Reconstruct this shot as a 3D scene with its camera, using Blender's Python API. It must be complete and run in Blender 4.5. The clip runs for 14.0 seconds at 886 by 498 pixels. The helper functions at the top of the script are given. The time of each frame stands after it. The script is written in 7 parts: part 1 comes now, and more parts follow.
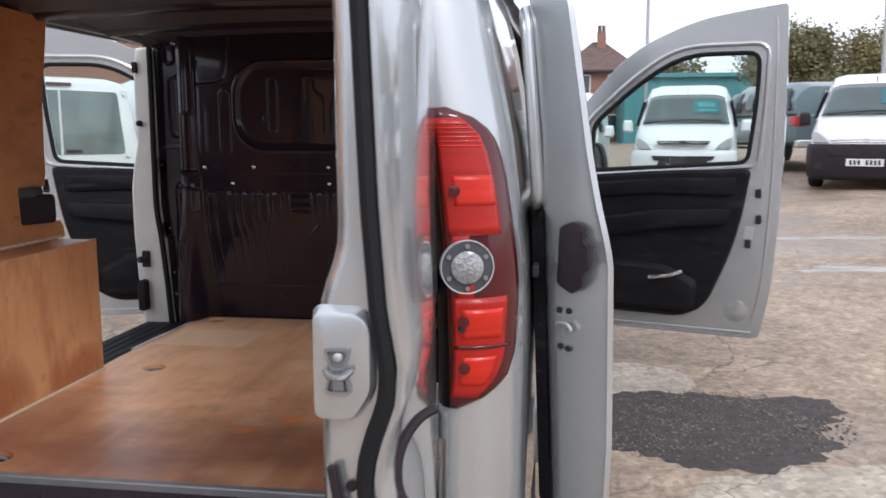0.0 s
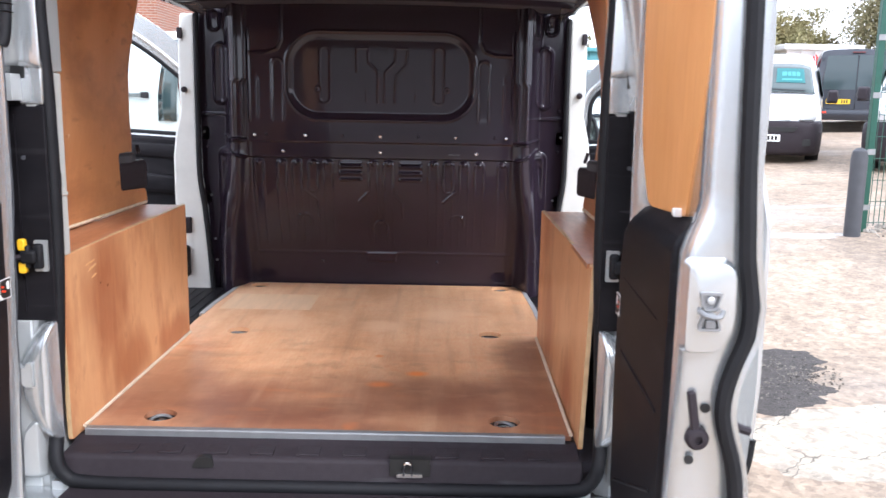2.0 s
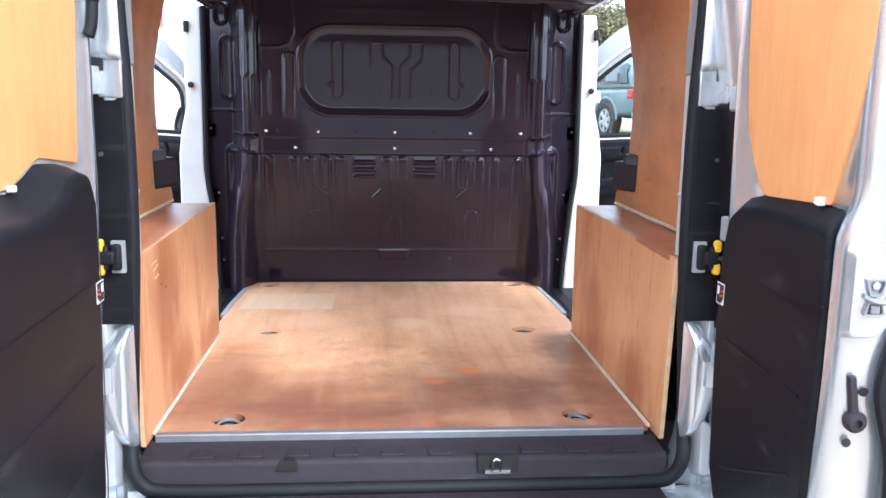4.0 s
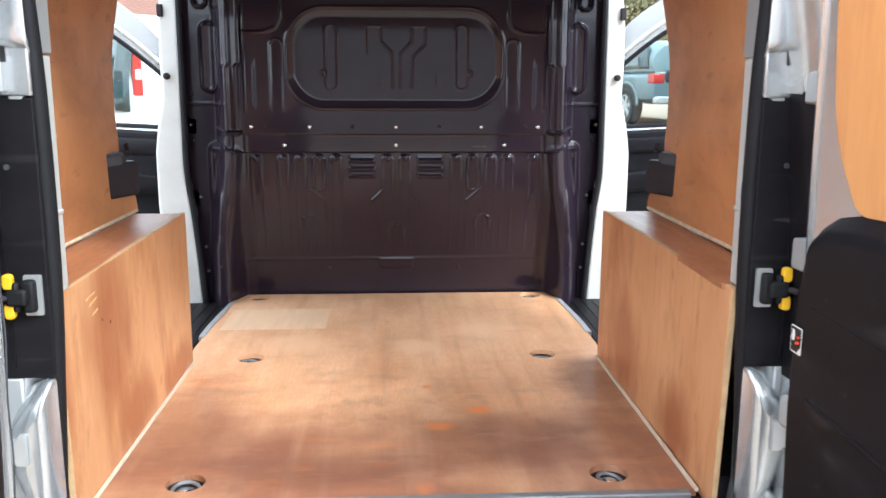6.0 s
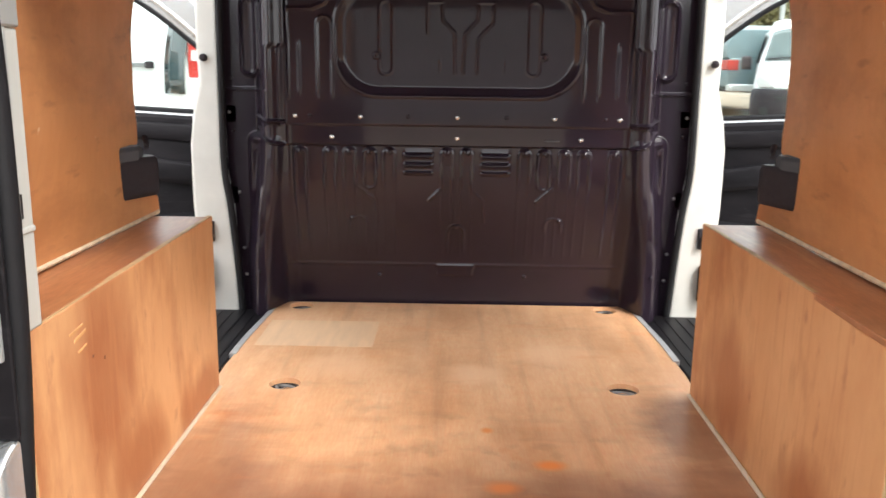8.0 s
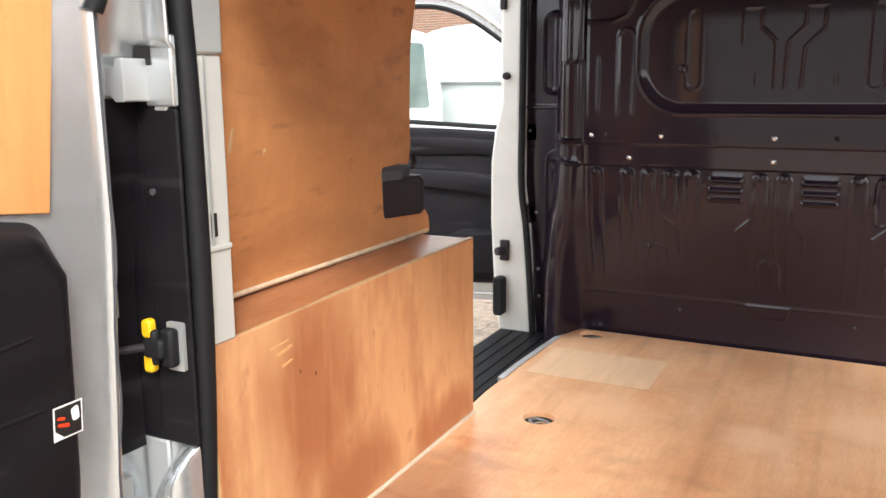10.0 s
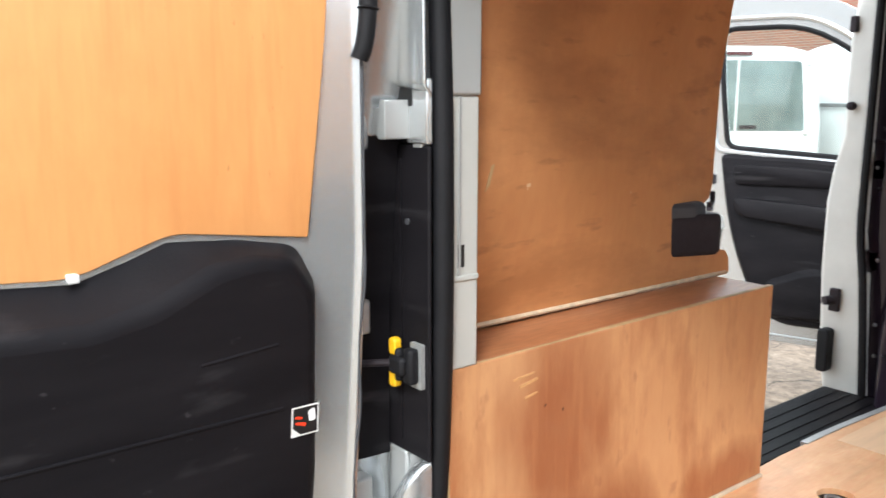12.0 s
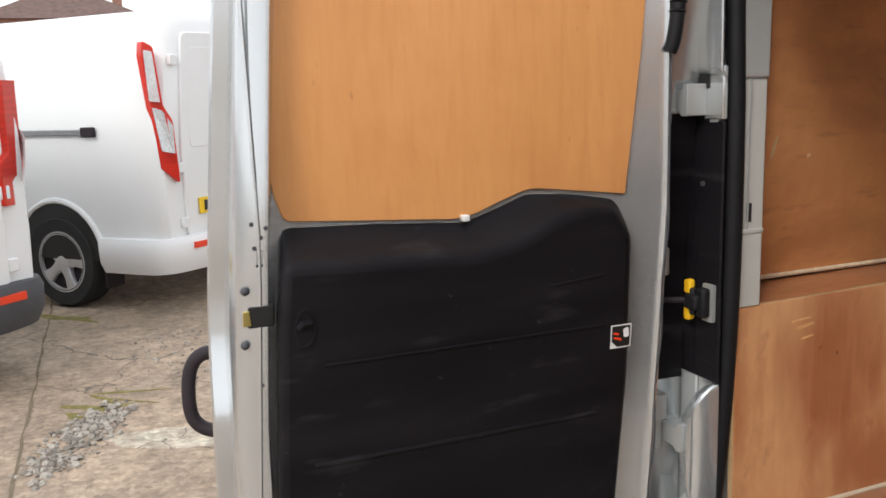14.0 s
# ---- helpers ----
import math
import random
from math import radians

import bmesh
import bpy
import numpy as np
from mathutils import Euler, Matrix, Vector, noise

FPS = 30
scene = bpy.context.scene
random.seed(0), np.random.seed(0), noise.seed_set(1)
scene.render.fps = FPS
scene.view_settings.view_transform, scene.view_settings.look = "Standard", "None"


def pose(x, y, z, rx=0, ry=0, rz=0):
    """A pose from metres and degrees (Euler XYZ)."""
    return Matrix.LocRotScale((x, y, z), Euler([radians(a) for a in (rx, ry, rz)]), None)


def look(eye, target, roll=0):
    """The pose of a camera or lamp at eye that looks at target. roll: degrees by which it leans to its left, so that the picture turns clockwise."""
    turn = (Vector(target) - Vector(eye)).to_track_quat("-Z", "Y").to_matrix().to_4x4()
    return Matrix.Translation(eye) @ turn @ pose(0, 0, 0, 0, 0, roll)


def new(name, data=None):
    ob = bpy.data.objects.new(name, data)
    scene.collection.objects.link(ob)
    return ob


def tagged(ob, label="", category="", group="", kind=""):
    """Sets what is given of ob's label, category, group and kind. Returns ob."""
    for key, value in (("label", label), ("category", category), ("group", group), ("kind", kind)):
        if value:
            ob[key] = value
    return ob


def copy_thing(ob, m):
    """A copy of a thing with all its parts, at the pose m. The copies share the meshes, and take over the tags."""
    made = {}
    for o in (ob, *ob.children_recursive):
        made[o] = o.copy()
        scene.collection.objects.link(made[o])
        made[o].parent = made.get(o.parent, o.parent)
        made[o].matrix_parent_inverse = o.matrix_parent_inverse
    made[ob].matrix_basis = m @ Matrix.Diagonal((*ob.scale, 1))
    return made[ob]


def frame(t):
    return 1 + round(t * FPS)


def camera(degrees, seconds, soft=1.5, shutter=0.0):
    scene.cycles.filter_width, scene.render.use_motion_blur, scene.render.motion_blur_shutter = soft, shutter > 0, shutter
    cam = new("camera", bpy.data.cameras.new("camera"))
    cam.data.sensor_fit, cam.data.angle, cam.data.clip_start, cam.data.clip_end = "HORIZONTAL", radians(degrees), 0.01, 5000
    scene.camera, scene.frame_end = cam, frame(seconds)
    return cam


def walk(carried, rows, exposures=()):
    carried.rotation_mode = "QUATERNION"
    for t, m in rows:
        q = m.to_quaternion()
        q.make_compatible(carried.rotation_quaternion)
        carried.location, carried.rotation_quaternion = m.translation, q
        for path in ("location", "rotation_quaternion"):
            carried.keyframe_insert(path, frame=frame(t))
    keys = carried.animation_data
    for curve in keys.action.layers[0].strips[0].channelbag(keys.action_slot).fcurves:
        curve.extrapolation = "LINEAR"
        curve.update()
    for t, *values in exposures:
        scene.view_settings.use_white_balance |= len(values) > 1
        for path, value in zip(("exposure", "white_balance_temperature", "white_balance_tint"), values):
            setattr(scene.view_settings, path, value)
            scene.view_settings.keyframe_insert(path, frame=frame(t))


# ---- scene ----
cam = camera(55.5, 14.0, shutter=0.3)
PATH = [
    (0, (0.967, -1.745, 1.368), (0.673, 0.213, 1.091), -0.2),
    (0.5, (0.799, -1.896, 1.377), (0.651, 0.072, 1.05), 0.9),
    (1, (0.669, -2.002, 1.388), (0.533, -0.034, 1.062), 0.3),
    (1.5, (0.429, -1.997, 1.376), (0.399, -0.018, 1.083), 0.1),
    (2, (0.291, -1.986, 1.377), (0.28, -0.016, 1.03), 1.0),
    (2.5, (0.133, -1.959, 1.363), (0.094, 0.009, 1.008), 1.2),
    (3, (-0.004, -1.96, 1.375), (0.076, 0.007, 1.023), 0.3),
    (3.2, (-0.017, -1.97, 1.374), (0.069, -0.003, 1.025), 0.9),
    (5.3, (-0.159, -1.773, 1.343), (0.097, 0.175, 0.97), -0.6),
    (5.5, (-0.106, -1.705, 1.354), (0.117, 0.245, 0.97), -0.4),
    (6, (-0.007, -1.568, 1.373), (0.107, 0.392, 0.993), 0.2),
    (6.5, (-0.005, -1.447, 1.37), (0.059, 0.509, 0.957), 0.1),
    (7, (-0.056, -1.338, 1.377), (0.039, 0.619, 0.978), 0.6),
    (7.5, (-0.062, -1.269, 1.378), (0.042, 0.689, 0.985), 0.7),
    (8, (-0.01, -1.188, 1.377), (-0.032, 0.768, 0.96), 0.8),
    (8.5, (0.087, -1.122, 1.389), (-0.209, 0.808, 0.955), 1.3),
    (8.7, (0.116, -1.104, 1.373), (-0.288, 0.807, 0.943), 0.8),
    (10.8, (0.252, -0.909, 1.387), (-0.77, 0.775, 1.04), -0.9),
    (11, (0.246, -0.896, 1.383), (-0.811, 0.77, 1.055), -1.1),
    (11.5, (0.282, -0.85, 1.384), (-1.046, 0.608, 1.05), -0.6),
    (12, (0.371, -0.852, 1.417), (-1.171, 0.374, 1.071), 0.1),
    (12.5, (0.429, -0.969, 1.399), (-1.228, 0.106, 1.083), -1.1),
    (13, (0.523, -1.032, 1.419), (-1.226, -0.117, 1.099), -1.1),
    (13.5, (0.614, -1.101, 1.416), (-1.18, -0.298, 1.049), -1.4),
    (14, (0.608, -1.139, 1.406), (-1.219, -0.403, 1.055), -1.8),
]
walk(cam, [(t, look(eye, target, roll)) for t, eye, target, roll in PATH],
     exposures=[(0.0, -0.08, 5900, 14), (0.5, 0.20, 5950, 15), (1.0, 0.52, 5900, 15), (1.5, 0.8, 5750, 14), (2.0, 1.06, 5650, 13), (2.5, 1.40, 5200, 12), (3.0, 1.68, 5150, 12),
                (5.5, 1.40, 5450, 7), (6.5, 1.48, 5700, 6), (7.5, 1.38, 6050, 8), (8.5, 1.22, 6500, 9), (11.0, 1.31, 6100, 8), (12.0, 1.05, 5950, 6), (12.5, 0.98, 5700, 6), (13.0, 0.80, 5850, 6), (13.5, 0.38, 6200, 8), (14.0, 0.08, 6300, 10)])


# ---------- light and sky ----------
world = bpy.data.worlds.new("world")
scene.world = world
world.use_nodes = True
wn = world.node_tree
sky = wn.nodes.new("ShaderNodeTexSky")
sky.sky_type = "NISHITA"
sky.sun_disc = False
sky.sun_elevation = radians(42)
sky.sun_rotation = radians(143)
sky.dust_density = 4.0
# a closed layer of bright cloud over the sky's own light
cloud = wn.nodes.new("ShaderNodeMix")
cloud.data_type = "RGBA"
cloud.inputs["Factor"].default_value = 0.80
cloud.inputs["B"].default_value = (16.0, 16.0, 16.1, 1)
wn.links.new(sky.outputs[0], cloud.inputs["A"])
wn.links.new(cloud.outputs["Result"], wn.nodes["Background"].inputs[0])
wn.nodes["Background"].inputs[1].default_value = 0.10
sun = new("sun", bpy.data.lights.new("sun", "SUN"))
sun.data.energy = 1.5
sun.data.angle = radians(16)
sun.data.color = (1.0, 0.95, 0.88)
sun.matrix_world = look((4.5, -6.0, 6.5), (0, 0, 0))


# ---------- materials ----------
def mat(name, color, rough=0.5, metal=0.0, vary=0.0, scale=8.0, bump=0.0, bump_scale=60.0, stretch=(1, 1, 1),
        color2=None, coat=0.0, spec=None, fine=0.0, rvary=0.0):
    """Principled material with two scales of noise in its colour, and a fine relief."""
    m = bpy.data.materials.new(name)
    m.use_nodes = True
    t = m.node_tree
    b = t.nodes["Principled BSDF"]
    b.inputs["Base Color"].default_value = (*color, 1)
    b.inputs["Roughness"].default_value = rough
    b.inputs["Metallic"].default_value = metal
    if coat:
        b.inputs["Coat Weight"].default_value = coat
        b.inputs["Coat Roughness"].default_value = 0.06
    if spec is not None:
        b.inputs["Specular IOR Level"].default_value = spec
    co = t.nodes.new("ShaderNodeTexCoord")
    mp = t.nodes.new("ShaderNodeMapping")
    mp.inputs["Scale"].default_value = stretch
    t.links.new(co.outputs["Object"], mp.inputs["Vector"])

    def noise_tex(sc, detail=6.0, rough_=0.55):
        n = t.nodes.new("ShaderNodeTexNoise")
        n.inputs["Scale"].default_value = sc
        n.inputs["Detail"].default_value = detail
        n.inputs["Roughness"].default_value = rough_
        t.links.new(mp.outputs[0], n.inputs["Vector"])
        return n
    out = None
    if vary:
        n1 = noise_tex(scale)
        r = t.nodes.new("ShaderNodeMapRange")
        r.inputs[1].default_value, r.inputs[2].default_value = 0.3, 0.72
        t.links.new(n1.outputs[0], r.inputs[0])
        mx = t.nodes.new("ShaderNodeMix")
        mx.data_type = "RGBA"
        c2 = color2 or tuple(c * (1 - vary) for c in color)
        mx.inputs["A"].default_value = (*color, 1)
        mx.inputs["B"].default_value = (*c2, 1)
        t.links.new(r.outputs[0], mx.inputs["Factor"])
        out = mx.outputs["Result"]
        if fine:
            n2 = noise_tex(scale * 9)
            m2 = t.nodes.new("ShaderNodeMix")
            m2.data_type, m2.blend_type = "RGBA", "OVERLAY"
            m2.inputs["Factor"].default_value = fine
            t.links.new(out, m2.inputs["A"])
            t.links.new(n2.outputs[0], m2.inputs["B"])
            out = m2.outputs["Result"]
        t.links.new(out, b.inputs["Base Color"])
        if rvary:
            rr = t.nodes.new("ShaderNodeMapRange")
            rr.inputs[3].default_value, rr.inputs[4].default_value = rough - rvary, rough + rvary
            t.links.new(n1.outputs[0], rr.inputs[0])
            t.links.new(rr.outputs[0], b.inputs["Roughness"])
    if bump:
        nb = noise_tex(bump_scale, 4.0)
        bp = t.nodes.new("ShaderNodeBump")
        bp.inputs["Strength"].default_value = bump
        bp.inputs["Distance"].default_value = 0.01
        t.links.new(nb.outputs[0], bp.inputs["Height"])
        t.links.new(bp.outputs[0], b.inputs["Normal"])
    return m


def ply_mat(name, c1, c2, dirt, stretch, amount=0.5, rough=0.42, fine=0.35, smear=(1, 1, 1), lo=0.46, hi=0.66):
    """Plywood: long grain, cloudy stain and darker dirty patches."""
    m = mat(name, c1, rough, vary=0.5, scale=3.0, color2=c2, stretch=stretch, bump=0.03, bump_scale=40, fine=fine, rvary=0.08)
    t = m.node_tree
    b = t.nodes["Principled BSDF"]
    src = b.inputs["Base Color"].links[0].from_socket
    co = t.nodes["Texture Coordinate"]
    n = t.nodes.new("ShaderNodeTexNoise")
    n.inputs["Scale"].default_value = 2.6
    n.inputs["Detail"].default_value = 7.0
    n.inputs["Roughness"].default_value = 0.62
    ms = t.nodes.new("ShaderNodeMapping")
    ms.inputs["Scale"].default_value = smear
    t.links.new(co.outputs["Object"], ms.inputs["Vector"])
    t.links.new(ms.outputs[0], n.inputs["Vector"])
    r = t.nodes.new("ShaderNodeMapRange")
    r.inputs[1].default_value, r.inputs[2].default_value = lo, hi
    r.inputs[4].default_value = amount
    t.links.new(n.outputs[0], r.inputs[0])
    mx = t.nodes.new("ShaderNodeMix")
    mx.data_type = "RGBA"
    mx.inputs["B"].default_value = (*dirt, 1)
    t.links.new(r.outputs[0], mx.inputs["Factor"])
    t.links.new(src, mx.inputs["A"])
    t.links.new(mx.outputs["Result"], b.inputs["Base Color"])
    return m


def glass_mat(name, tint, rough=0.0):
    m = bpy.data.materials.new(name)
    m.use_nodes = True
    t = m.node_tree
    t.nodes.remove(t.nodes["Principled BSDF"])
    tr = t.nodes.new("ShaderNodeBsdfTransparent")
    tr.inputs[0].default_value = (*tint, 1)
    gl = t.nodes.new("ShaderNodeBsdfGlossy")
    gl.inputs["Roughness"].default_value = rough + 0.02
    fr = t.nodes.new("ShaderNodeFresnel")
    fr.inputs[0].default_value = 1.5
    mx = t.nodes.new("ShaderNodeMixShader")
    t.links.new(fr.outputs[0], mx.inputs[0])
    t.links.new(tr.outputs[0], mx.inputs[1])
    t.links.new(gl.outputs[0], mx.inputs[2])
    t.links.new(mx.outputs[0], t.nodes["Material Output"].inputs[0])
    return m


SILVER = mat("silver_paint", (0.57, 0.592, 0.60), 0.25, 0.72, vary=0.06, scale=3, coat=1.0)
SILVER.node_tree.nodes["Principled BSDF"].inputs["Coat Roughness"].default_value = 0.05
SILVER_DULL = mat("silver_primer", (0.50, 0.515, 0.51), 0.36, 0.45, vary=0.10, scale=9)
GREY_WHITE = mat("dusty_light_grey_paint", (0.66, 0.66, 0.62), 0.45, 0.1, vary=0.1, scale=12)
JAMB_GREY = mat("grey_jamb_paint", (0.60, 0.61, 0.575), 0.4, 0.15, vary=0.10, scale=9)
BLACK_GLOSS = mat("black_enamel", (0.0205, 0.0135, 0.0225), 0.34, vary=0.2, scale=5, coat=0.75, spec=0.08)
BLACK_GLOSS.node_tree.nodes["Principled BSDF"].inputs["Coat Roughness"].default_value = 0.07
BLACK_MATT = mat("black_roof_paint", (0.080, 0.069, 0.080), 0.5, vary=0.3, scale=9)
BLACK_PLASTIC = mat("black_grained_plastic", (0.026, 0.0205, 0.0245), 0.54, vary=0.4, scale=7, bump=0.25, bump_scale=450, fine=0.3, color2=(0.031, 0.025, 0.029), spec=0.2)
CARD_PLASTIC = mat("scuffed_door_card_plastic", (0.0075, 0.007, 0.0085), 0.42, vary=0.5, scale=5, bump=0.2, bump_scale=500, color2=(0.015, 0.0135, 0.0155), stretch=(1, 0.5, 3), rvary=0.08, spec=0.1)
RUBBER = mat("black_rubber", (0.011, 0.011, 0.013), 0.6, vary=0.3, scale=20, bump=0.1, bump_scale=200, spec=0.25)
PLY_WALL = ply_mat("plywood_lining", (0.70, 0.335, 0.138), (0.60, 0.27, 0.105), (0.34, 0.135, 0.05), (0.6, 1.6, 0.8), 0.55, 0.40, 0.12, (1, 0.8, 2.4))
PLY_DOOR = ply_mat("fresh_plywood", (0.70, 0.331, 0.118), (0.645, 0.297, 0.098), (0.57, 0.243, 0.078), (1, 2.6, 0.5), 0.55, 0.42, 0.10, (1, 1.8, 1.2))
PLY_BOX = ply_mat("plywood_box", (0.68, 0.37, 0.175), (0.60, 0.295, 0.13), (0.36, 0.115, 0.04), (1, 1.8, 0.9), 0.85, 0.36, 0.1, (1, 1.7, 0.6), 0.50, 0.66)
# box tops: shade under the lining is put into this darker plywood
PLY_TOP = ply_mat("worn_shaded_plywood", (0.48, 0.205, 0.09), (0.39, 0.15, 0.064), (0.20, 0.075, 0.035), (5, 0.8, 1), 0.6, 0.32)
SCRAPE = mat("fresh_scrape", (0.75, 0.42, 0.18), 0.6, vary=0.3, scale=60)
KNOT = mat("dark_knot", (0.16, 0.06, 0.03), 0.5)
PALE_EDGE = mat("splintered_pale_edge", (0.84, 0.68, 0.48), 0.6, vary=0.35, scale=40)
PLY_EDGE = mat("pale_plywood_edge", (0.62, 0.42, 0.22), 0.6, vary=0.3, scale=30)
ALU = mat("aluminium_trim", (0.30, 0.305, 0.31), 0.5, 0.6, vary=0.2, scale=20, rvary=0.1)
BRIGHT_STRIP = mat("bright_aluminium_strip", (0.62, 0.63, 0.64), 0.40, 0.45, vary=0.2, scale=20)
CHROME = mat("bright_zinc", (0.75, 0.75, 0.74), 0.2, 1.0)
SEALANT = mat("cream_sealant", (0.68, 0.57, 0.43), 0.5, vary=0.15, scale=25)
YELLOW = mat("yellow_plastic", (0.85, 0.50, 0.01), 0.4)
WHITE = mat("white_paint", (0.78, 0.79, 0.79), 0.3, vary=0.03, scale=3, coat=0.5)
WHITE_PLASTIC = mat("white_plastic", (0.75, 0.75, 0.73), 0.5)
GREY_BUMPER = mat("dark_grey_bumper_plastic", (0.062, 0.064, 0.072), 0.6, vary=0.2, scale=12, bump=0.1, bump_scale=300)
TEAL_PAINT = mat("grey_blue_metallic_paint", (0.16, 0.22, 0.235), 0.3, 0.5, vary=0.08, scale=4, coat=0.6)
DARK_PAINT = mat("dark_navy_paint", (0.02, 0.024, 0.035), 0.25, vary=0.1, scale=4, coat=0.6)
TYRE = mat("tyre_rubber", (0.018, 0.018, 0.018), 0.8, vary=0.3, scale=20, bump=0.2, bump_scale=120)
ALLOY = mat("alloy_wheel", (0.60, 0.61, 0.62), 0.35, 0.45, vary=0.1, scale=20)
RED_LENS = mat("red_lens", (0.46, 0.014, 0.006), 0.2, coat=0.25, spec=0.35, bump=0.12, bump_scale=90, stretch=(0.3, 0.3, 6), vary=0.35, scale=7)
DARK_RED = mat("dark_red_lens", (0.075, 0.004, 0.005), 0.12, coat=0.3)
REV_LENS = mat("ribbed_reversing_lens", (0.40, 0.41, 0.41), 0.14, 0.3, coat=0.8, vary=0.5, scale=55, bump=0.5, bump_scale=160)
CLEAR_LENS = mat("clear_lens", (0.72, 0.73, 0.74), 0.12, 0.3, coat=0.8, vary=0.35, scale=60)
ORANGE_LENS = mat("orange_red_lens", (0.66, 0.022, 0.006), 0.2, coat=0.25, spec=0.35, bump=0.12, bump_scale=90, stretch=(0.3, 0.3, 6), vary=0.3, scale=7)
GLASS = glass_mat("tinted_door_glass", (0.90, 0.955, 0.94))
DARK_GLASS = mat("dark_window_glass", (0.03, 0.05, 0.055), 0.04, spec=0.8)
SCREEN_GLASS = mat("windscreen_glass", (0.07, 0.10, 0.098), 0.05, spec=0.8, vary=0.4, scale=1.2)
# bright reflections are put into the base colour, pale and blotchy
PANE_GLASS = mat("painted_reflection_glass", (0.20, 0.25, 0.245), 0.04, spec=1.0, vary=0.5, scale=2.2)
PLATE_W = mat("white_plate", (0.8, 0.8, 0.78), 0.4)
PLATE_Y = mat("yellow_plate", (0.85, 0.55, 0.02), 0.4)
# black of print, and the painted dark of holes, slots, arches and recesses
INK_AND_SHADE = mat("black_ink_and_shade", (0.01, 0.01, 0.01), 0.5)
STICKER_TEAL = mat("teal_price_sticker", (0.02, 0.145, 0.15), 0.5)
STICKER_PALE = mat("pale_teal_print", (0.07, 0.30, 0.30), 0.5)
RED_INK = mat("red_ink", (0.75, 0.05, 0.01), 0.5)
GREEN_PAINT = mat("green_fence_paint", (0.01, 0.075, 0.05), 0.4, vary=0.2, scale=15)
BARK = mat("bark", (0.09, 0.065, 0.045), 0.9, vary=0.4, scale=6, bump=0.5, bump_scale=20)
LEAF = mat("autumn_green_leaves", (0.19, 0.18, 0.075), 0.65, vary=0.6, scale=0.9, color2=(0.26, 0.21, 0.09))
LEAF_DARK = mat("dark_green_leaves", (0.13, 0.135, 0.065), 0.65, vary=0.5, scale=0.7, color2=(0.20, 0.165, 0.08))
ROOF_TILE = mat("roof_tiles", (0.16, 0.10, 0.085), 0.8, vary=0.4, scale=3, bump=0.4, bump_scale=12)
TEAL_SHEET = mat("teal_sheet_cladding", (0.10, 0.30, 0.33), 0.5, vary=0.1, scale=1)
RED_SHEET = mat("red_sheet", (0.55, 0.03, 0.03), 0.5)
POST_GREY = mat("galvanised_post", (0.45, 0.46, 0.46), 0.5, 0.5, vary=0.1, scale=4)
STONE = mat("loose_stone", (0.50, 0.46, 0.40), 0.9, vary=0.5, scale=14, bump=0.4, bump_scale=60)


JOINT_DIRT = mat("joint_dirt", (0.22, 0.17, 0.115), 0.95, vary=0.5, scale=12, color2=(0.11, 0.09, 0.055))


def add_marks(m, stretch, seed, lo, hi, color, amount):
    """Lays scattered marks of one colour over a material's base colour."""
    t = m.node_tree
    b = t.nodes["Principled BSDF"]
    co = t.nodes["Texture Coordinate"]
    src = b.inputs["Base Color"].links[0].from_socket
    mp = t.nodes.new("ShaderNodeMapping")
    mp.inputs["Scale"].default_value = stretch
    t.links.new(co.outputs["Object"], mp.inputs["Vector"])
    n = t.nodes.new("ShaderNodeTexNoise")
    n.noise_dimensions = "4D"
    n.inputs["W"].default_value = seed
    n.inputs["Scale"].default_value, n.inputs["Detail"].default_value = 1.0, 5
    t.links.new(mp.outputs[0], n.inputs["Vector"])
    r = t.nodes.new("ShaderNodeMapRange")
    r.inputs[1].default_value, r.inputs[2].default_value = lo, hi
    r.inputs[4].default_value = amount
    t.links.new(n.outputs[0], r.inputs[0])
    mx = t.nodes.new("ShaderNodeMix")
    mx.data_type = "RGBA"
    mx.inputs["B"].default_value = (*color, 1)
    t.links.new(r.outputs[0], mx.inputs["Factor"])
    t.links.new(src, mx.inputs["A"])
    t.links.new(mx.outputs["Result"], b.inputs["Base Color"])


add_marks(CARD_PLASTIC, (3, 7, 26), 2.2, 0.60, 0.76, (0.055, 0.052, 0.055), 0.5)
add_marks(CARD_PLASTIC, (8, 40, 60), 4.4, 0.68, 0.74, (0.10, 0.095, 0.10), 0.3)
add_marks(PLY_WALL, (6, 9, 34), 1.1, 0.62, 0.72, (0.24, 0.09, 0.035), 0.42)
add_marks(PLY_WALL, (30, 45, 45), 3.3, 0.72, 0.76, (0.80, 0.62, 0.42), 0.8)
add_marks(PLY_DOOR, (6, 60, 5), 5.1, 0.52, 0.72, (0.56, 0.235, 0.075), 0.45)
add_marks(PLY_DOOR, (30, 90, 30), 6.3, 0.69, 0.74, (0.36, 0.15, 0.05), 0.5)
add_marks(PLY_BOX, (6, 14, 5), 7.7, 0.60, 0.74, (0.30, 0.10, 0.038), 0.45)


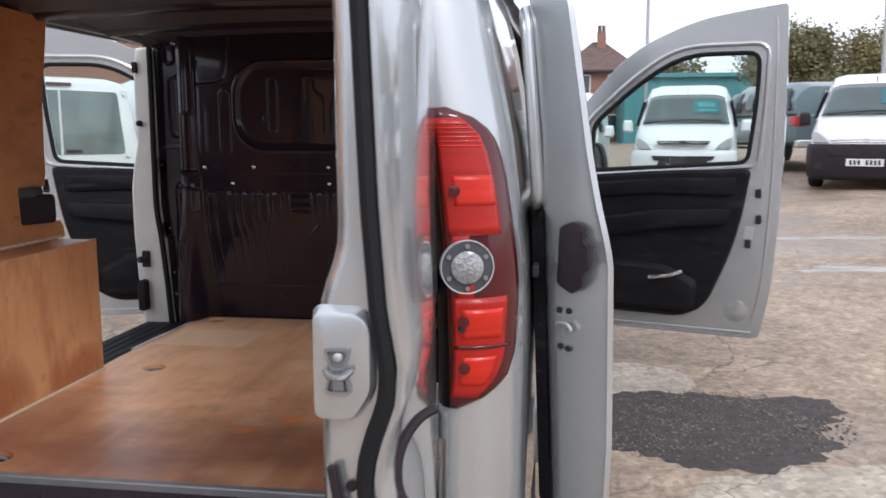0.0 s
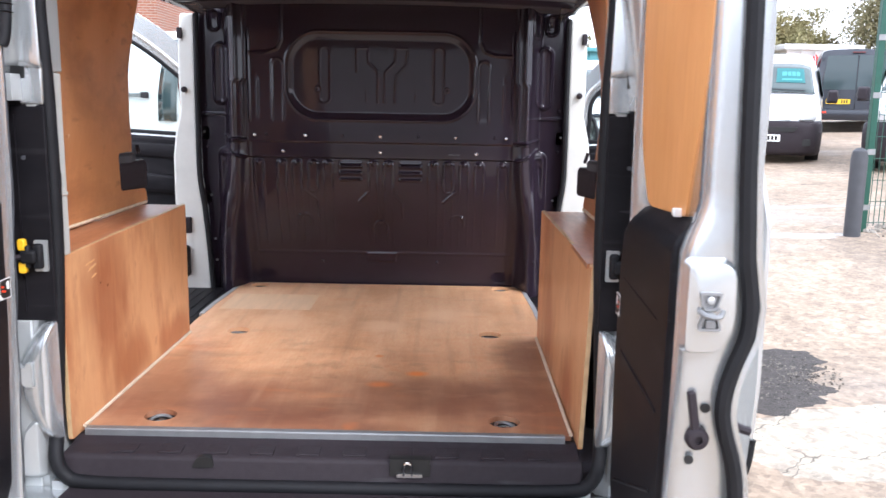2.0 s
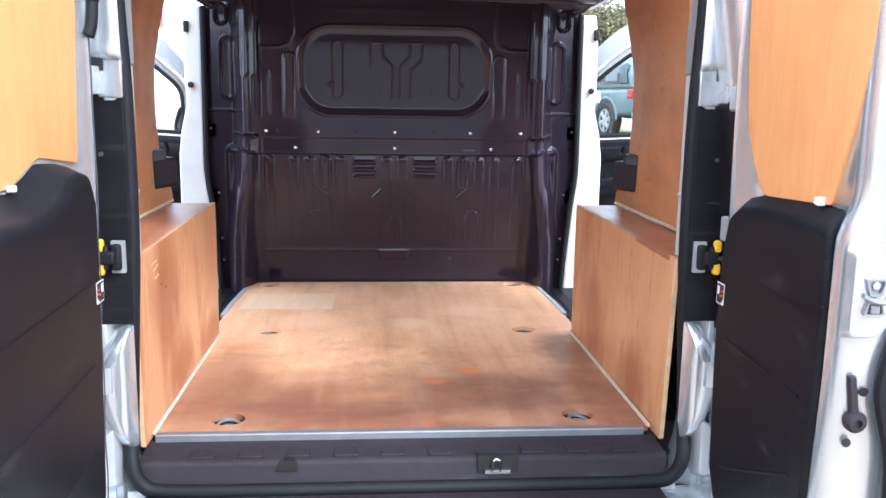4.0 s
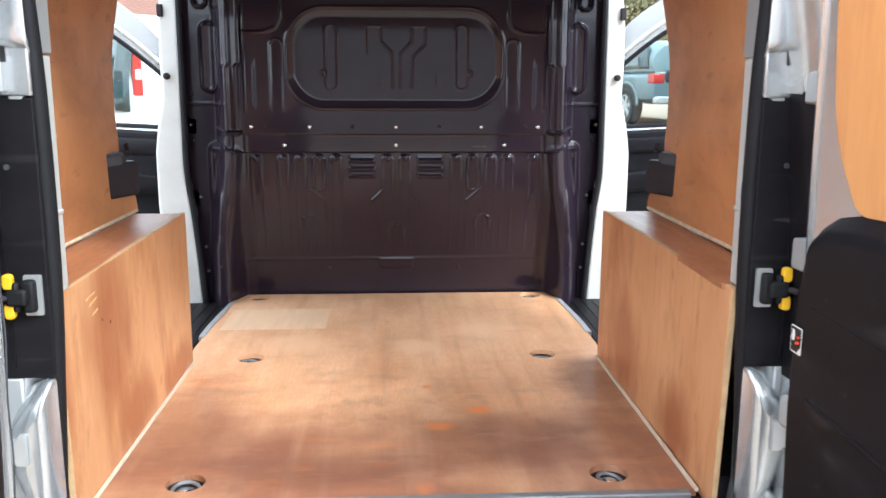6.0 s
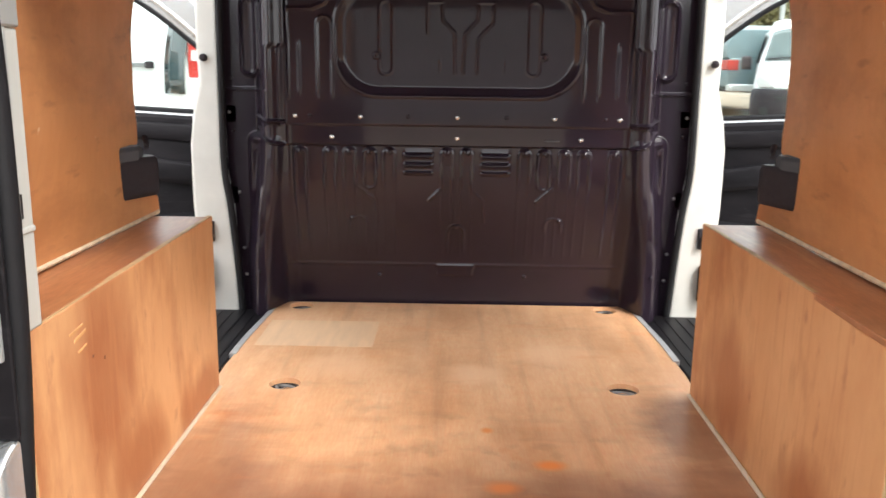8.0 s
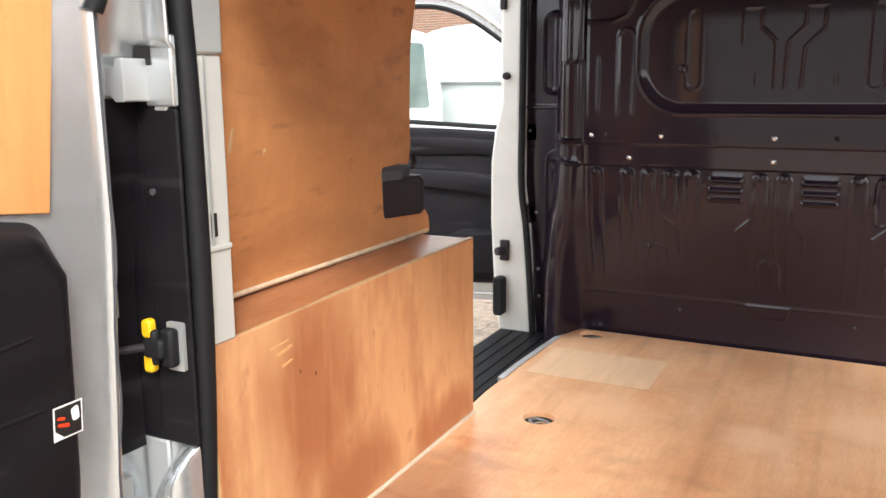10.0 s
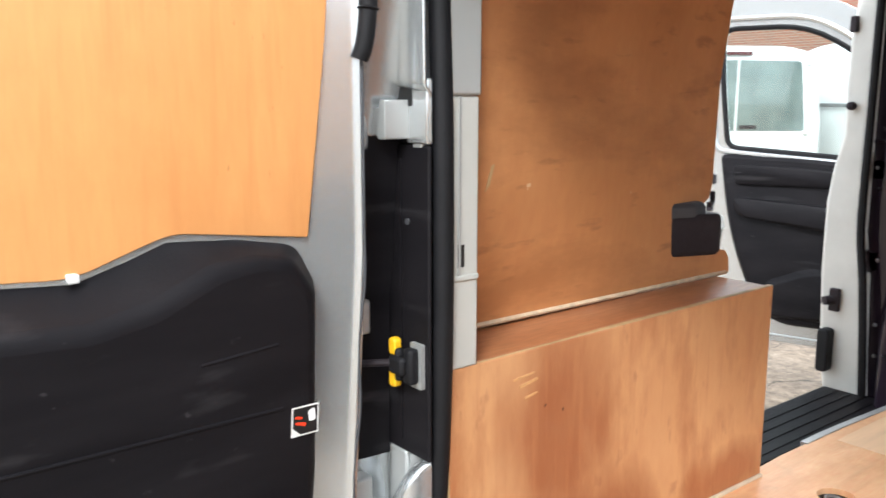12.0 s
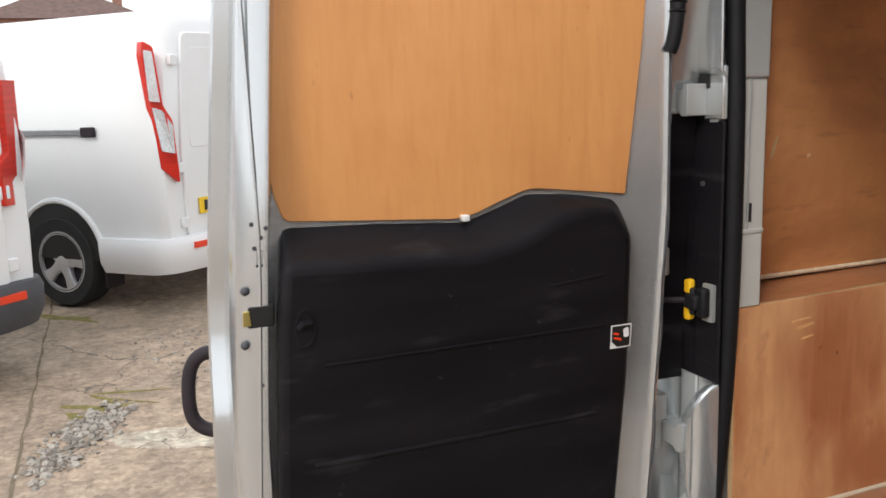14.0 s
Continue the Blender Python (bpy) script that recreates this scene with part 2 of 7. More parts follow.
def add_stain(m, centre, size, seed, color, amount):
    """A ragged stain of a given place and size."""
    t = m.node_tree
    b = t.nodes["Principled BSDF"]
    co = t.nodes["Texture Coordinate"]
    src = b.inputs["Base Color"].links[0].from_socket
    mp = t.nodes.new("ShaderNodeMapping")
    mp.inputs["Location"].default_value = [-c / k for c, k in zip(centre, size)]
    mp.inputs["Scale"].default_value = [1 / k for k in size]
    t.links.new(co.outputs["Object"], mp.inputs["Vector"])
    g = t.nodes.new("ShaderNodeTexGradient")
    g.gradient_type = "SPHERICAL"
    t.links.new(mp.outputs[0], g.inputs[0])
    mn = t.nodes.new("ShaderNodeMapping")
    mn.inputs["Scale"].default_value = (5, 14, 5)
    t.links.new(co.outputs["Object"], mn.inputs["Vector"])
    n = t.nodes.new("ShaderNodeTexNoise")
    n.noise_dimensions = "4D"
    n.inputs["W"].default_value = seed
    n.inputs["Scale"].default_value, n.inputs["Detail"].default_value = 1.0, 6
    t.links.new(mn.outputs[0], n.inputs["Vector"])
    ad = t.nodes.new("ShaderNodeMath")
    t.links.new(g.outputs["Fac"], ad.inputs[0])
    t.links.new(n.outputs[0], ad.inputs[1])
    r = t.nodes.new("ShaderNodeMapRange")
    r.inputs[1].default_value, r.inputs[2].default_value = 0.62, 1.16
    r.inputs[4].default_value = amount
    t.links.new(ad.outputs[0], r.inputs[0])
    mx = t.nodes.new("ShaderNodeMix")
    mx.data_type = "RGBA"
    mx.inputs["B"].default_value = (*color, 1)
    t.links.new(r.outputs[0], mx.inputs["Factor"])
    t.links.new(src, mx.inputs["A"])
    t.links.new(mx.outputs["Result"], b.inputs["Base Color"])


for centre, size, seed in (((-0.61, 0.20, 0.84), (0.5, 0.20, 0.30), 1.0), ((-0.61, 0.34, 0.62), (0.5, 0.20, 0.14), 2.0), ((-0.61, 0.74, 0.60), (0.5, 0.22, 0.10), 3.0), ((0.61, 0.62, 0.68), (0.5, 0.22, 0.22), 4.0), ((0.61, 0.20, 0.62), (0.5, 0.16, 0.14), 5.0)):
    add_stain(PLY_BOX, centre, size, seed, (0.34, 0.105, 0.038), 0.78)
add_marks(PLY_BOX, (2, 70, 4), 2.2, 0.54, 0.70, (0.50, 0.215, 0.09), 0.5)
add_marks(PLY_BOX, (8, 26, 12), 5.1, 0.62, 0.72, (0.30, 0.10, 0.045), 0.5)
add_marks(PLY_TOP, (30, 4, 4), 8.8, 0.58, 0.70, (0.60, 0.34, 0.18), 0.5)
add_marks(BLACK_PLASTIC, (6, 30, 30), 9.9, 0.64, 0.74, (0.075, 0.072, 0.075), 0.5)


def brick_mat():
    m = mat("red_brick", (0.30, 0.11, 0.065), 0.85)
    t = m.node_tree
    b = t.nodes["Principled BSDF"]
    k = t.nodes.new("ShaderNodeTexBrick")
    k.inputs["Color1"].default_value = (0.30, 0.11, 0.065, 1)
    k.inputs["Color2"].default_value = (0.22, 0.085, 0.055, 1)
    k.inputs["Mortar"].default_value = (0.33, 0.28, 0.23, 1)
    k.inputs["Scale"].default_value = 1.0
    k.inputs["Brick Width"].default_value = 0.225
    k.inputs["Row Height"].default_value = 0.075
    k.inputs["Mortar Size"].default_value = 0.01
    co = t.nodes["Texture Coordinate"]
    sep = t.nodes.new("ShaderNodeSeparateXYZ")
    cmb = t.nodes.new("ShaderNodeCombineXYZ")
    add = t.nodes.new("ShaderNodeMath")
    t.links.new(co.outputs["Object"], sep.inputs[0])
    t.links.new(sep.outputs[0], add.inputs[0])
    t.links.new(sep.outputs[1], add.inputs[1])
    t.links.new(add.outputs[0], cmb.inputs[0])
    t.links.new(sep.outputs[2], cmb.inputs[1])
    t.links.new(cmb.outputs[0], k.inputs["Vector"])
    t.links.new(k.outputs[0], b.inputs["Base Color"])
    return m


BRICK = brick_mat()


def floor_ply_mat():
    """Worn load floor: pale towards the bulkhead, brown and stained where goods are loaded, with black scuffs."""
    m = ply_mat("worn_plywood_floor", (0.90, 0.545, 0.31), (0.80, 0.43, 0.215), (0.58, 0.26, 0.115), (7, 1.0, 1), 0.55, 0.34, 0.3, (1.4, 0.8, 1))
    t = m.node_tree
    b = t.nodes["Principled BSDF"]
    co = t.nodes["Texture Coordinate"]
    src = b.inputs["Base Color"].links[0].from_socket
    # wear towards the loading edge
    sep = t.nodes.new("ShaderNodeSeparateXYZ")
    t.links.new(co.outputs["Object"], sep.inputs[0])
    n = t.nodes.new("ShaderNodeTexNoise")
    n.inputs["Scale"].default_value, n.inputs["Detail"].default_value = 2.2, 5
    t.links.new(co.outputs["Object"], n.inputs["Vector"])
    ad = t.nodes.new("ShaderNodeMath")
    ad.operation = "MULTIPLY_ADD"
    ad.inputs[1].default_value = 1.7
    t.links.new(n.outputs[0], ad.inputs[0])
    t.links.new(sep.outputs[1], ad.inputs[2])
    r = t.nodes.new("ShaderNodeMapRange")
    r.inputs[1].default_value, r.inputs[2].default_value = 1.46, 0.84
    r.inputs[3].default_value, r.inputs[4].default_value = 0.0, 0.92
    t.links.new(ad.outputs[0], r.inputs[0])
    mx = t.nodes.new("ShaderNodeMix")
    mx.data_type = "RGBA"
    mx.inputs["B"].default_value = (0.255, 0.103, 0.058, 1)
    t.links.new(r.outputs[0], mx.inputs["Factor"])
    t.links.new(src, mx.inputs["A"])
    # black scuffs and a few orange stains
    out = mx.outputs["Result"]
    near = t.nodes.new("ShaderNodeMapRange")
    near.inputs[1].default_value, near.inputs[2].default_value = 1.05, 0.25
    near.inputs[3].default_value, near.inputs[4].default_value = 0.25, 1.0
    t.links.new(sep.outputs[1], near.inputs[0])
    grain = t.nodes.new("ShaderNodeMapping")
    grain.inputs["Scale"].default_value = (9.0, 0.7, 1.0)
    t.links.new(co.outputs["Object"], grain.inputs["Vector"])
    for seed, lo, hi, c, amt in ((1.3, 0.52, 0.75, (0.86, 0.55, 0.33), 0.30), (6.2, 0.55, 0.75, (0.36, 0.14, 0.065), 0.5)):
        ng = t.nodes.new("ShaderNodeTexNoise")
        ng.noise_dimensions = "4D"
        ng.inputs["W"].default_value = seed
        ng.inputs["Scale"].default_value, ng.inputs["Detail"].default_value = 1.6, 6
        t.links.new(grain.outputs[0], ng.inputs["Vector"])
        rg = t.nodes.new("ShaderNodeMapRange")
        rg.inputs[1].default_value, rg.inputs[2].default_value = lo, hi
        rg.inputs[4].default_value = amt
        t.links.new(ng.outputs[0], rg.inputs[0])
        mg = t.nodes.new("ShaderNodeMix")
        mg.data_type = "RGBA"
        mg.inputs["B"].default_value = (*c, 1)
        t.links.new(rg.outputs[0], mg.inputs["Factor"])
        t.links.new(out, mg.inputs["A"])
        out = mg.outputs["Result"]
    for seed, sc, lo, hi, c, amt in ((3.1, 3.2, 0.56, 0.74, (0.14, 0.060, 0.038), 0.34), (7.7, 11.0, 0.58, 0.74, (0.17, 0.070, 0.042), 0.50), (9.4, 4.5, 0.64, 0.72, (0.60, 0.16, 0.03), 0.7), (5.7, 30.0, 0.70, 0.78, (0.75, 0.5, 0.32), 0.75)):
        n2 = t.nodes.new("ShaderNodeTexNoise")
        n2.noise_dimensions = "4D"
        n2.inputs["W"].default_value = seed
        n2.inputs["Scale"].default_value, n2.inputs["Detail"].default_value = sc, 5
        t.links.new(co.outputs["Object"], n2.inputs["Vector"])
        r2 = t.nodes.new("ShaderNodeMapRange")
        r2.inputs[1].default_value, r2.inputs[2].default_value = lo, hi
        r2.inputs[4].default_value = amt
        t.links.new(n2.outputs[0], r2.inputs[0])
        m2 = t.nodes.new("ShaderNodeMix")
        m2.data_type = "RGBA"
        m2.inputs["B"].default_value = (*c, 1)
        mu2 = t.nodes.new("ShaderNodeMath")
        mu2.operation = "MULTIPLY"
        t.links.new(r2.outputs[0], mu2.inputs[0])
        t.links.new(near.outputs[0], mu2.inputs[1])
        t.links.new(mu2.outputs[0], m2.inputs["Factor"])
        t.links.new(out, m2.inputs["A"])
        out = m2.outputs["Result"]
    t.links.new(out, b.inputs["Base Color"])
    return m


PLY_FLOOR = floor_ply_mat()
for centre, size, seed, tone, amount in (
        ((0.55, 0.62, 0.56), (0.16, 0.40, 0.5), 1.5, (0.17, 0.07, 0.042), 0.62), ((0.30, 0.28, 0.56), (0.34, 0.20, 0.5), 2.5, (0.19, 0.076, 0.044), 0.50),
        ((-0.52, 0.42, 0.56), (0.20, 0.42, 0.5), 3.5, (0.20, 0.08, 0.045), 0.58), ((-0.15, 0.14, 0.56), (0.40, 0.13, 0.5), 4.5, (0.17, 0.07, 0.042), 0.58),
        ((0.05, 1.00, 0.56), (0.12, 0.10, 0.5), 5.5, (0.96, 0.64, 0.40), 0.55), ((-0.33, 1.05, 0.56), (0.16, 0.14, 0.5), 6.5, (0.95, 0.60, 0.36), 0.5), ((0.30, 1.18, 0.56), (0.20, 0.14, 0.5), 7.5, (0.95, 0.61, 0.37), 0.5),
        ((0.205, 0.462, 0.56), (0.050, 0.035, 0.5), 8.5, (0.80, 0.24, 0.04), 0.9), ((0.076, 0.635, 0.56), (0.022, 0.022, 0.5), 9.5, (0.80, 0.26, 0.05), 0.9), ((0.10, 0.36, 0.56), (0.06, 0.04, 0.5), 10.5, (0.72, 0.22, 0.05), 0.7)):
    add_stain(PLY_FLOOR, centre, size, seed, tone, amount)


def concrete_mat(name, c1, c2, crack=1.0, everywhere=0.0, cells=1.35):
    m = mat(name, c1, 0.8, vary=0.5, scale=0.9, color2=c2, fine=0.5, bump=0.5, bump_scale=45)
    t = m.node_tree
    b = t.nodes["Principled BSDF"]
    co = t.nodes["Texture Coordinate"]
    src = b.inputs["Base Color"].links[0].from_socket
    wob = t.nodes.new("ShaderNodeTexNoise")
    wob.inputs["Scale"].default_value, wob.inputs["Detail"].default_value = 3.6, 9
    t.links.new(co.outputs["Object"], wob.inputs["Vector"])
    mxv = t.nodes.new("ShaderNodeMix")
    mxv.data_type = "VECTOR"
    mxv.inputs["Factor"].default_value = 0.24
    t.links.new(co.outputs["Object"], mxv.inputs["A"])
    t.links.new(wob.outputs["Color"], mxv.inputs["B"])
    v = t.nodes.new("ShaderNodeTexVoronoi")
    v.feature = "DISTANCE_TO_EDGE"
    v.inputs["Scale"].default_value = cells
    t.links.new(mxv.outputs["Result"], v.inputs["Vector"])
    r = t.nodes.new("ShaderNodeMapRange")
    r.inputs[1].default_value, r.inputs[2].default_value = 0.0, 0.009
    r.inputs[3].default_value, r.inputs[4].default_value = 0.85 * crack, 0.0
    t.links.new(v.outputs["Distance"], r.inputs[0])
    # cracks fade in and out
    nf = t.nodes.new("ShaderNodeTexNoise")
    nf.inputs["Scale"].default_value = 0.8
    t.links.new(co.outputs["Object"], nf.inputs["Vector"])
    rf = t.nodes.new("ShaderNodeMapRange")
    rf.inputs[1].default_value, rf.inputs[2].default_value = 0.42, 0.56
    rf.inputs[3].default_value = everywhere
    t.links.new(nf.outputs[0], rf.inputs[0])
    mu = t.nodes.new("ShaderNodeMath")
    mu.operation = "MULTIPLY"
    t.links.new(r.outputs[0], mu.inputs[0])
    t.links.new(rf.outputs[0], mu.inputs[1])
    mx = t.nodes.new("ShaderNodeMix")
    mx.data_type = "RGBA"
    mx.inputs["B"].default_value = (0.055, 0.05, 0.042, 1)
    t.links.new(mu.outputs[0], mx.inputs["Factor"])
    t.links.new(src, mx.inputs["A"])
    # blotches a hand wide
    nm = t.nodes.new("ShaderNodeTexNoise")
    nm.inputs["Scale"].default_value, nm.inputs["Detail"].default_value, nm.inputs["Roughness"].default_value = 11.0, 10, 0.78
    t.links.new(co.outputs["Object"], nm.inputs["Vector"])
    mm = t.nodes.new("ShaderNodeMix")
    mm.data_type, mm.blend_type = "RGBA", "OVERLAY"
    mm.inputs["Factor"].default_value = 0.85
    t.links.new(mx.outputs["Result"], mm.inputs["A"])
    t.links.new(nm.outputs[0], mm.inputs["B"])
    mx = mm
    # long brushed lines and cloudy grime
    for seed, stretch_, lo_, hi_, c_, amt_ in ((2.0, (1.1, 16.0, 1.0), 0.52, 0.72, (0.20, 0.155, 0.115), 0.45), (5.0, (1.6, 1.2, 1.0), 0.50, 0.70, (0.17, 0.145, 0.12), 0.50), (8.0, (2.6, 3.4, 1.0), 0.55, 0.72, (0.52, 0.40, 0.30), 0.40), (11.0, (26.0, 30.0, 1.0), 0.62, 0.70, (0.12, 0.10, 0.08), 0.50)):
        mg = t.nodes.new("ShaderNodeMapping")
        mg.inputs["Scale"].default_value = stretch_
        mg.inputs["Rotation"].default_value = (0, 0, 0.35)
        t.links.new(co.outputs["Object"], mg.inputs["Vector"])
        ng = t.nodes.new("ShaderNodeTexNoise")
        ng.noise_dimensions = "4D"
        ng.inputs["W"].default_value = seed
        ng.inputs["Scale"].default_value, ng.inputs["Detail"].default_value, ng.inputs["Roughness"].default_value = 1.0, 9, 0.68
        t.links.new(mg.outputs[0], ng.inputs["Vector"])
        rg = t.nodes.new("ShaderNodeMapRange")
        rg.inputs[1].default_value, rg.inputs[2].default_value, rg.inputs[4].default_value = lo_, hi_, amt_
        t.links.new(ng.outputs[0], rg.inputs[0])
        mgx = t.nodes.new("ShaderNodeMix")
        mgx.data_type = "RGBA"
        mgx.inputs["B"].default_value = (*c_, 1)
        t.links.new(rg.outputs[0], mgx.inputs["Factor"])
        t.links.new(mx.outputs["Result"], mgx.inputs["A"])
        mx = mgx
    # coarse pebbles in the worn surface
    pv = t.nodes.new("ShaderNodeTexVoronoi")
    pv.inputs["Scale"].default_value = 38
    t.links.new(co.outputs["Object"], pv.inputs["Vector"])
    m3 = t.nodes.new("ShaderNodeMix")
    m3.data_type, m3.blend_type = "RGBA", "MULTIPLY"
    m3.inputs["Factor"].default_value = 0.42
    t.links.new(mx.outputs["Result"], m3.inputs["A"])
    bw = t.nodes.new("ShaderNodeRGBToBW")
    t.links.new(pv.outputs["Color"], bw.inputs[0])
    t.links.new(bw.outputs[0], m3.inputs["B"])
    hs = t.nodes.new("ShaderNodeHueSaturation")
    hs.inputs["Saturation"].default_value = 0.9
    t.links.new(m3.outputs["Result"], hs.inputs["Color"])
    t.links.new(hs.outputs[0], b.inputs["Base Color"])
    # damp, shinier stretches
    rw = t.nodes.new("ShaderNodeMapRange")
    rw.inputs[1].default_value, rw.inputs[2].default_value = 0.5, 0.66
    rw.inputs[3].default_value, rw.inputs[4].default_value = 0.85, 0.3
    wn_ = t.nodes.new("ShaderNodeTexNoise")
    wn_.inputs["Scale"].default_value = 0.45
    t.links.new(co.outputs["Object"], wn_.inputs["Vector"])
    t.links.new(wn_.outputs[0], rw.inputs[0])
    t.links.new(rw.outputs[0], b.inputs["Roughness"])
    return m


CONCRETE = concrete_mat("worn_concrete", (0.515, 0.385, 0.268), (0.310, 0.226, 0.152), 1.0, 0.12)
CONCRETE_PALE = concrete_mat("pale_concrete_repair", (0.60, 0.52, 0.40), (0.46, 0.39, 0.295), 1.0, 1.0, 2.4)
TARMAC = mat("loose_tarmac", (0.085, 0.074, 0.068), 0.9, vary=0.6, scale=22, bump=1.0, bump_scale=70, fine=0.7, color2=(0.048, 0.042, 0.038))
CHIPPINGS = mat("grey_chippings", (0.10, 0.09, 0.08), 0.9, vary=0.8, scale=60, color2=(0.30, 0.265, 0.225))
CONCRETE_WET = mat("wet_pale_concrete", (0.47, 0.43, 0.37), 0.25, vary=0.35, scale=3.0, bump=0.05, bump_scale=30)
WALL_GREY = mat("pale_reflection_wall", (0.46, 0.46, 0.46), 0.85, vary=0.2, scale=0.6, bump=0.3, bump_scale=30)
MOSS = mat("moss", (0.25, 0.215, 0.065), 0.95, vary=0.5, scale=20, bump=0.8, bump_scale=90)

for m_, dark_ in ((STONE, (0.16, 0.14, 0.12)), (CHIPPINGS, (0.035, 0.031, 0.028))):
    t_ = m_.node_tree
    b_ = t_.nodes["Principled BSDF"]
    geo = t_.nodes.new("ShaderNodeNewGeometry")
    mi = t_.nodes.new("ShaderNodeMix")
    mi.data_type = "RGBA"
    mi.inputs["B"].default_value = (*dark_, 1)
    ri = t_.nodes.new("ShaderNodeMapRange")
    ri.inputs[1].default_value, ri.inputs[2].default_value = 0.35, 1.0
    t_.links.new(geo.outputs["Random Per Island"], ri.inputs[0])
    t_.links.new(ri.outputs[0], mi.inputs["Factor"])
    t_.links.new(b_.inputs["Base Color"].links[0].from_socket, mi.inputs["A"])
    t_.links.new(mi.outputs["Result"], b_.inputs["Base Color"])


# ---------- mesh helpers ----------
def part(name, bm, material, parent=None, label="", bevel=0.0, smooth=False, segs=2, solid=0.0):
    """Links a bmesh as one mesh object under a thing or a part."""
    bmesh.ops.recalc_face_normals(bm, faces=bm.faces)
    me = bpy.data.meshes.new(name)
    bm.to_mesh(me)
    bm.free()
    me.materials.append(material)
    if smooth:
        for p in me.polygons:
            p.use_smooth = True
    ob = new(name, me)
    if parent:
        ob.parent = parent
    if solid:
        md = ob.modifiers.new("solid", "SOLIDIFY")
        md.thickness, md.offset = solid, 0
    if bevel:
        md = ob.modifiers.new("bevel", "BEVEL")
        md.width, md.segments, md.limit_method, md.angle_limit = bevel, segs, "ANGLE", radians(35)
        md.harden_normals = False
        for p in me.polygons:
            p.use_smooth = True
        me.set_sharp_from_angle(angle=radians(50))
    elif smooth:
        me.set_sharp_from_angle(angle=radians(40))
    if label:
        tagged(ob, label)
    return ob


def thing(name, label, category, group="", kind="", m=None):
    ob = new(name)
    ob.empty_display_size = 0.1
    if m is not None:
        ob.matrix_world = m
    return tagged(ob, label, category, group, kind)


def box(bm, x0, x1, y0, y1, z0, z1, m=None):
    vs = [bm.verts.new((x, y, z)) for x in (x0, x1) for y in (y0, y1) for z in (z0, z1)]
    for f in ((0, 1, 3, 2), (4, 6, 7, 5), (0, 4, 5, 1), (2, 3, 7, 6), (0, 2, 6, 4), (1, 5, 7, 3)):
        bm.faces.new([vs[i] for i in f])
    if m is not None:
        bmesh.ops.transform(bm, matrix=m, verts=vs)
    return vs


def bx(x0, x1, y0, y1, z0, z1, m=None):
    bm = bmesh.new()
    box(bm, x0, x1, y0, y1, z0, z1, m)
    return bm


def loft(rings, caps=True, bm=None, closed=True):
    """Skins a row of rings with the same number of points."""
    bm = bm or bmesh.new()
    rows = [[bm.verts.new(p) for p in r] for r in rings]
    n = len(rows[0])
    for a, b in zip(rows, rows[1:]):
        for i in range(n if closed else n - 1):
            j = (i + 1) % n
            bm.faces.new((a[i], a[j], b[j], b[i]))
    if caps and closed:
        bm.faces.new(rows[0][::-1])
        bm.faces.new(rows[-1])
    return bm


def prism(outline, put, w0, w1, bm=None):
    """Extrudes a flat outline of (a, b) from w0 to w1; put(a, b, w) gives the place."""
    return loft([[put(a, b, w0) for a, b in outline], [put(a, b, w1) for a, b in outline]], bm=bm)


def tube(path, r, n=10, bm=None, closed=False, squash=1.0):
    """A round tube along a list of points."""
    bm = bm or bmesh.new()
    pts = [Vector(p) for p in path]
    rings = []
    k = len(pts)
    for i, p in enumerate(pts):
        a = pts[(i - 1) % k] if closed or i else pts[0]
        b = pts[(i + 1) % k] if closed or i < k - 1 else pts[-1]
        d = (b - a).normalized()
        up = Vector((0, 0, 1)) if abs(d.z) < 0.9 else Vector((0, 1, 0))
        # the section is carried along without a twist
        s = d.cross(up).normalized() if not rings else (s - d * s.dot(d)).normalized()
        u = s.cross(d)
        rings.append([p + (s * math.cos(q) * squash + u * math.sin(q)) * r for q in (2 * math.pi * j / n for j in range(n))])
    if closed:
        rows = [[bm.verts.new(p) for p in ring] for ring in rings]
        for i in range(k):
            a, b = rows[i], rows[(i + 1) % k]
            for j in range(n):
                bm.faces.new((a[j], a[(j + 1) % n], b[(j + 1) % n], b[j]))
        return bm
    return loft(rings, bm=bm)


def smooth_path(pts, per=6, closed=False):
    """A Catmull-Rom curve through points."""
    P = [Vector(p) for p in pts]
    out, n = [], len(P)
    for i in range(n if closed else n - 1):
        p0 = P[i - 1] if closed or i else P[0]
        p1, p2 = P[i], P[(i + 1) % n]
        p3 = P[(i + 2) % n] if closed or i + 2 < n else P[-1]
        for j in range(per):
            t = j / per
            out.append(0.5 * (2 * p1 + (p2 - p0) * t + (2 * p0 - 5 * p1 + 4 * p2 - p3) * t * t + (3 * p1 - p0 - 3 * p2 + p3) * t ** 3))
    if not closed:
        out.append(P[-1])
    return out


def rounded(pts, r, n=5):
    """A 2D outline with each corner rounded; r is one radius or one for each corner."""
    out, k = [], len(pts)
    for i, p in enumerate(pts):
        rad = r[i] if isinstance(r, (list, tuple)) else r
        p = Vector(p)
        a, b = Vector(pts[i - 1]) - p, Vector(pts[(i + 1) % k]) - p
        d = min(rad, a.length * 0.49, b.length * 0.49)
        if d < 1e-5:
            out.append(tuple(p))
            continue
        s, e = p + a.normalized() * d, p + b.normalized() * d
        for j in range(n + 1):
            t = j / n
            q = s * (1 - t) ** 2 + p * 2 * t * (1 - t) + e * t * t
            out.append(tuple(q))
    return out


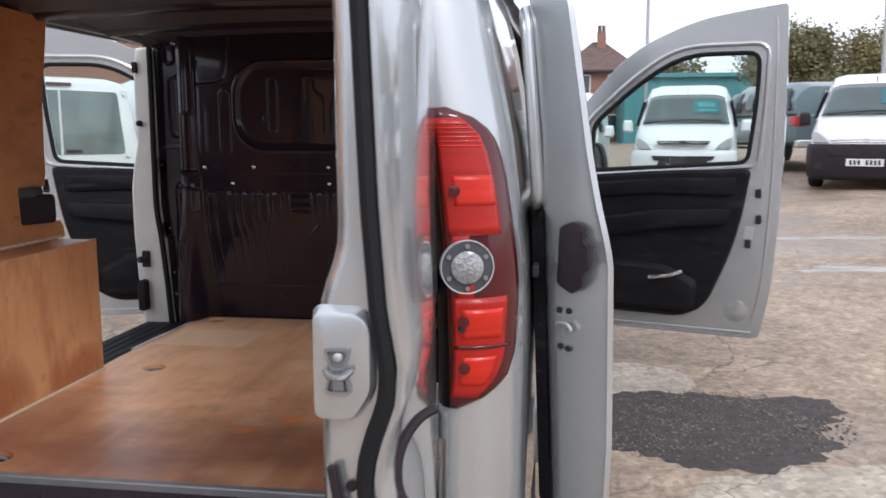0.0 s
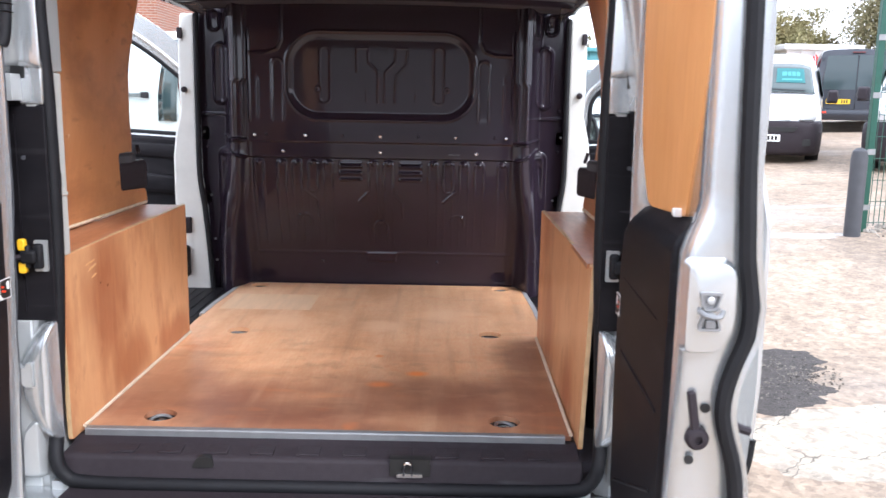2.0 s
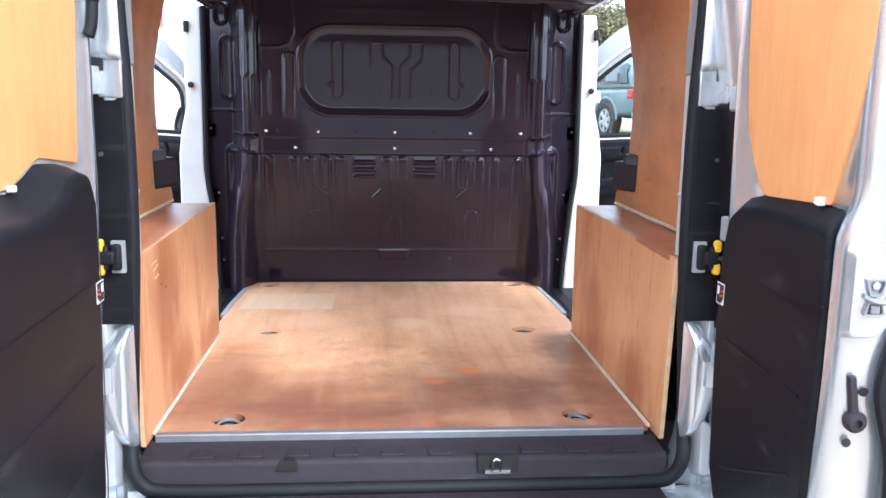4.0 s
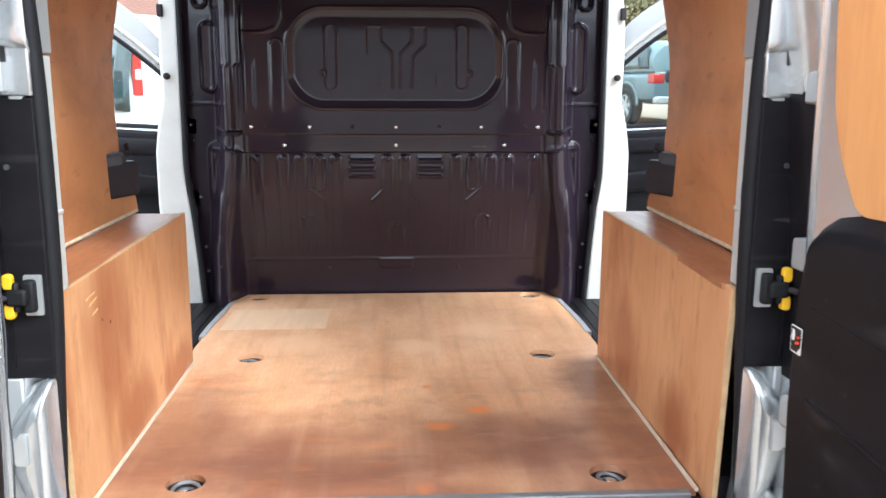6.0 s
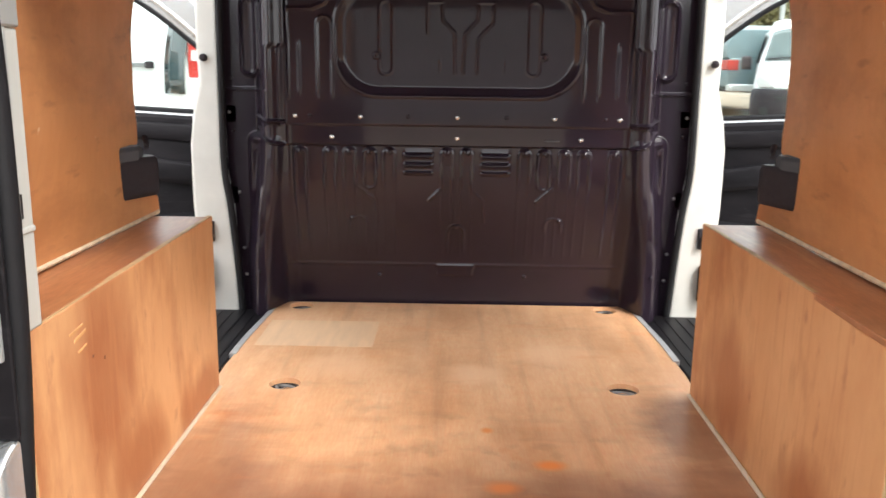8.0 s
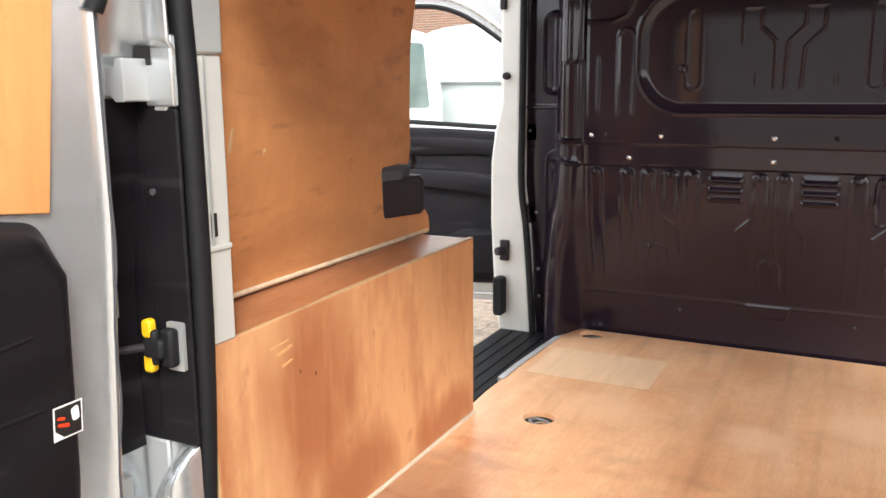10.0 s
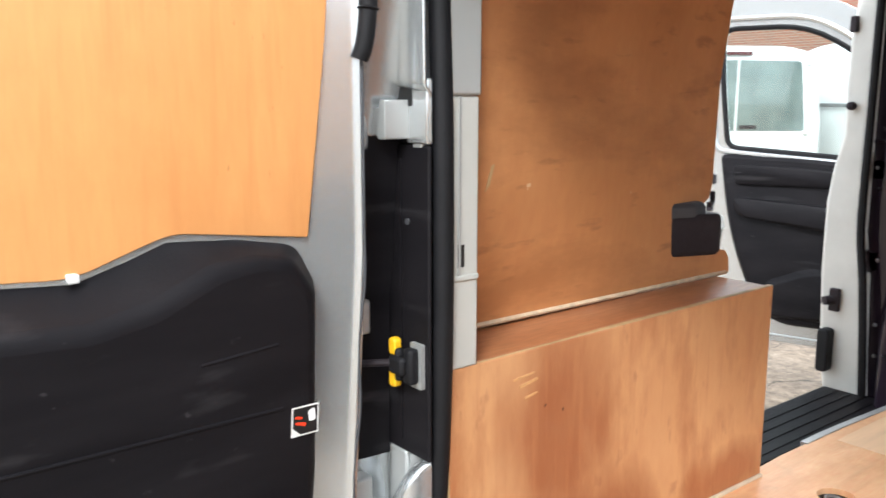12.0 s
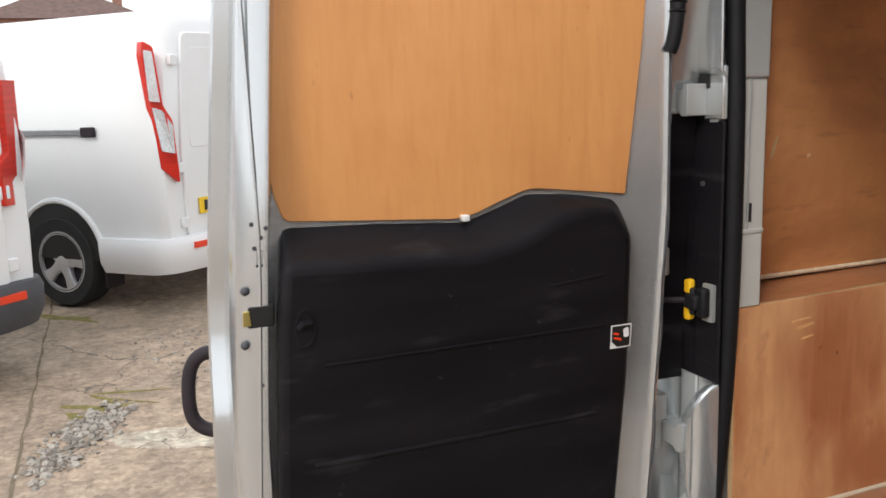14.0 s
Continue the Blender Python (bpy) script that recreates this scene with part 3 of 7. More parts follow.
def disc(bm, centre, axis, r, depth, n=20, r2=None):
    """A short cylinder from centre along axis."""
    a = Vector(axis).normalized()
    s = a.orthogonal().normalized()
    u = a.cross(s)
    c = Vector(centre)
    ring = lambda rad, off: [c + a * off + (s * math.cos(q) + u * math.sin(q)) * rad for q in (2 * math.pi * j / n for j in range(n))]
    return loft([ring(r, 0), ring(r if r2 is None else r2, depth)], bm=bm)


def lathe(profile, centre, axis, n=24, bm=None, caps=True):
    """Turns a profile of (radius, along) about an axis."""
    a = Vector(axis).normalized()
    s = a.orthogonal().normalized()
    u = a.cross(s)
    c = Vector(centre)
    rings = [[c + a * h + (s * math.cos(q) + u * math.sin(q)) * max(r, 1e-4) for q in (2 * math.pi * j / n for j in range(n))] for r, h in profile]
    return loft(rings, caps=caps, bm=bm)


def grid_surface(f, us, vs, bm=None):
    bm = bm or bmesh.new()
    rows = [[bm.verts.new(f(u, v)) for u in us] for v in vs]
    for a, b in zip(rows, rows[1:]):
        for i in range(len(us) - 1):
            bm.faces.new((a[i], a[i + 1], b[i + 1], b[i]))
    return bm


def span(a, b, n):
    return [a + (b - a) * i / n for i in range(n + 1)]


def lerp_table(table, z):
    """Straight-line value at z from rows (z, value) in rising z."""
    if z <= table[0][0]:
        return table[0][1]
    for (a, p), (b, q) in zip(table, table[1:]):
        if z <= b:
            return p + (q - p) * (z - a) / (b - a)
    return table[-1][1]


def smooth01(t):
    t = min(1.0, max(0.0, t))
    return t * t * (3 - 2 * t)


def ground_z(x, y):
    """The yard rises gently to the far right and ahead."""
    soft_plus = lambda v: 0.5 * (v + math.sqrt(v * v + 4)) - 0.5 * (math.sqrt(4.0) - 0)
    sx, sy = max(-0.3, soft_plus(min(x, 14))), max(-0.3, soft_plus(min(y, 26)))
    return 0.054 * max(0, sx) + 0.018 * max(0, sy)

# ---------- the silver panel van ----------
van = thing("panel_van", "silver panel van with rear and side doors standing wide open", "van")

SIDE = [(0.20, 0.85), (0.45, 0.881), (0.95, 0.886), (1.10, 0.882), (1.36, 0.852), (1.60, 0.808), (1.72, 0.775), (1.80, 0.70), (1.835, 0.60)]
side_x = lambda z: lerp_table(SIDE, z)
# plan of the rear corner: (share of the half width, y)
CORNER = [(0.812, -0.100), (0.818, -0.165), (0.842, -0.205), (0.885, -0.208), (0.940, -0.182), (0.978, -0.130), (0.995, -0.055), (1.0, 0.04), (1.0, 0.5), (1.0, 0.79)]


def corner_point(s, k, z, out=0.0):
    """A point of the quarter panel: k runs along the corner's plan, out lifts it off the skin."""
    i = min(int(k), len(CORNER) - 2)
    f = k - i
    q = [CORNER[min(max(i + d, 0), len(CORNER) - 1)] for d in (-1, 0, 1, 2)]
    cubic = lambda c: 0.5 * (2 * q[1][c] + (q[2][c] - q[0][c]) * f + (2 * q[0][c] - 5 * q[1][c] + 4 * q[2][c] - q[3][c]) * f * f + (3 * q[1][c] - q[0][c] - 3 * q[2][c] + q[3][c]) * f ** 3)
    slope = lambda c: 0.5 * (q[2][c] - q[0][c] + 2 * (2 * q[0][c] - 5 * q[1][c] + 4 * q[2][c] - q[3][c]) * f + 3 * (3 * q[1][c] - q[0][c] - 3 * q[2][c] + q[3][c]) * f * f)
    w = side_x(z)
    lean = 0.05 * max(0.0, z - 1.1)
    p = Vector((w * cubic(0), cubic(1) + lean * max(0, 1 - k / 6), z))
    d = Vector((w * slope(0), slope(1), 0)).normalized()
    nrm = Vector((d.y, -d.x, 0))
    p += nrm * out
    return (s * p.x, p.y, p.z)


for s in (-1, 1):
    ks = span(0, 7, 28) + [8, 9]
    part("quarter_panel", grid_surface(lambda k, z: corner_point(s, k, z), ks, span(0.34, 1.72, 30)), SILVER, van, smooth=True, solid=0.006)
    # black sheet on the corner's inner flank, painting the gap's shade
    part("gap_shade", grid_surface(lambda k, z: corner_point(s, k, z, 0.0045), span(0, 2.45, 10), span(0.845, 1.365, 16)), CARD_PLASTIC, van, "black sheet painting the dark of the hinge gap", smooth=True)
    # wall behind it, black inside
    part("inner_side", grid_surface(lambda y, z: (s * (side_x(z) - 0.022), y, z), span(-0.05, 0.74, 6), span(0.50, 1.74, 10)), BLACK_MATT, van, smooth=True, solid=0.004)
    part("door_jamb", bx(s * (side_x(1.0) - 0.10), s * (side_x(1.0) - 0.012), 0.765, 0.785, 0.5, 1.0), BLACK_MATT, van)
    # roof rail over the side openings
    part("roof_rail", grid_surface(lambda y, z: (s * side_x(z), y, z), span(0.0, 3.0, 6), span(1.725, 1.80, 4)), SILVER, van, smooth=True, solid=0.03)
    # sill below the side opening
    part("side_sill", bx(s * 0.70, s * 0.905, 0.865, 2.86, 0.30, 0.50), SILVER_DULL, van, bevel=0.02)
    part("step_mat", bx(s * 0.655, s * 0.86, 0.865, 1.66, 0.503, 0.545), CARD_PLASTIC, van, bevel=0.006)
    for x in (0.685, 0.725, 0.765, 0.805):
        part("mat_rib", bx(s * x, s * (x + 0.014), 0.90, 1.63, 0.545, 0.5475), CARD_PLASTIC, van)

    # white-grey pillar between side and front door
    def pillar_put(a, b, w):
        return (s * a, w, b)
    outline = [(0.742, 0.50), (0.755, 0.70), (0.772, 0.90), (0.790, 1.05), (0.790, 1.30), (0.788, 1.72)]
    outer = [(0.850, 1.72), (0.862, 1.60), (0.864, 1.45), (0.860, 1.32), (0.884, 1.22), (0.897, 1.12), (0.897, 0.92), (0.885, 0.70), (0.86, 0.50)]
    part("centre_pillar", prism(outline + outer, pillar_put, 1.64, 1.74), GREY_WHITE, van, "light grey painted door pillar", bevel=0.012, segs=3)
    seal = smooth_path([(s * (a - 0.008), 1.635, b) for a, b in outline], 5)
    part("pillar_seal", tube(seal, 0.012, 8), RUBBER, van, "black rubber door seal", smooth=True)
    part("pillar_bumper", lathe([(0.004, -0.03), (0.011, -0.026), (0.013, -0.012), (0.007, -0.004), (0.009, 0.0)], (s * 0.835, 1.64, 1.405), (0, 1, 0), 14), BLACK_PLASTIC, van, smooth=True)
    part("pillar_striker", bx(s * 0.838, s * 0.858, 1.62, 1.64, 1.615, 1.66), BLACK_PLASTIC, van, bevel=0.004)
    bm = bx(s * 0.825, s * 0.855, 1.622, 1.64, 0.79, 0.86)
    disc(bm, (s * 0.842, 1.622, 0.825), (s * 0.5, -1, 0), 0.014, 0.03, 12)
    part("pillar_latch", bm, BLACK_PLASTIC, van, bevel=0.003)
    part("pillar_stop", prism(rounded([(0.835, 0.60), (0.872, 0.60), (0.872, 0.735), (0.835, 0.735)], 0.015), pillar_put, 1.60, 1.642), RUBBER, van, bevel=0.006)
    # front wing and the shut face of the cab
    part("front_wing", grid_surface(lambda y, z: (s * (side_x(z) - 0.10 * smooth01((y - 3.2) / 0.9)), y, z), span(2.93, 3.95, 8), span(0.38, 1.02, 6)), SILVER, van, smooth=True, solid=0.02)
    a0, a1 = Vector((s * 0.845, 2.93, 1.03)), Vector((s * 0.74, 1.95, 1.80))
    part("screen_pillar", tube([a0, a0.lerp(a1, 0.5) + Vector((0, 0, 0.03)), a1], 0.035, 8), SILVER, van, smooth=True)

# roof, cab front
ROOF_Z = lambda x, y: 1.835 + 0.02 * (1 - (x / 0.6) ** 2)
part("roof", grid_surface(lambda x, y: (x, y, ROOF_Z(x, y) - 0.02 * smooth01((y - 1.6) / 0.5)), span(-0.62, 0.62, 10), span(-0.12, 2.0, 10)), SILVER, van, smooth=True, solid=0.02)
part("roof_lining", grid_surface(lambda x, y: (x, y, 1.745 + 0.02 * (1 - (x / 0.75) ** 2) + 0.006 * math.sin(y * 14)), span(-0.80, 0.80, 12), span(-0.04, 1.64, 40)), BLACK_MATT, van, smooth=True, solid=0.006)
for y in (0.35, 0.80, 1.25):
    part("roof_bow", grid_surface(lambda x, v: (x, y + 0.05 * v, 1.738 + 0.02 * (1 - (x / 0.75) ** 2) - 0.018 * (1 - v * v)), span(-0.74, 0.74, 12), span(-1, 1, 6)), BLACK_GLOSS, van, smooth=True)
part("windscreen", grid_surface(lambda x, v: (x * (0.70 + 0.06 * (1 - v)), 2.0 + 0.96 * (1 - v) - 0.10 * x * x, 1.03 + 0.79 * v), span(-1, 1, 8), span(0, 1, 6)), DARK_GLASS, van, smooth=True, solid=0.006)
part("bonnet", grid_surface(lambda x, v: (x * (0.80 - 0.08 * v), 2.93 + 0.98 * v - 0.12 * x * x * v, 1.03 - 0.20 * v * v - 0.04 * x * x), span(-1, 1, 10), span(0, 1, 8)), SILVER, van, smooth=True, solid=0.01)
part("front_bumper", grid_surface(lambda x, z: (x * 0.80, 3.97 - 0.16 * x * x - 0.05 * (z - 0.5) ** 2, z), span(-1, 1, 12), span(0.22, 0.82, 6)), SILVER, van, smooth=True, solid=0.03)
part("underbody", bx(-0.70, 0.70, 0.0, 3.7, 0.24, 0.46), BLACK_MATT, van)
part("load_bed", bx(-0.83, 0.83, -0.02, 1.72, 0.46, 0.502), BLACK_MATT, van)


def make_wheel(name, parent, x, y, z, r, w, side, spokes=5):
    """Tyre with rim and spokes; side +1 looks to +x."""
    tyre = part(name, lathe([(r * 0.66, -w / 2), (r * 0.93, -w / 2), (r, -w / 2 + 0.03), (r, w / 2 - 0.03), (r * 0.93, w / 2), (r * 0.66, w / 2 - 0.01)], (x, y, z), (side, 0, 0), 32, caps=False), TYRE, parent, smooth=True)
    bm = lathe([(r * 0.66, -w / 2 + 0.01), (r * 0.67, w / 2 - 0.012), (r * 0.62, w / 2 - 0.006), (r * 0.60, w / 2 - 0.04), (r * 0.2, w / 2 - 0.06)], (x, y, z), (side, 0, 0), 32)
    part("rim", bm, BLACK_PLASTIC, tyre, smooth=True)
    for i in range(spokes):
        q = 2 * math.pi * (i + 0.25) / spokes
        m = Matrix.Translation((x, y, z)) @ Matrix.Rotation(q, 4, "X")
        arm = [(-r * 0.15, r * 0.10), (r * 0.15, r * 0.10), (r * 0.10, r * 0.36), (r * 0.16, r * 0.64), (-r * 0.16, r * 0.64), (-r * 0.10, r * 0.36)]
        part("spoke", loft([[m @ Vector((side * (w / 2 - d), a * k, b)) for a, b in arm] for d, k in ((0.055, 1.0), (0.022, 1.0), (0.012, 0.8))]), ALLOY, tyre, bevel=0.006)
    part("hub_cap", lathe([(r * 0.17, w / 2 - 0.05), (r * 0.17, w / 2 - 0.012), (r * 0.1, w / 2 - 0.006)], (x, y, z), (side, 0, 0), 16), ALLOY, tyre, smooth=True)
    part("rim_ring", lathe([(r * 0.60, w / 2 - 0.03), (r * 0.60, w / 2 - 0.008), (r * 0.665, w / 2 - 0.008), (r * 0.665, w / 2 - 0.03)], (x, y, z), (side, 0, 0), 32, caps=False), ALLOY, tyre, smooth=True)
    return tyre


for s in (-1, 1):
    make_wheel("wheel", van, s * 0.78, 0.42, 0.31, 0.31, 0.20, s)
    make_wheel("wheel", van, s * 0.78, 3.18, 0.34, 0.31, 0.20, s)

def ridge(d, w):
    """A rounded bead of half width w along the line where d is 0."""
    return max(0.0, 1 - (d / w) ** 2) ** 1.5


# rear frame round the loading opening
IN_X = [(0.50, 0.606), (0.56, 0.626), (0.75, 0.622), (1.05, 0.612), (1.35, 0.612), (1.60, 0.622), (1.70, 0.60)]


def frame_section(s, z):
    """Plan of the rear pillar at height z, from the inner edge round to the corner."""
    xi = lerp_table(IN_X, z)
    return [(s * (xi + 0.012), -0.020, z), (s * (xi + 0.004), -0.075, z), (s * (xi + 0.012), -0.098, z), (s * (xi + 0.030), -0.105, z),
            (s * (xi + 0.040), -0.118, z), (s * (side_x(z) * 0.79), -0.118, z), (s * (side_x(z) * 0.80), -0.10, z), (s * (side_x(z) * 0.80), 0.010, z)]


for s in (-1, 1):
    before = set(van.children)
    part("rear_pillar", loft([frame_section(s, z) for z in span(0.44, 1.72, 26)]), SILVER_DULL, van, "silver painted rear door pillar", bevel=0.004)
    # pressed jamb strip beside the lining, with its joint and slot
    strip = part("jamb_strip", bx(s * 0.604, s * 0.632, -0.094, -0.024, 0.998, 1.425), JAMB_GREY, van, bevel=0.004)
    part("jamb_slot", bx(s * 0.6025, s * 0.606, -0.066, -0.054, 1.163, 1.198), INK_AND_SHADE, strip)
    part("jamb_step", bx(s * 0.601, s * 0.630, -0.094, -0.024, 1.140, 1.150), JAMB_GREY, strip, bevel=0.003)
    part("jamb_ridge", bx(s * 0.6015, s * 0.604, -0.066, -0.062, 1.15, 1.425), SILVER_DULL, strip)
    part("jamb_lower", bx(s * 0.642, s * 0.66, -0.085, -0.040, 0.50, 0.983), RUBBER, van)
    part("jamb_upper", bx(s * 0.601, s * 0.632, -0.095, -0.022, 1.4255, 1.715), SILVER_DULL, van, bevel=0.004)
    # black trim panel between seal and hinge
    part("pillar_trim", prism(rounded([(0.600, 0.858), (0.748, 0.858), (0.748, 1.352), (0.600, 1.352)], 0.006), lambda a, b, w: (s * a, w, b), -0.1255, -0.118), CARD_PLASTIC, van, "black plastic pillar trim", bevel=0.003)
    part("trim_rib", bx(s * 0.667, s * 0.671, -0.1295, -0.125, 0.88, 1.33), CARD_PLASTIC, van)
    bm = bmesh.new()
    disc(bm, (s * 0.652, -0.1255, 1.235), (0, -1, 0), 0.005, 0.003, 12)
    part("trim_clip", bm, GREY_BUMPER, van)
    # hinges, upper and lower
    for z in (1.385, 0.735):
        h = part("hinge", prism(rounded([(0.645, z - 0.024), (0.645, z + 0.034), (0.657, z + 0.034), (0.661, z + 0.022), (0.708, z + 0.022), (0.712, z - 0.017), (0.668, z - 0.017), (0.662, z - 0.024)], 0.003, 3), lambda a, b, w: (s * a, w, b), -0.172, -0.124), SILVER_DULL, van, "silver painted door hinge", bevel=0.004)
        part("hinge_pin", tube([(s * 0.712, -0.178, z - 0.034), (s * 0.712, -0.178, z + 0.034)], 0.010, 12), SILVER_DULL, h, smooth=True)
        part("hinge_seat", bx(s * 0.616, s * 0.640, -0.126, -0.118, z - 0.038, z + 0.05), SILVER_DULL, h, bevel=0.003)
        # black plate that paints the dark hollow behind the hinge
        part("hinge_shade", bx(s * 0.641, s * 0.716, -0.1222, -0.118, z - 0.040, z + 0.052), INK_AND_SHADE, h)
    # black block painting the pocket's shade over the upper hinge, and the rounded gutter above
    part("pocket_shade", bx(s * 0.636, s * 0.700, -0.130, -0.117, 1.410, 1.436), INK_AND_SHADE, van)
    def press_at(u, f):
        """Bulged gutter panel with a flat dimpled flange along its outer side."""
        x = 0.598 + 0.142 * u
        fl = smooth01((u - 0.52) / 0.12)
        out = 0.013 * (1 - fl) + 0.006 * fl + 0.005 * math.sin(math.pi * min(1, u / 0.52))
        if fl > 0.5:
            out -= 0.003 * sum(ridge(math.hypot((u - 0.80) * 0.142, z_ - (1.44 + 0.28 * f)), 0.008) for z_ in (1.475, 1.52, 1.565, 1.61, 1.655))
        turn = smooth01(f / 0.06)
        return (s * (x + 0.006 * f), -0.119 - out * (0.2 + 0.8 * turn), 1.424 + 0.016 * u + (0.296 - 0.016 * u) * f)
    part("jamb_panel", bx(s * 0.600, s * 0.652, -0.1285, -0.117, 1.354, 1.45), SILVER, van, bevel=0.003)
    part("upper_pressing", grid_surface(press_at, span(0, 1, 40), span(0, 0.06, 4) + span(0.08, 1, 60)), SILVER, van, "silver pressing over the upper hinge", smooth=True, solid=0.004)
    # pressed swellings under the trim panel
    part("lower_plate", bx(s * 0.660, s * 0.746, -0.126, -0.116, 0.44, 0.858), SILVER_DULL, van, bevel=0.004)
    swell = rounded([(0.604, 0.862), (0.640, 0.850), (0.676, 0.800), (0.700, 0.755), (0.694, 0.680), (0.668, 0.610), (0.640, 0.570), (0.604, 0.560)], 0.016)
    part("lower_pressing", loft([[(s * (0.630 + (a - 0.630) * k), -0.117 - d, 0.715 + (b - 0.715) * (0.4 + 0.6 * k)) for a, b in swell] for k, d in ((1.0, 0.0), (0.90, 0.018), (0.72, 0.034), (0.50, 0.044), (0.25, 0.048))]), SILVER, van, smooth=True)
    swell = rounded([(0.640, 0.470), (0.705, 0.470), (0.690, 0.600), (0.640, 0.640)], 0.02)
    part("lower_pressing", loft([[(s * a, -0.117, b) for a, b in swell], [(s * (0.67 + (a - 0.67) * 0.9), -0.140, 0.55 + (b - 0.55) * 0.92) for a, b in swell], [(s * (0.67 + (a - 0.67) * 0.6), -0.152, 0.55 + (b - 0.55) * 0.8) for a, b in swell]]), SILVER_DULL, van, bevel=0.008, segs=3)
    # door check: metal plate, black arm housing, two yellow releases
    check = part("door_check", prism(rounded([(0.610, 0.976), (0.640, 0.976), (0.640, 1.048), (0.610, 1.048)], 0.003), lambda a, b, w: (s * a, w, b), -0.132, -0.125), SILVER_DULL, van, "door check with two yellow release tabs")
    bm = bx(s * 0.616, s * 0.638, -0.150, -0.131, 0.984, 1.042)
    box(bm, s * 0.626, s * 0.662, -0.160, -0.138, 0.998, 1.028)
    box(bm, s * 0.640, s * 0.652, -0.156, -0.140, 0.986, 1.040)
    part("check_body", bm, RUBBER, check, bevel=0.006)
    part("check_arm", tube([(s * 0.656, -0.150, 1.014), (s * 0.700, -0.195, 1.010), (s * 0.735, -0.265, 1.004)], 0.006, 8), BLACK_PLASTIC, check, smooth=True)
    for z in (1.026, 0.974):
        part("release_tab", prism(rounded([(0.650, z), (0.668, z), (0.668, z + 0.028), (0.650, z + 0.028)], 0.008), lambda a, b, w: (s * a, w, b), -0.154, -0.140), YELLOW, check, "yellow release tab", bevel=0.003)
    for ob in set(van.children) - before:
        ob.location = (0.042 if s > 0 else -0.012, 0.028, 0)

# header over the opening
part("rear_header", bx(-0.62, 0.62, -0.115, 0.03, 1.70, 1.80), SILVER_DULL, van, bevel=0.01)

# rubber seal round the opening
half = [(0.0, 0.466), (0.40, 0.466), (0.560, 0.470), (0.600, 0.485), (0.622, 0.525), (0.630, 0.60), (0.624, 0.80), (0.612, 1.05), (0.612, 1.35), (0.620, 1.58), (0.605, 1.66), (0.54, 1.695), (0.0, 1.70)]
ring = [(x, -0.074 - 0.044 * smooth01((0.66 - z) / 0.16), z) for x, z in half] + [(-x, -0.068 - 0.050 * smooth01((0.66 - z) / 0.16), z) for x, z in half[-2:0:-1]]
ring = [(x + math.copysign(0.018, x) * min(1, abs(x) / 0.3) + 0.014, y, z) for x, y, z in ring]
part("opening_seal", tube(smooth_path(ring, 5, closed=True), 0.0168, 10, closed=True), RUBBER, van, "black rubber seal round the rear opening", smooth=True)

# loading sill
SILL = [(0.004, 0.545), (-0.020, 0.545), (-0.034, 0.538), (-0.060, 0.534), (-0.092, 0.532), (-0.102, 0.524), (-0.106, 0.492), (-0.112, 0.478), (-0.112, 0.44), (0.004, 0.44)]
part("loading_sill", loft([[(x, y, z) for y, z in SILL] for x in span(-0.622, 0.622, 24)]), BLACK_PLASTIC, van, "scuffed black plastic loading sill", bevel=0.005)
for x in span(-0.48, 0.52, 9):
    part("sill_rib", bx(x - 0.028, x + 0.028, -0.088, -0.036, 0.531, 0.5375), BLACK_PLASTIC, van, bevel=0.002)
latch = part("sill_latch", bx(0.163, 0.259, -0.1095, -0.085, 0.496, 0.5385), INK_AND_SHADE, van, "dark latch pocket with a bright striker")
part("striker", tube(smooth_path([(0.196, -0.112, 0.500), (0.198, -0.122, 0.528), (0.206, -0.124, 0.535), (0.214, -0.122, 0.528), (0.216, -0.112, 0.500)], 4), 0.0035, 8), CHROME, latch, smooth=True)
part("striker_plate", bx(0.180, 0.240, -0.114, -0.108, 0.494, 0.503), CHROME, latch)
part("sill_notch", prism(rounded([(-0.31, 0.507), (-0.255, 0.507), (-0.262, 0.533), (-0.295, 0.533)], 0.008), lambda a, b, w: (a, w, b), -0.108, -0.09), INK_AND_SHADE, van)

# rear bumper with a dark step
BUMP = [(-0.10, 0.448), (-0.17, 0.450), (-0.235, 0.440), (-0.262, 0.405), (-0.262, 0.30), (-0.235, 0.22), (-0.10, 0.22)]
part("rear_bumper", loft([[(x, y + 0.10 * max(0, abs(x) - 0.55) ** 1.5 * 3, z) for y, z in BUMP] for x in span(-0.86, 0.86, 30)]), SILVER, van, bevel=0.012, segs=3)
part("bumper_step", bx(-0.60, 0.60, -0.215, -0.115, 0.447, 0.4585), BLACK_PLASTIC, van, bevel=0.004)
part("rear_skirt", bx(-0.64, 0.64, -0.118, -0.06, 0.40, 0.47), SILVER_DULL, van)

# ---------- bulkhead: one pressed sheet ----------


def pill(x, z, cx, z0, z1, r, sharp=0.006):
    """1 inside an upright rounded slot, falling to 0 over a short flank."""
    zc = min(max(z, z0 + r), z1 - r)
    d = math.hypot(x - cx, z - zc) - r
    return 1 - smooth01((d + sharp) / (2 * sharp))


def round_rect(x, z, cx, cz, hw, hh, r):
    qx, qz = abs(x - cx) - hw + r, abs(z - cz) - hh + r
    return math.hypot(max(qx, 0), max(qz, 0)) + min(max(qx, qz), 0) - r


def seg_dist(x, z, a, b):
    dx, dz = b[0] - a[0], b[1] - a[1]
    t = min(1, max(0, ((x - a[0]) * dx + (z - a[1]) * dz) / (dx * dx + dz * dz)))
    return math.hypot(x - a[0] - dx * t, z - a[1] - dz * t)


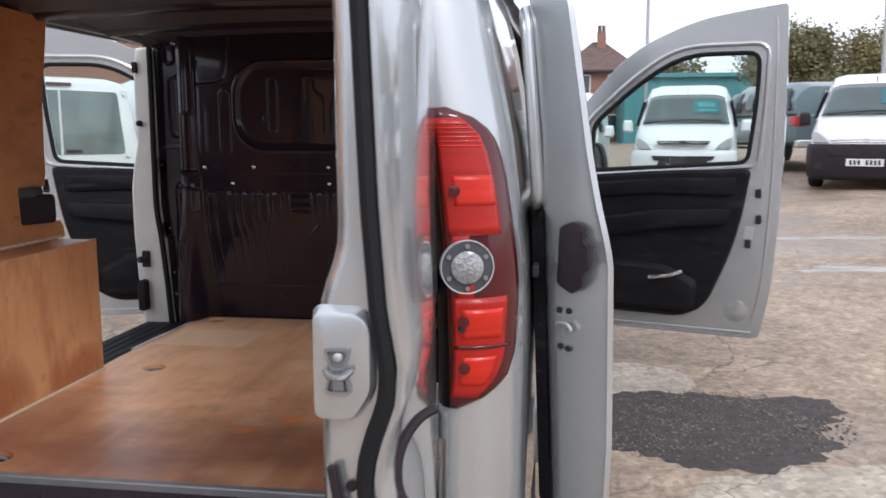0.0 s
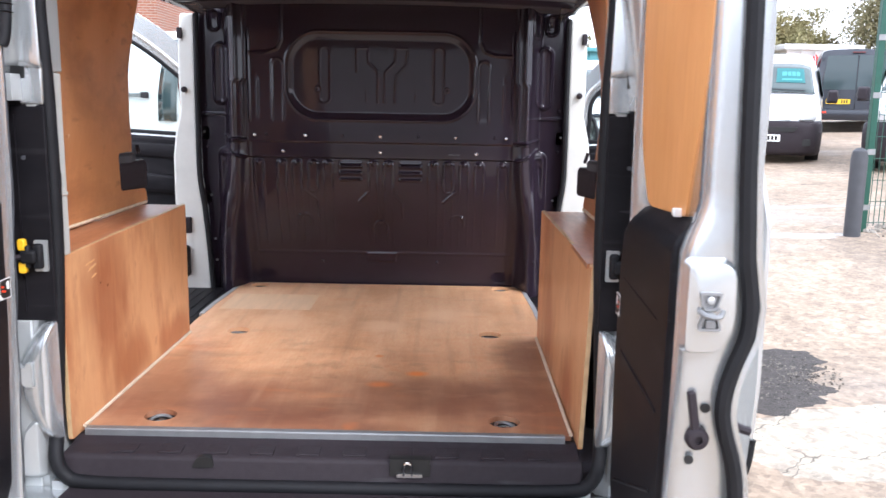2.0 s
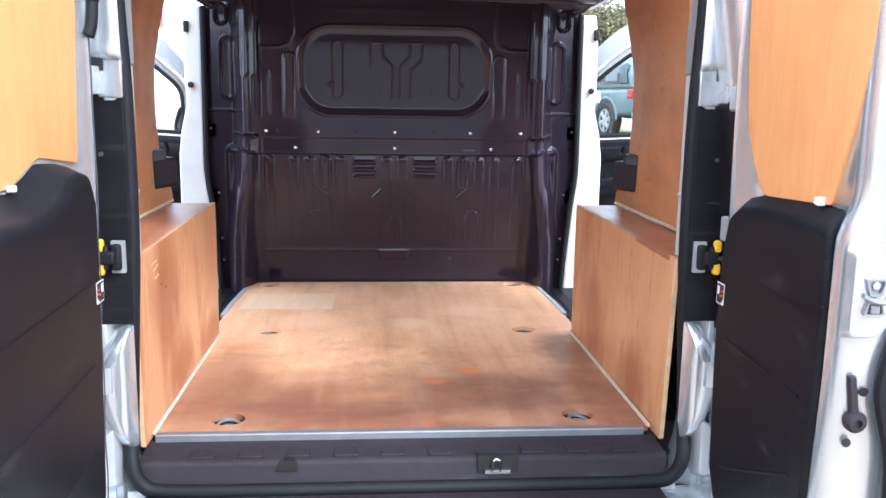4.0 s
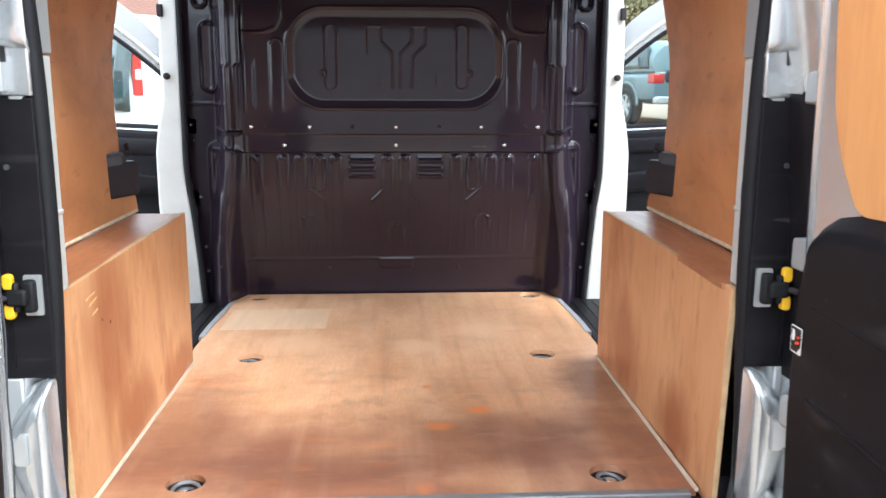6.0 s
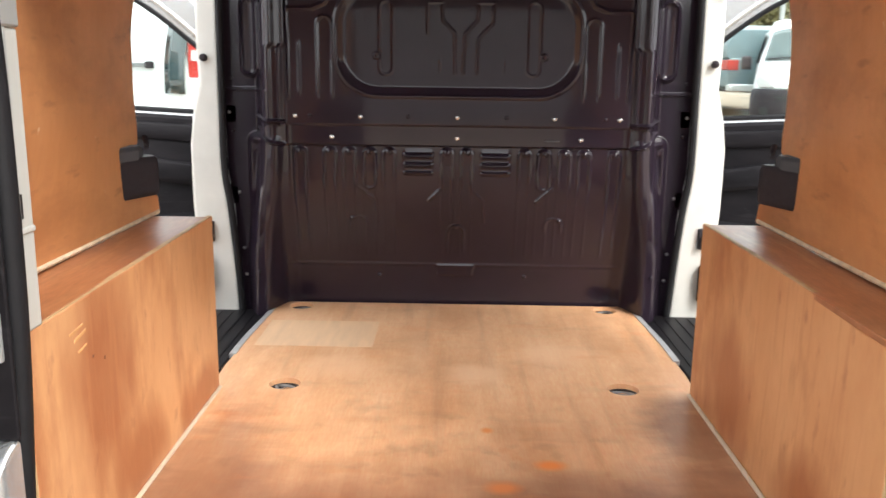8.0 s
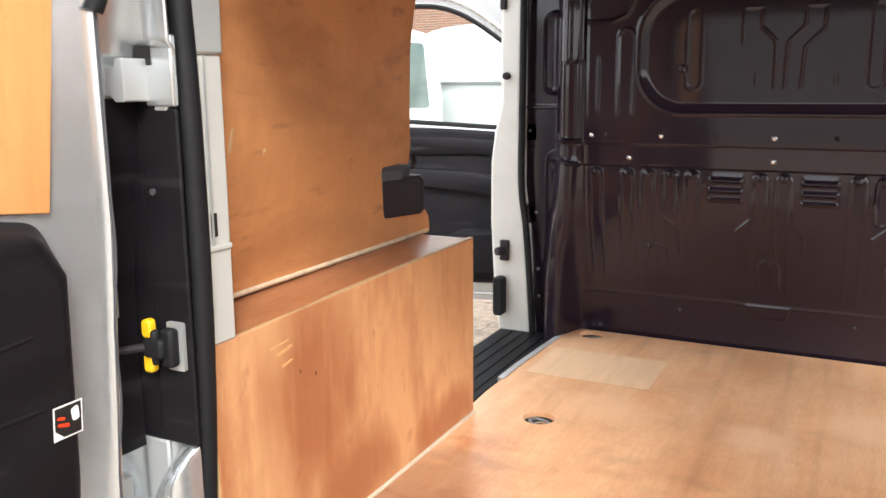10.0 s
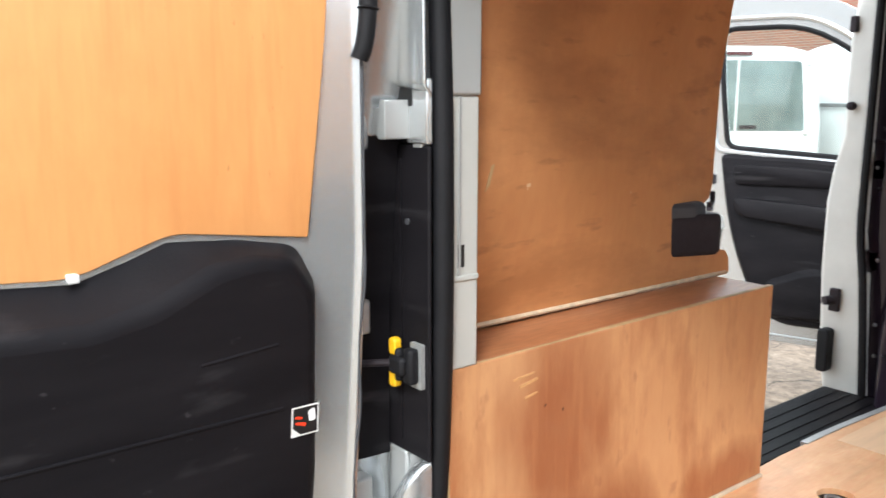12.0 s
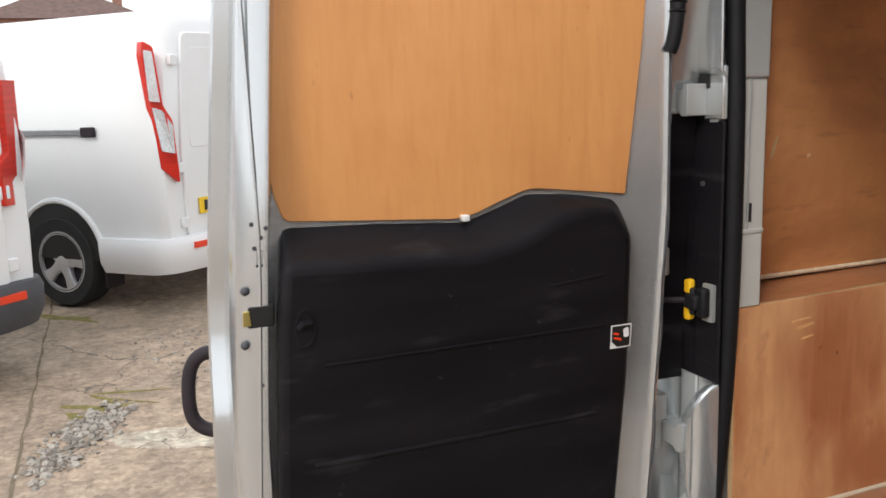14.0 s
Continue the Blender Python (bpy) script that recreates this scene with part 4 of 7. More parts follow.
def slot_dist(x, z, cx, z0, z1, r):
    """Signed distance to an upright slot with round ends."""
    zc = min(max(z, z0 + r), z1 - r)
    return math.hypot(x - cx, z - zc) - r


def path_dist(x, z, pts):
    return min(seg_dist(x, z, a, b) for a, b in zip(pts, pts[1:]))


# arms and stem of the forked pressing in the middle of the recess
FORK = [[(-0.100, 1.585), (-0.100, 1.49)], [(-0.054, 1.575), (-0.052, 1.53), (-0.013, 1.492), (-0.011, 1.365)], [(0.110, 1.575), (0.108, 1.52), (0.062, 1.475), (0.058, 1.365)], [(0.062, 1.575), (0.060, 1.53), (0.018, 1.488), (0.016, 1.365)], [(-0.100, 1.585), (-0.054, 1.585)], [(0.062, 1.585), (0.110, 1.585)]]


def bulkhead_y(x, z):
    """Depth of the pressing at (x, z); smaller is nearer the load."""
    ax = abs(x)
    edge = 0.575 + 0.045 * smooth01((1.15 - z) / 0.45) if z < 1.15 else 0.575
    y = 1.575 + 0.105 * smooth01((ax - edge - 0.045) / 0.060)
    # round column beside the sheet's middle
    mid_c = 0.604 + 0.030 * smooth01((1.12 - z) / 0.5)
    y -= (0.030 if z > 1.16 else 0.030 * smooth01((z - 0.72) / 0.38)) * (0.5 + 0.5 * math.cos(math.pi * min(1.0, abs(ax - mid_c) / 0.052)))
    # upright beads of the side columns
    if z > 1.19:
        jog = 0.010 * smooth01((z - 1.435) / 0.02)
        y -= 0.012 * ridge(ax - 0.610 + jog, 0.014) + 0.007 * ridge(ax - 0.574 + jog, 0.009)
        if z < 1.66:
            y -= 0.008 * ridge(ax - 0.549, 0.006) * smooth01((z - 1.27) / 0.03)
            y -= 0.0025 * ridge(ax - 0.513, 0.007) * smooth01((z - 1.28) / 0.03) * smooth01((1.48 - z) / 0.05)
        d = slot_dist(ax, z, 0.691, 1.345, 1.605, 0.032)
        y -= 0.012 * (1 - smooth01((d + 0.006) / 0.012)) + 0.006 * ridge(d + 0.006, 0.006)
        y += 0.005 * pill(ax, z, 0.691, 1.36, 1.59, 0.010, 0.008)
        y -= 0.010 * ridge(z - 1.304, 0.006) * smooth01((ax - 0.61) / 0.02)
        d = slot_dist(ax, z, 0.430, 1.10, 1.538, 0.023)
        y -= (0.005 * ridge(d, 0.006) - 0.002 * (1 - smooth01((d + 0.004) / 0.008))) * smooth01((z - 1.27) / 0.05)
        y -= 0.007 * ridge(path_dist(ax, z, [(0.41, 1.76), (0.412, 1.615), (0.430, 1.578), (0.470, 1.562), (0.545, 1.560)]), 0.008)
        y -= 0.014 * ridge(slot_dist(ax, z, 0.715, 1.655, 1.74, 0.022), 0.008)
        y -= 0.012 * ridge(slot_dist(ax, z, 0.655, 1.640, 1.74, 0.018), 0.007)
    else:
        # tapered foot of the column and the round-headed press beside it
        y -= 0.006 * ridge(seg_dist(ax, z, (0.590, 1.14), (0.626, 0.60)), 0.020)
        d = slot_dist(ax, z, 0.676, 0.82, 1.158, 0.028)
        y -= 0.020 * (1 - smooth01((d + 0.010) / 0.020)) * (0.25 + 0.75 * smooth01((z - 0.84) / 0.2))
        y += 0.010 * pill(ax, z, 0.676, 0.80, 1.10, 0.008, 0.010)
        y -= 0.020 * ridge(math.hypot(ax - 0.676, z - 1.142), 0.022)
    # clamps across the column
    y -= 0.020 * ridge(path_dist(ax, z, [(0.565, 1.205), (0.610, 1.206), (0.672, 1.216)]), 0.008)
    y -= 0.018 * ridge(path_dist(ax, z, [(0.570, 1.132), (0.605, 1.138), (0.668, 1.178)]), 0.007)
    # oval recess with a sloping rim
    d = round_rect(x, z, 0, 1.470, 0.396, 0.180, 0.140)
    y += 0.007 * (1 - smooth01((d + 0.034) / 0.032)) - 0.005 * ridge(d, 0.008)
    if d < -0.04:
        for cx in (-0.232, 0.240):
            e = slot_dist(x, z, cx, 1.360, 1.588, 0.021)
            y -= 0.0017 * ridge(e, 0.0055) - 0.0006 * (1 - smooth01((e + 0.003) / 0.006))
        fork = min(path_dist(x, z, p) for p in FORK)
        y -= 0.0017 * ridge(fork, 0.0055)
        for cx in (-0.06, 0.145):
            y -= 0.0014 * ridge(x - cx, 0.005) * smooth01((1.43 - z) / 0.04) * smooth01((z - 1.36) / 0.02)
        for cx in (-0.262, 0.275):
            y -= 0.003 * ridge(math.hypot(x - cx, z - 1.418) - 0.008, 0.005)
    # two long folds under the bolts
    y += 0.007 * smooth01((1.199 - z) / 0.007) * (1 - smooth01((ax - 0.54) / 0.03))
    y += 0.010 * smooth01((1.134 - z) / 0.008) * (1 - smooth01((ax - 0.55) / 0.04))
    if z < 1.14:
        # row of short round-headed ribs that fade downwards
        for cx, low in ((0.0325, 0.98), (0.224, 0.99), (0.288, 1.005), (0.355, 0.98), (0.420, 0.97), (0.519, 0.93)):
            e = slot_dist(ax, z, cx, 0.60, 1.120, 0.0185)
            fade = smooth01((z - low + 0.02) / 0.09)
            y -= (0.005 * ridge(e, 0.0065) + 0.004 * (1 - smooth01((e + 0.005) / 0.008)) * smooth01((z - 1.06) / 0.05)) * fade
            y -= 0.0009 * ridge(e, 0.0055) * smooth01((z - 0.73) / 0.03) * (1 - fade)
            y -= 0.010 * ridge(math.hypot(ax - cx, z - 1.108), 0.012)
        y -= 0.003 * ridge(slot_dist(ax, z, 0.288, 0.985, 1.12, 0.020), 0.006)
        # louvres
        dv = round_rect(ax, z, 0.127, 1.076, 0.050, 0.044, 0.010)
        louver = 0.5 + 0.5 * math.cos((z - 1.098) * 2 * math.pi / 0.030)
        y -= (0.002 + 0.009 * louver ** 2) * (1 - smooth01((dv + 0.008) / 0.010))
        # short bright strokes and faint jogged lines
        for a, b in (((-0.092, 0.946), (-0.057, 0.982)), ((0.268, 0.946), (0.318, 0.992))):
            y -= 0.007 * ridge(seg_dist(x, z, a, b), 0.006)
        for pts in ([(-0.340, 1.02), (-0.335, 0.996), (-0.270, 0.945), (-0.266, 0.86)], [(0.052, 1.02), (0.056, 0.975), (0.092, 0.940), (0.095, 0.87)], [(0.318, 0.992), (0.322, 1.03)]):
            y -= 0.002 * ridge(path_dist(x, z, pts), 0.006)
        for cx in (-0.352, 0.352):
            y -= 0.006 * ridge(math.hypot(x - cx, z - 0.878), 0.009) + 0.003 * ridge(slot_dist(x, z, cx + math.copysign(0.022, -cx), 0.70, 0.885, 0.028), 0.006) * smooth01((z - 0.82) / 0.04)
        e = slot_dist(x, z, 0.0, 0.60, 0.856, 0.028)
        y -= 0.005 * ridge(e, 0.006) * smooth01((z - 0.74) / 0.07) + 0.006 * ridge(math.hypot(x, z - 0.850), 0.010)
    # the lower sheet leans back to the floor; a soft crease sets off its foot
    y += 0.132 * smooth01((1.12 - z) / 0.60) * (1 - smooth01((ax - 0.58) / 0.06))
    y -= 0.002 * ridge(z - 0.706, 0.008) * (1 - smooth01((ax - 0.56) / 0.04))
    y -= 0.004 * (1 - smooth01((round_rect(x, z, 0, 0.686, 0.062 + 0.4 * max(0.0, z - 0.686), 0.020, 0.008) + 0.004) / 0.008))
    return y


EDGE_X = [(0.50, 0.735), (0.60, 0.745), (0.90, 0.762), (1.04, 0.782), (1.75, 0.785)]


def bulkhead_point(u, z):
    x = u * lerp_table(EDGE_X, z)
    return (x, bulkhead_y(x, z), z)


bulk = part("bulkhead", grid_surface(bulkhead_point, span(-1, 1, 460), span(0.50, 1.76, 380)), BLACK_GLOSS, van, "dark enamelled pressed steel bulkhead", smooth=True)


def bolt(x, z, r=0.008, material=CHROME, y=None):
    yy = bulkhead_y(x, z) if y is None else y
    bm = lathe([(r, 0.0), (r, 0.002), (r * 0.75, 0.004), (r * 0.7, 0.008), (r * 0.3, 0.009)], (x, yy - 0.0005, z), (0, -1, 0), 12)
    part("bolt", bm, material, bulk, smooth=True)


for x in (-0.528, -0.316, 0.0, 0.316, 0.528):
    bolt(x, 1.224)
for x in (-0.411, 0.0, 0.405):
    bolt(x, 1.157)
for x, z in ((0.770, 1.228), (0.745, 0.955), (0.735, 0.760), (0.730, 0.665), (0.760, 1.165), (0.76, 1.34), (0.66, 0.70)):
    for s in (-1, 1):
        bolt(s * x, z, 0.006, ALU if z not in (1.165, 1.34, 0.70) else BLACK_GLOSS)
for x in (-0.48, -0.16, 0.16, 0.48):
    bolt(x, 1.226, 0.007, BLACK_GLOSS)
for x in (-0.265, 0.245):
    bolt(x, 0.665, 0.008, BLACK_GLOSS)
# bracket pressings with a bolt at the sheet's edges
for s in (-1, 1):
    for z in (1.222, 0.948):
        part("edge_bracket", loft([[(s * (0.768 + a * k), 1.690 - d, z + b * k) for a, b in rounded([(-0.024, -0.034), (0.016, -0.034), (0.016, 0.034), (-0.024, 0.034)], 0.008)] for k, d in ((1, -0.006), (1, 0.006), (0.8, 0.010))]), BLACK_MATT, bulk, smooth=True)
    for z in (0.745, 0.650):
        part("edge_bracket", bx(s * 0.700, s * 0.748, 1.680, 1.692, z - 0.004, z + 0.004), BLACK_GLOSS, bulk, bevel=0.003)
part("slot_tag", bx(0.285, 0.335, 1.572, 1.578, 1.150, 1.1545), GREY_BUMPER, bulk)

# ---------- rear doors ----------
# thickness of the door along its height
OUT_W = [(0.38, 0.055), (0.78, 0.062), (0.86, 0.046), (0.93, 0.046), (0.98, 0.066), (1.03, 0.082), (1.10, 0.088), (1.20, 0.076), (1.40, 0.068), (1.60, 0.055), (1.78, 0.032)]


OUT_N = [(0.38, 0.085), (0.60, 0.094), (0.70, 0.094), (0.787, 0.089), (0.825, 0.083), (0.86, 0.072), (0.90, 0.060), (0.94, 0.059), (0.98, 0.069), (1.03, 0.087), (1.08, 0.091), (1.15, 0.079), (1.277, 0.070), (1.385, 0.066), (1.528, 0.061), (1.78, 0.045)]


def rear_door(s, hinge_x, length, proud):
    """A rear door that stands open at a right angle; s is its side, v runs from the hinge to the free edge.
    The lock stile at the free edge stands proud of the sheet."""
    lean = lambda z: 0.063 * max(0.0, 1.2 - z) if s < 0 else 0.0
    put = lambda v, z, w: (s * (hinge_x + w), -0.205 - v - lean(z), z)
    rows = []
    for z in span(0.385, 1.775, 56):
        w = lerp_table(OUT_W if s < 0 else OUT_N, z)
        e = 0.012 * smooth01((0.46 - z) / 0.08) + 0.02 * smooth01((z - 1.70) / 0.08)
        fl = length - 0.010 * smooth01((0.95 - z) / 0.25) - (0.085 * max(0.0, z - 1.2) if s < 0 else 0.0)
        h = 0.030 * smooth01((1.45 - z) / 0.8) if s > 0 else -0.040
        k = proud * (1 - 0.35 * smooth01((z - 1.2) / 0.35)) if s < 0 else proud * (1 - 0.9 * smooth01((z - 1.14) / 0.10))
        rows.append([put(v, z, d) for v, d in ((0.012 + e + h, 0.020), (0.020 + e + h, -0.008), (0.028 + e + h, -0.010), (0.040 + e + h, 0.0), (fl - 0.058 - e, 0.0), (fl - 0.052 - e, -k * 0.5), (fl - 0.044 - e, -k), (fl - 0.020 - e, -k), (fl - 0.008 - e, -k + 0.008), (fl - e, -k + 0.022), (fl - e, w - 0.014), (fl + 0.022 - e, w - 0.010), (fl + 0.025 - e, w - 0.002), (fl + 0.010 - e, w + 0.002), (length * 0.5, w + 0.012 if s < 0 else w * 0.4 + 0.044), (0.030 + e, w - 0.004 if s < 0 else 0.047), (0.012 + e, w - 0.02 if s < 0 else 0.036))])
    door = part("rear_door", loft(rows), SILVER, van, "silver rear door standing open, lined with plywood above a black card", smooth=True)
    return door, put


def door_card(door, put, back, front, ridge_sets, depth):
    """Black moulded card: ring on the door sheet, raised ring in front; depth(v) is how far it stands out."""
    mid = [(b[0] * 0.35 + f[0] * 0.65, b[1] * 0.35 + f[1] * 0.65) for b, f in zip(back, front)]
    bm = loft([[put(v, z, 0.003) for v, z in back], [put(v, z, -depth(v) * 0.55) for v, z in mid], [put(v, z, -depth(v)) for v, z in front]], caps=False)
    # front skin, filled as strips from the ring's lower to its upper half so that it stays smooth
    bm.verts.ensure_lookup_table()
    n = len(front)
    bm.faces.new([bm.verts[2 * n + i] for i in range(n)])
    card = part("door_card", bm, CARD_PLASTIC, door, "black scuffed plastic door card", bevel=0.016, segs=4)
    for a, b, r, sink in ridge_sets:
        part("card_ridge", tube([put(v, z, -depth(v) + sink) for v, z in ((a[0] + (b[0] - a[0]) * f, a[1] + (b[1] - a[1]) * f) for f in span(0, 1, 4))], r, 8), CARD_PLASTIC, door, smooth=True)
    return card


# wide door
wide, put = rear_door(-1, 0.657, 0.765, 0.060)
wide_depth = lambda v: 0.036 + 0.052 * v / 0.68
ply_outline = rounded([(0.026, 1.735), (0.034, 1.55), (0.074, 1.230), (0.265, 1.253), (0.305, 1.240), (0.387, 1.210), (0.684, 1.230), (0.702, 1.285), (0.698, 1.735)], [0.03, 0.3, 0.004, 0.03, 0.02, 0.03, 0.012, 0.05, 0.03])
part("plywood_panel", prism(ply_outline, put, 0.002, -0.0055), PLY_DOOR, wide, "fresh orange plywood panel", bevel=0.0012)
back = [(0.690, 1.222), (0.53, 1.216), (0.388, 1.206), (0.325, 1.226), (0.275, 1.244), (0.18, 1.238), (0.090, 1.222), (0.062, 1.17), (0.056, 0.90), (0.068, 0.55), (0.13, 0.462), (0.38, 0.445), (0.58, 0.455), (0.670, 0.54), (0.690, 0.80), (0.694, 1.10)]
front = [(0.705, 1.178), (0.54, 1.170), (0.385, 1.160), (0.310, 1.172), (0.228, 1.208), (0.17, 1.216), (0.122, 1.210), (0.080, 1.154), (0.070, 0.90), (0.082, 0.57), (0.15, 0.485), (0.38, 0.468), (0.58, 0.478), (0.685, 0.56), (0.710, 0.80), (0.712, 1.08)]
door_card(wide, put, back, front, [((0.64, 1.022), (0.13, 1.008), 0.0028, 0.0005), ((0.655, 0.868), (0.14, 0.850), 0.0045, 0.001), ((0.25, 1.092), (0.14, 1.098), 0.003, 0.0015), ((0.64, 0.70), (0.15, 0.685), 0.0045, 0.001)], wide_depth)
ring_ = [(0.672 + 0.015 * math.cos(q), 1.083 + 0.028 * math.sin(q)) for q in (2 * math.pi * k / 28 for k in range(28))]
about = lambda k, w: [put(0.672 + (v - 0.672) * k, 1.083 + (z - 1.083) * k, w) for v, z in ring_]
part("pull_recess", loft([about(1.12, -0.0835), about(1.10, -0.0885), about(0.95, -0.0890), about(0.86, -0.0845)]), CARD_PLASTIC, wide, smooth=True)
part("grip_tongue", tube([put(0.664, 1.090, -0.0865), put(0.676, 1.090, -0.0895), put(0.682, 1.084, -0.0865)], 0.006, 8), CARD_PLASTIC, wide, smooth=True)
# hinge-side flange with its wavy sealant
wave = [put(-0.016 + 0.0035 * math.sin(z * 31) * smooth01((1.3 - z) / 0.2), z, -0.0108) for z in span(0.5, 1.7, 50)]
part("seam_line", tube(wave, 0.0016, 6), GREY_BUMPER, wide, smooth=True)
part("white_clip", prism(rounded([(0.381, 1.207), (0.394, 1.207), (0.395, 1.218), (0.381, 1.218)], 0.003), put, -0.016, -0.004), WHITE_PLASTIC, wide, bevel=0.002)
# lock in the free edge, two buffers and the catch plate
lock = part("edge_lock", prism(rounded([(0.712, 1.086), (0.750, 1.086), (0.750, 1.118), (0.712, 1.118)], 0.004), put, -0.0615, -0.050), INK_AND_SHADE, wide, "black lock slot with a brass catch", bevel=0.002)
part("brass_catch", prism(rounded([(0.744, 1.090), (0.758, 1.090), (0.758, 1.113), (0.748, 1.113)], 0.003), put, -0.0640, -0.060), mat("brass", (0.55, 0.45, 0.16), 0.35, 1.0), lock, bevel=0.002)
for z in (1.142, 1.062):
    part("rubber_buffer", lathe([(0.0065, 0.0), (0.0065, 0.003), (0.004, 0.006), (0.001, 0.007)], put(0.7545, z, -0.0585), (1, 0, 0), 14), GREY_BUMPER, wide, smooth=True)
part("tool_hole", prism(rounded([(0.728, 1.175), (0.738, 1.175), (0.738, 1.20), (0.728, 1.20)], 0.002), put, -0.0600, -0.050), SILVER_DULL, wide)
part("edge_crease", tube([put(0.732, z, -0.058 + 0.020 * smooth01((z - 1.2) / 0.35)) for z in span(0.6, 1.7, 14)], 0.0035, 6), SILVER, wide, smooth=True)
for z, dv in ((1.215, 0.0), (1.235, 0.012), (1.20, 0.010), (1.228, -0.008), (0.995, 0.0)):
    part("paint_chip", prism(rounded([(0.727 + dv, z), (0.733 + dv, z), (0.733 + dv, z + 0.006), (0.727 + dv, z + 0.006)], 0.002, 2), put, -0.0606, -0.050), GREY_BUMPER, wide)
# outer pull handle
pull = smooth_path([put(0.756, 1.010, 0.078), put(0.780, 1.014, 0.098), put(0.803, 1.007, 0.106), put(0.816, 0.985, 0.108), put(0.819, 0.945, 0.109), put(0.814, 0.908, 0.108), put(0.799, 0.888, 0.105), put(0.778, 0.881, 0.096), put(0.756, 0.885, 0.078)], 5)
part("outer_handle", tube(pull, 0.0115, 12), BLACK_PLASTIC, wide, "black plastic pull handle", smooth=True)
# corrugated black cable gaiter between door and pillar
gaiter = smooth_path([put(-0.012, 1.475, -0.010), put(-0.018, 1.50, -0.016), put(-0.024, 1.56, -0.018), put(-0.030, 1.63, -0.014), put(-0.042, 1.72, -0.010)], 8)
gt = part("cable_gaiter", tube(gaiter, 0.013, 12), RUBBER, wide, "black corrugated cable gaiter", smooth=True)
for k in range(14, 33, 2):
    a, b = Vector(gaiter[k]), Vector(gaiter[min(k + 1, len(gaiter) - 1)])
    if (b - a).length > 1e-5:
        part("gaiter_ring", lathe([(0.012, -0.003), (0.0165, 0.0), (0.012, 0.003)], a, b - a, 14), RUBBER, gt, smooth=True)


def warning_sticker(door, put, v0, v1, z0, z1, w):
    st = part("warning_sticker", prism([(v0, z0), (v1, z0), (v1, z1), (v0, z1)], put, w, w - 0.0006), WHITE_PLASTIC, door, "small black, red and white pictogram sticker")
    dv, dz = v1 - v0, z1 - z0
    q = lambda a, b: (v0 + a * dv, z0 + b * dz)
    part("print", prism([q(0.05, 0.05), q(0.66, 0.05), q(0.95, 0.30), q(0.95, 0.95), q(0.05, 0.95)], put, w - 0.0006, w - 0.0009), INK_AND_SHADE, st)
    part("print", prism(rounded([q(0.10, 0.45), q(0.35, 0.42), q(0.42, 0.80), q(0.16, 0.88)], 0.004), put, w - 0.0009, w - 0.0012), PLATE_W, st)
    part("print", prism(rounded([q(0.48, 0.30), q(0.88, 0.42), q(0.84, 0.50), q(0.46, 0.42)], 0.002), put, w - 0.0009, w - 0.0012), RED_INK, st)
    part("print", prism(rounded([q(0.62, 0.55), q(0.90, 0.62), q(0.86, 0.70), q(0.60, 0.64)], 0.002), put, w - 0.0009, w - 0.0012), RED_INK, st)


warning_sticker(wide, put, 0.074, 0.116, 0.962, 1.004, -0.0452)

# narrow door
narrow, put = rear_door(1, 0.680, 0.530, 0.028)
narrow_depth = lambda v: 0.030 + 0.006 * v / 0.5
ply_outline = rounded([(0.048, 1.735), (0.058, 1.50), (0.085, 1.30), (0.170, 1.186), (0.425, 1.198), (0.448, 1.275), (0.498, 1.42), (0.515, 1.735)], [0.03, 0.25, 0.10, 0.03, 0.01, 0.2, 0.2, 0.03])
part("plywood_panel", prism(ply_outline, put, 0.002, -0.0055), PLY_DOOR, narrow, "fresh orange plywood panel", bevel=0.0012)
back = [(0.462, 1.198), (0.34, 1.202), (0.20, 1.195), (0.115, 1.178), (0.060, 1.150), (0.038, 1.06), (0.034, 0.85), (0.050, 0.56), (0.11, 0.46), (0.28, 0.445), (0.42, 0.46), (0.462, 0.56), (0.470, 0.80), (0.474, 1.05)]
front = [(0.478, 1.162), (0.34, 1.165), (0.20, 1.160), (0.125, 1.150), (0.075, 1.125), (0.054, 1.04), (0.048, 0.85), (0.066, 0.58), (0.12, 0.485), (0.28, 0.468), (0.42, 0.483), (0.466, 0.58), (0.480, 0.80), (0.484, 1.04)]
door_card(narrow, put, back, front, [((0.43, 0.868), (0.12, 0.880), 0.004, 0.001), ((0.42, 0.72), (0.12, 0.60), 0.004, 0.001), ((0.40, 1.02), (0.11, 1.03), 0.0025, 0.001)], narrow_depth)
part("white_clip", prism(rounded([(0.388, 1.197), (0.404, 1.194), (0.404, 1.209), (0.389, 1.209)], 0.003), put, -0.018, -0.004), WHITE_PLASTIC, narrow, bevel=0.002)
warning_sticker(narrow, put, 0.056, 0.092, 0.945, 0.990, -0.0325)
# end face: latch boss, latch, lever, holes
end = lambda x, z, w: (x, -0.738 - w, z)
boss = rounded([(0.651, 1.006), (0.703, 1.006), (0.727, 1.044), (0.727, 1.130), (0.711, 1.147), (0.651, 1.147)], 0.014)
about = lambda k, kz, w: [end(0.688 + (x - 0.688) * k, 1.077 + (z - 1.077) * kz, w) for x, z in boss]
bp = part("latch_boss", loft([about(1.10, 1.07, -0.004), about(1.05, 1.04, 0.001), about(1.0, 1.0, 0.010), about(0.95, 0.965, 0.015), about(0.90, 0.93, 0.016)]), SILVER, narrow, smooth=True)
cup_ring = rounded([(0.668, 1.102), (0.703, 1.102), (0.695, 1.074), (0.676, 1.074)], 0.006)
foot_ring = rounded([(0.675, 1.068), (0.697, 1.068), (0.704, 1.043), (0.668, 1.043)], 0.006)
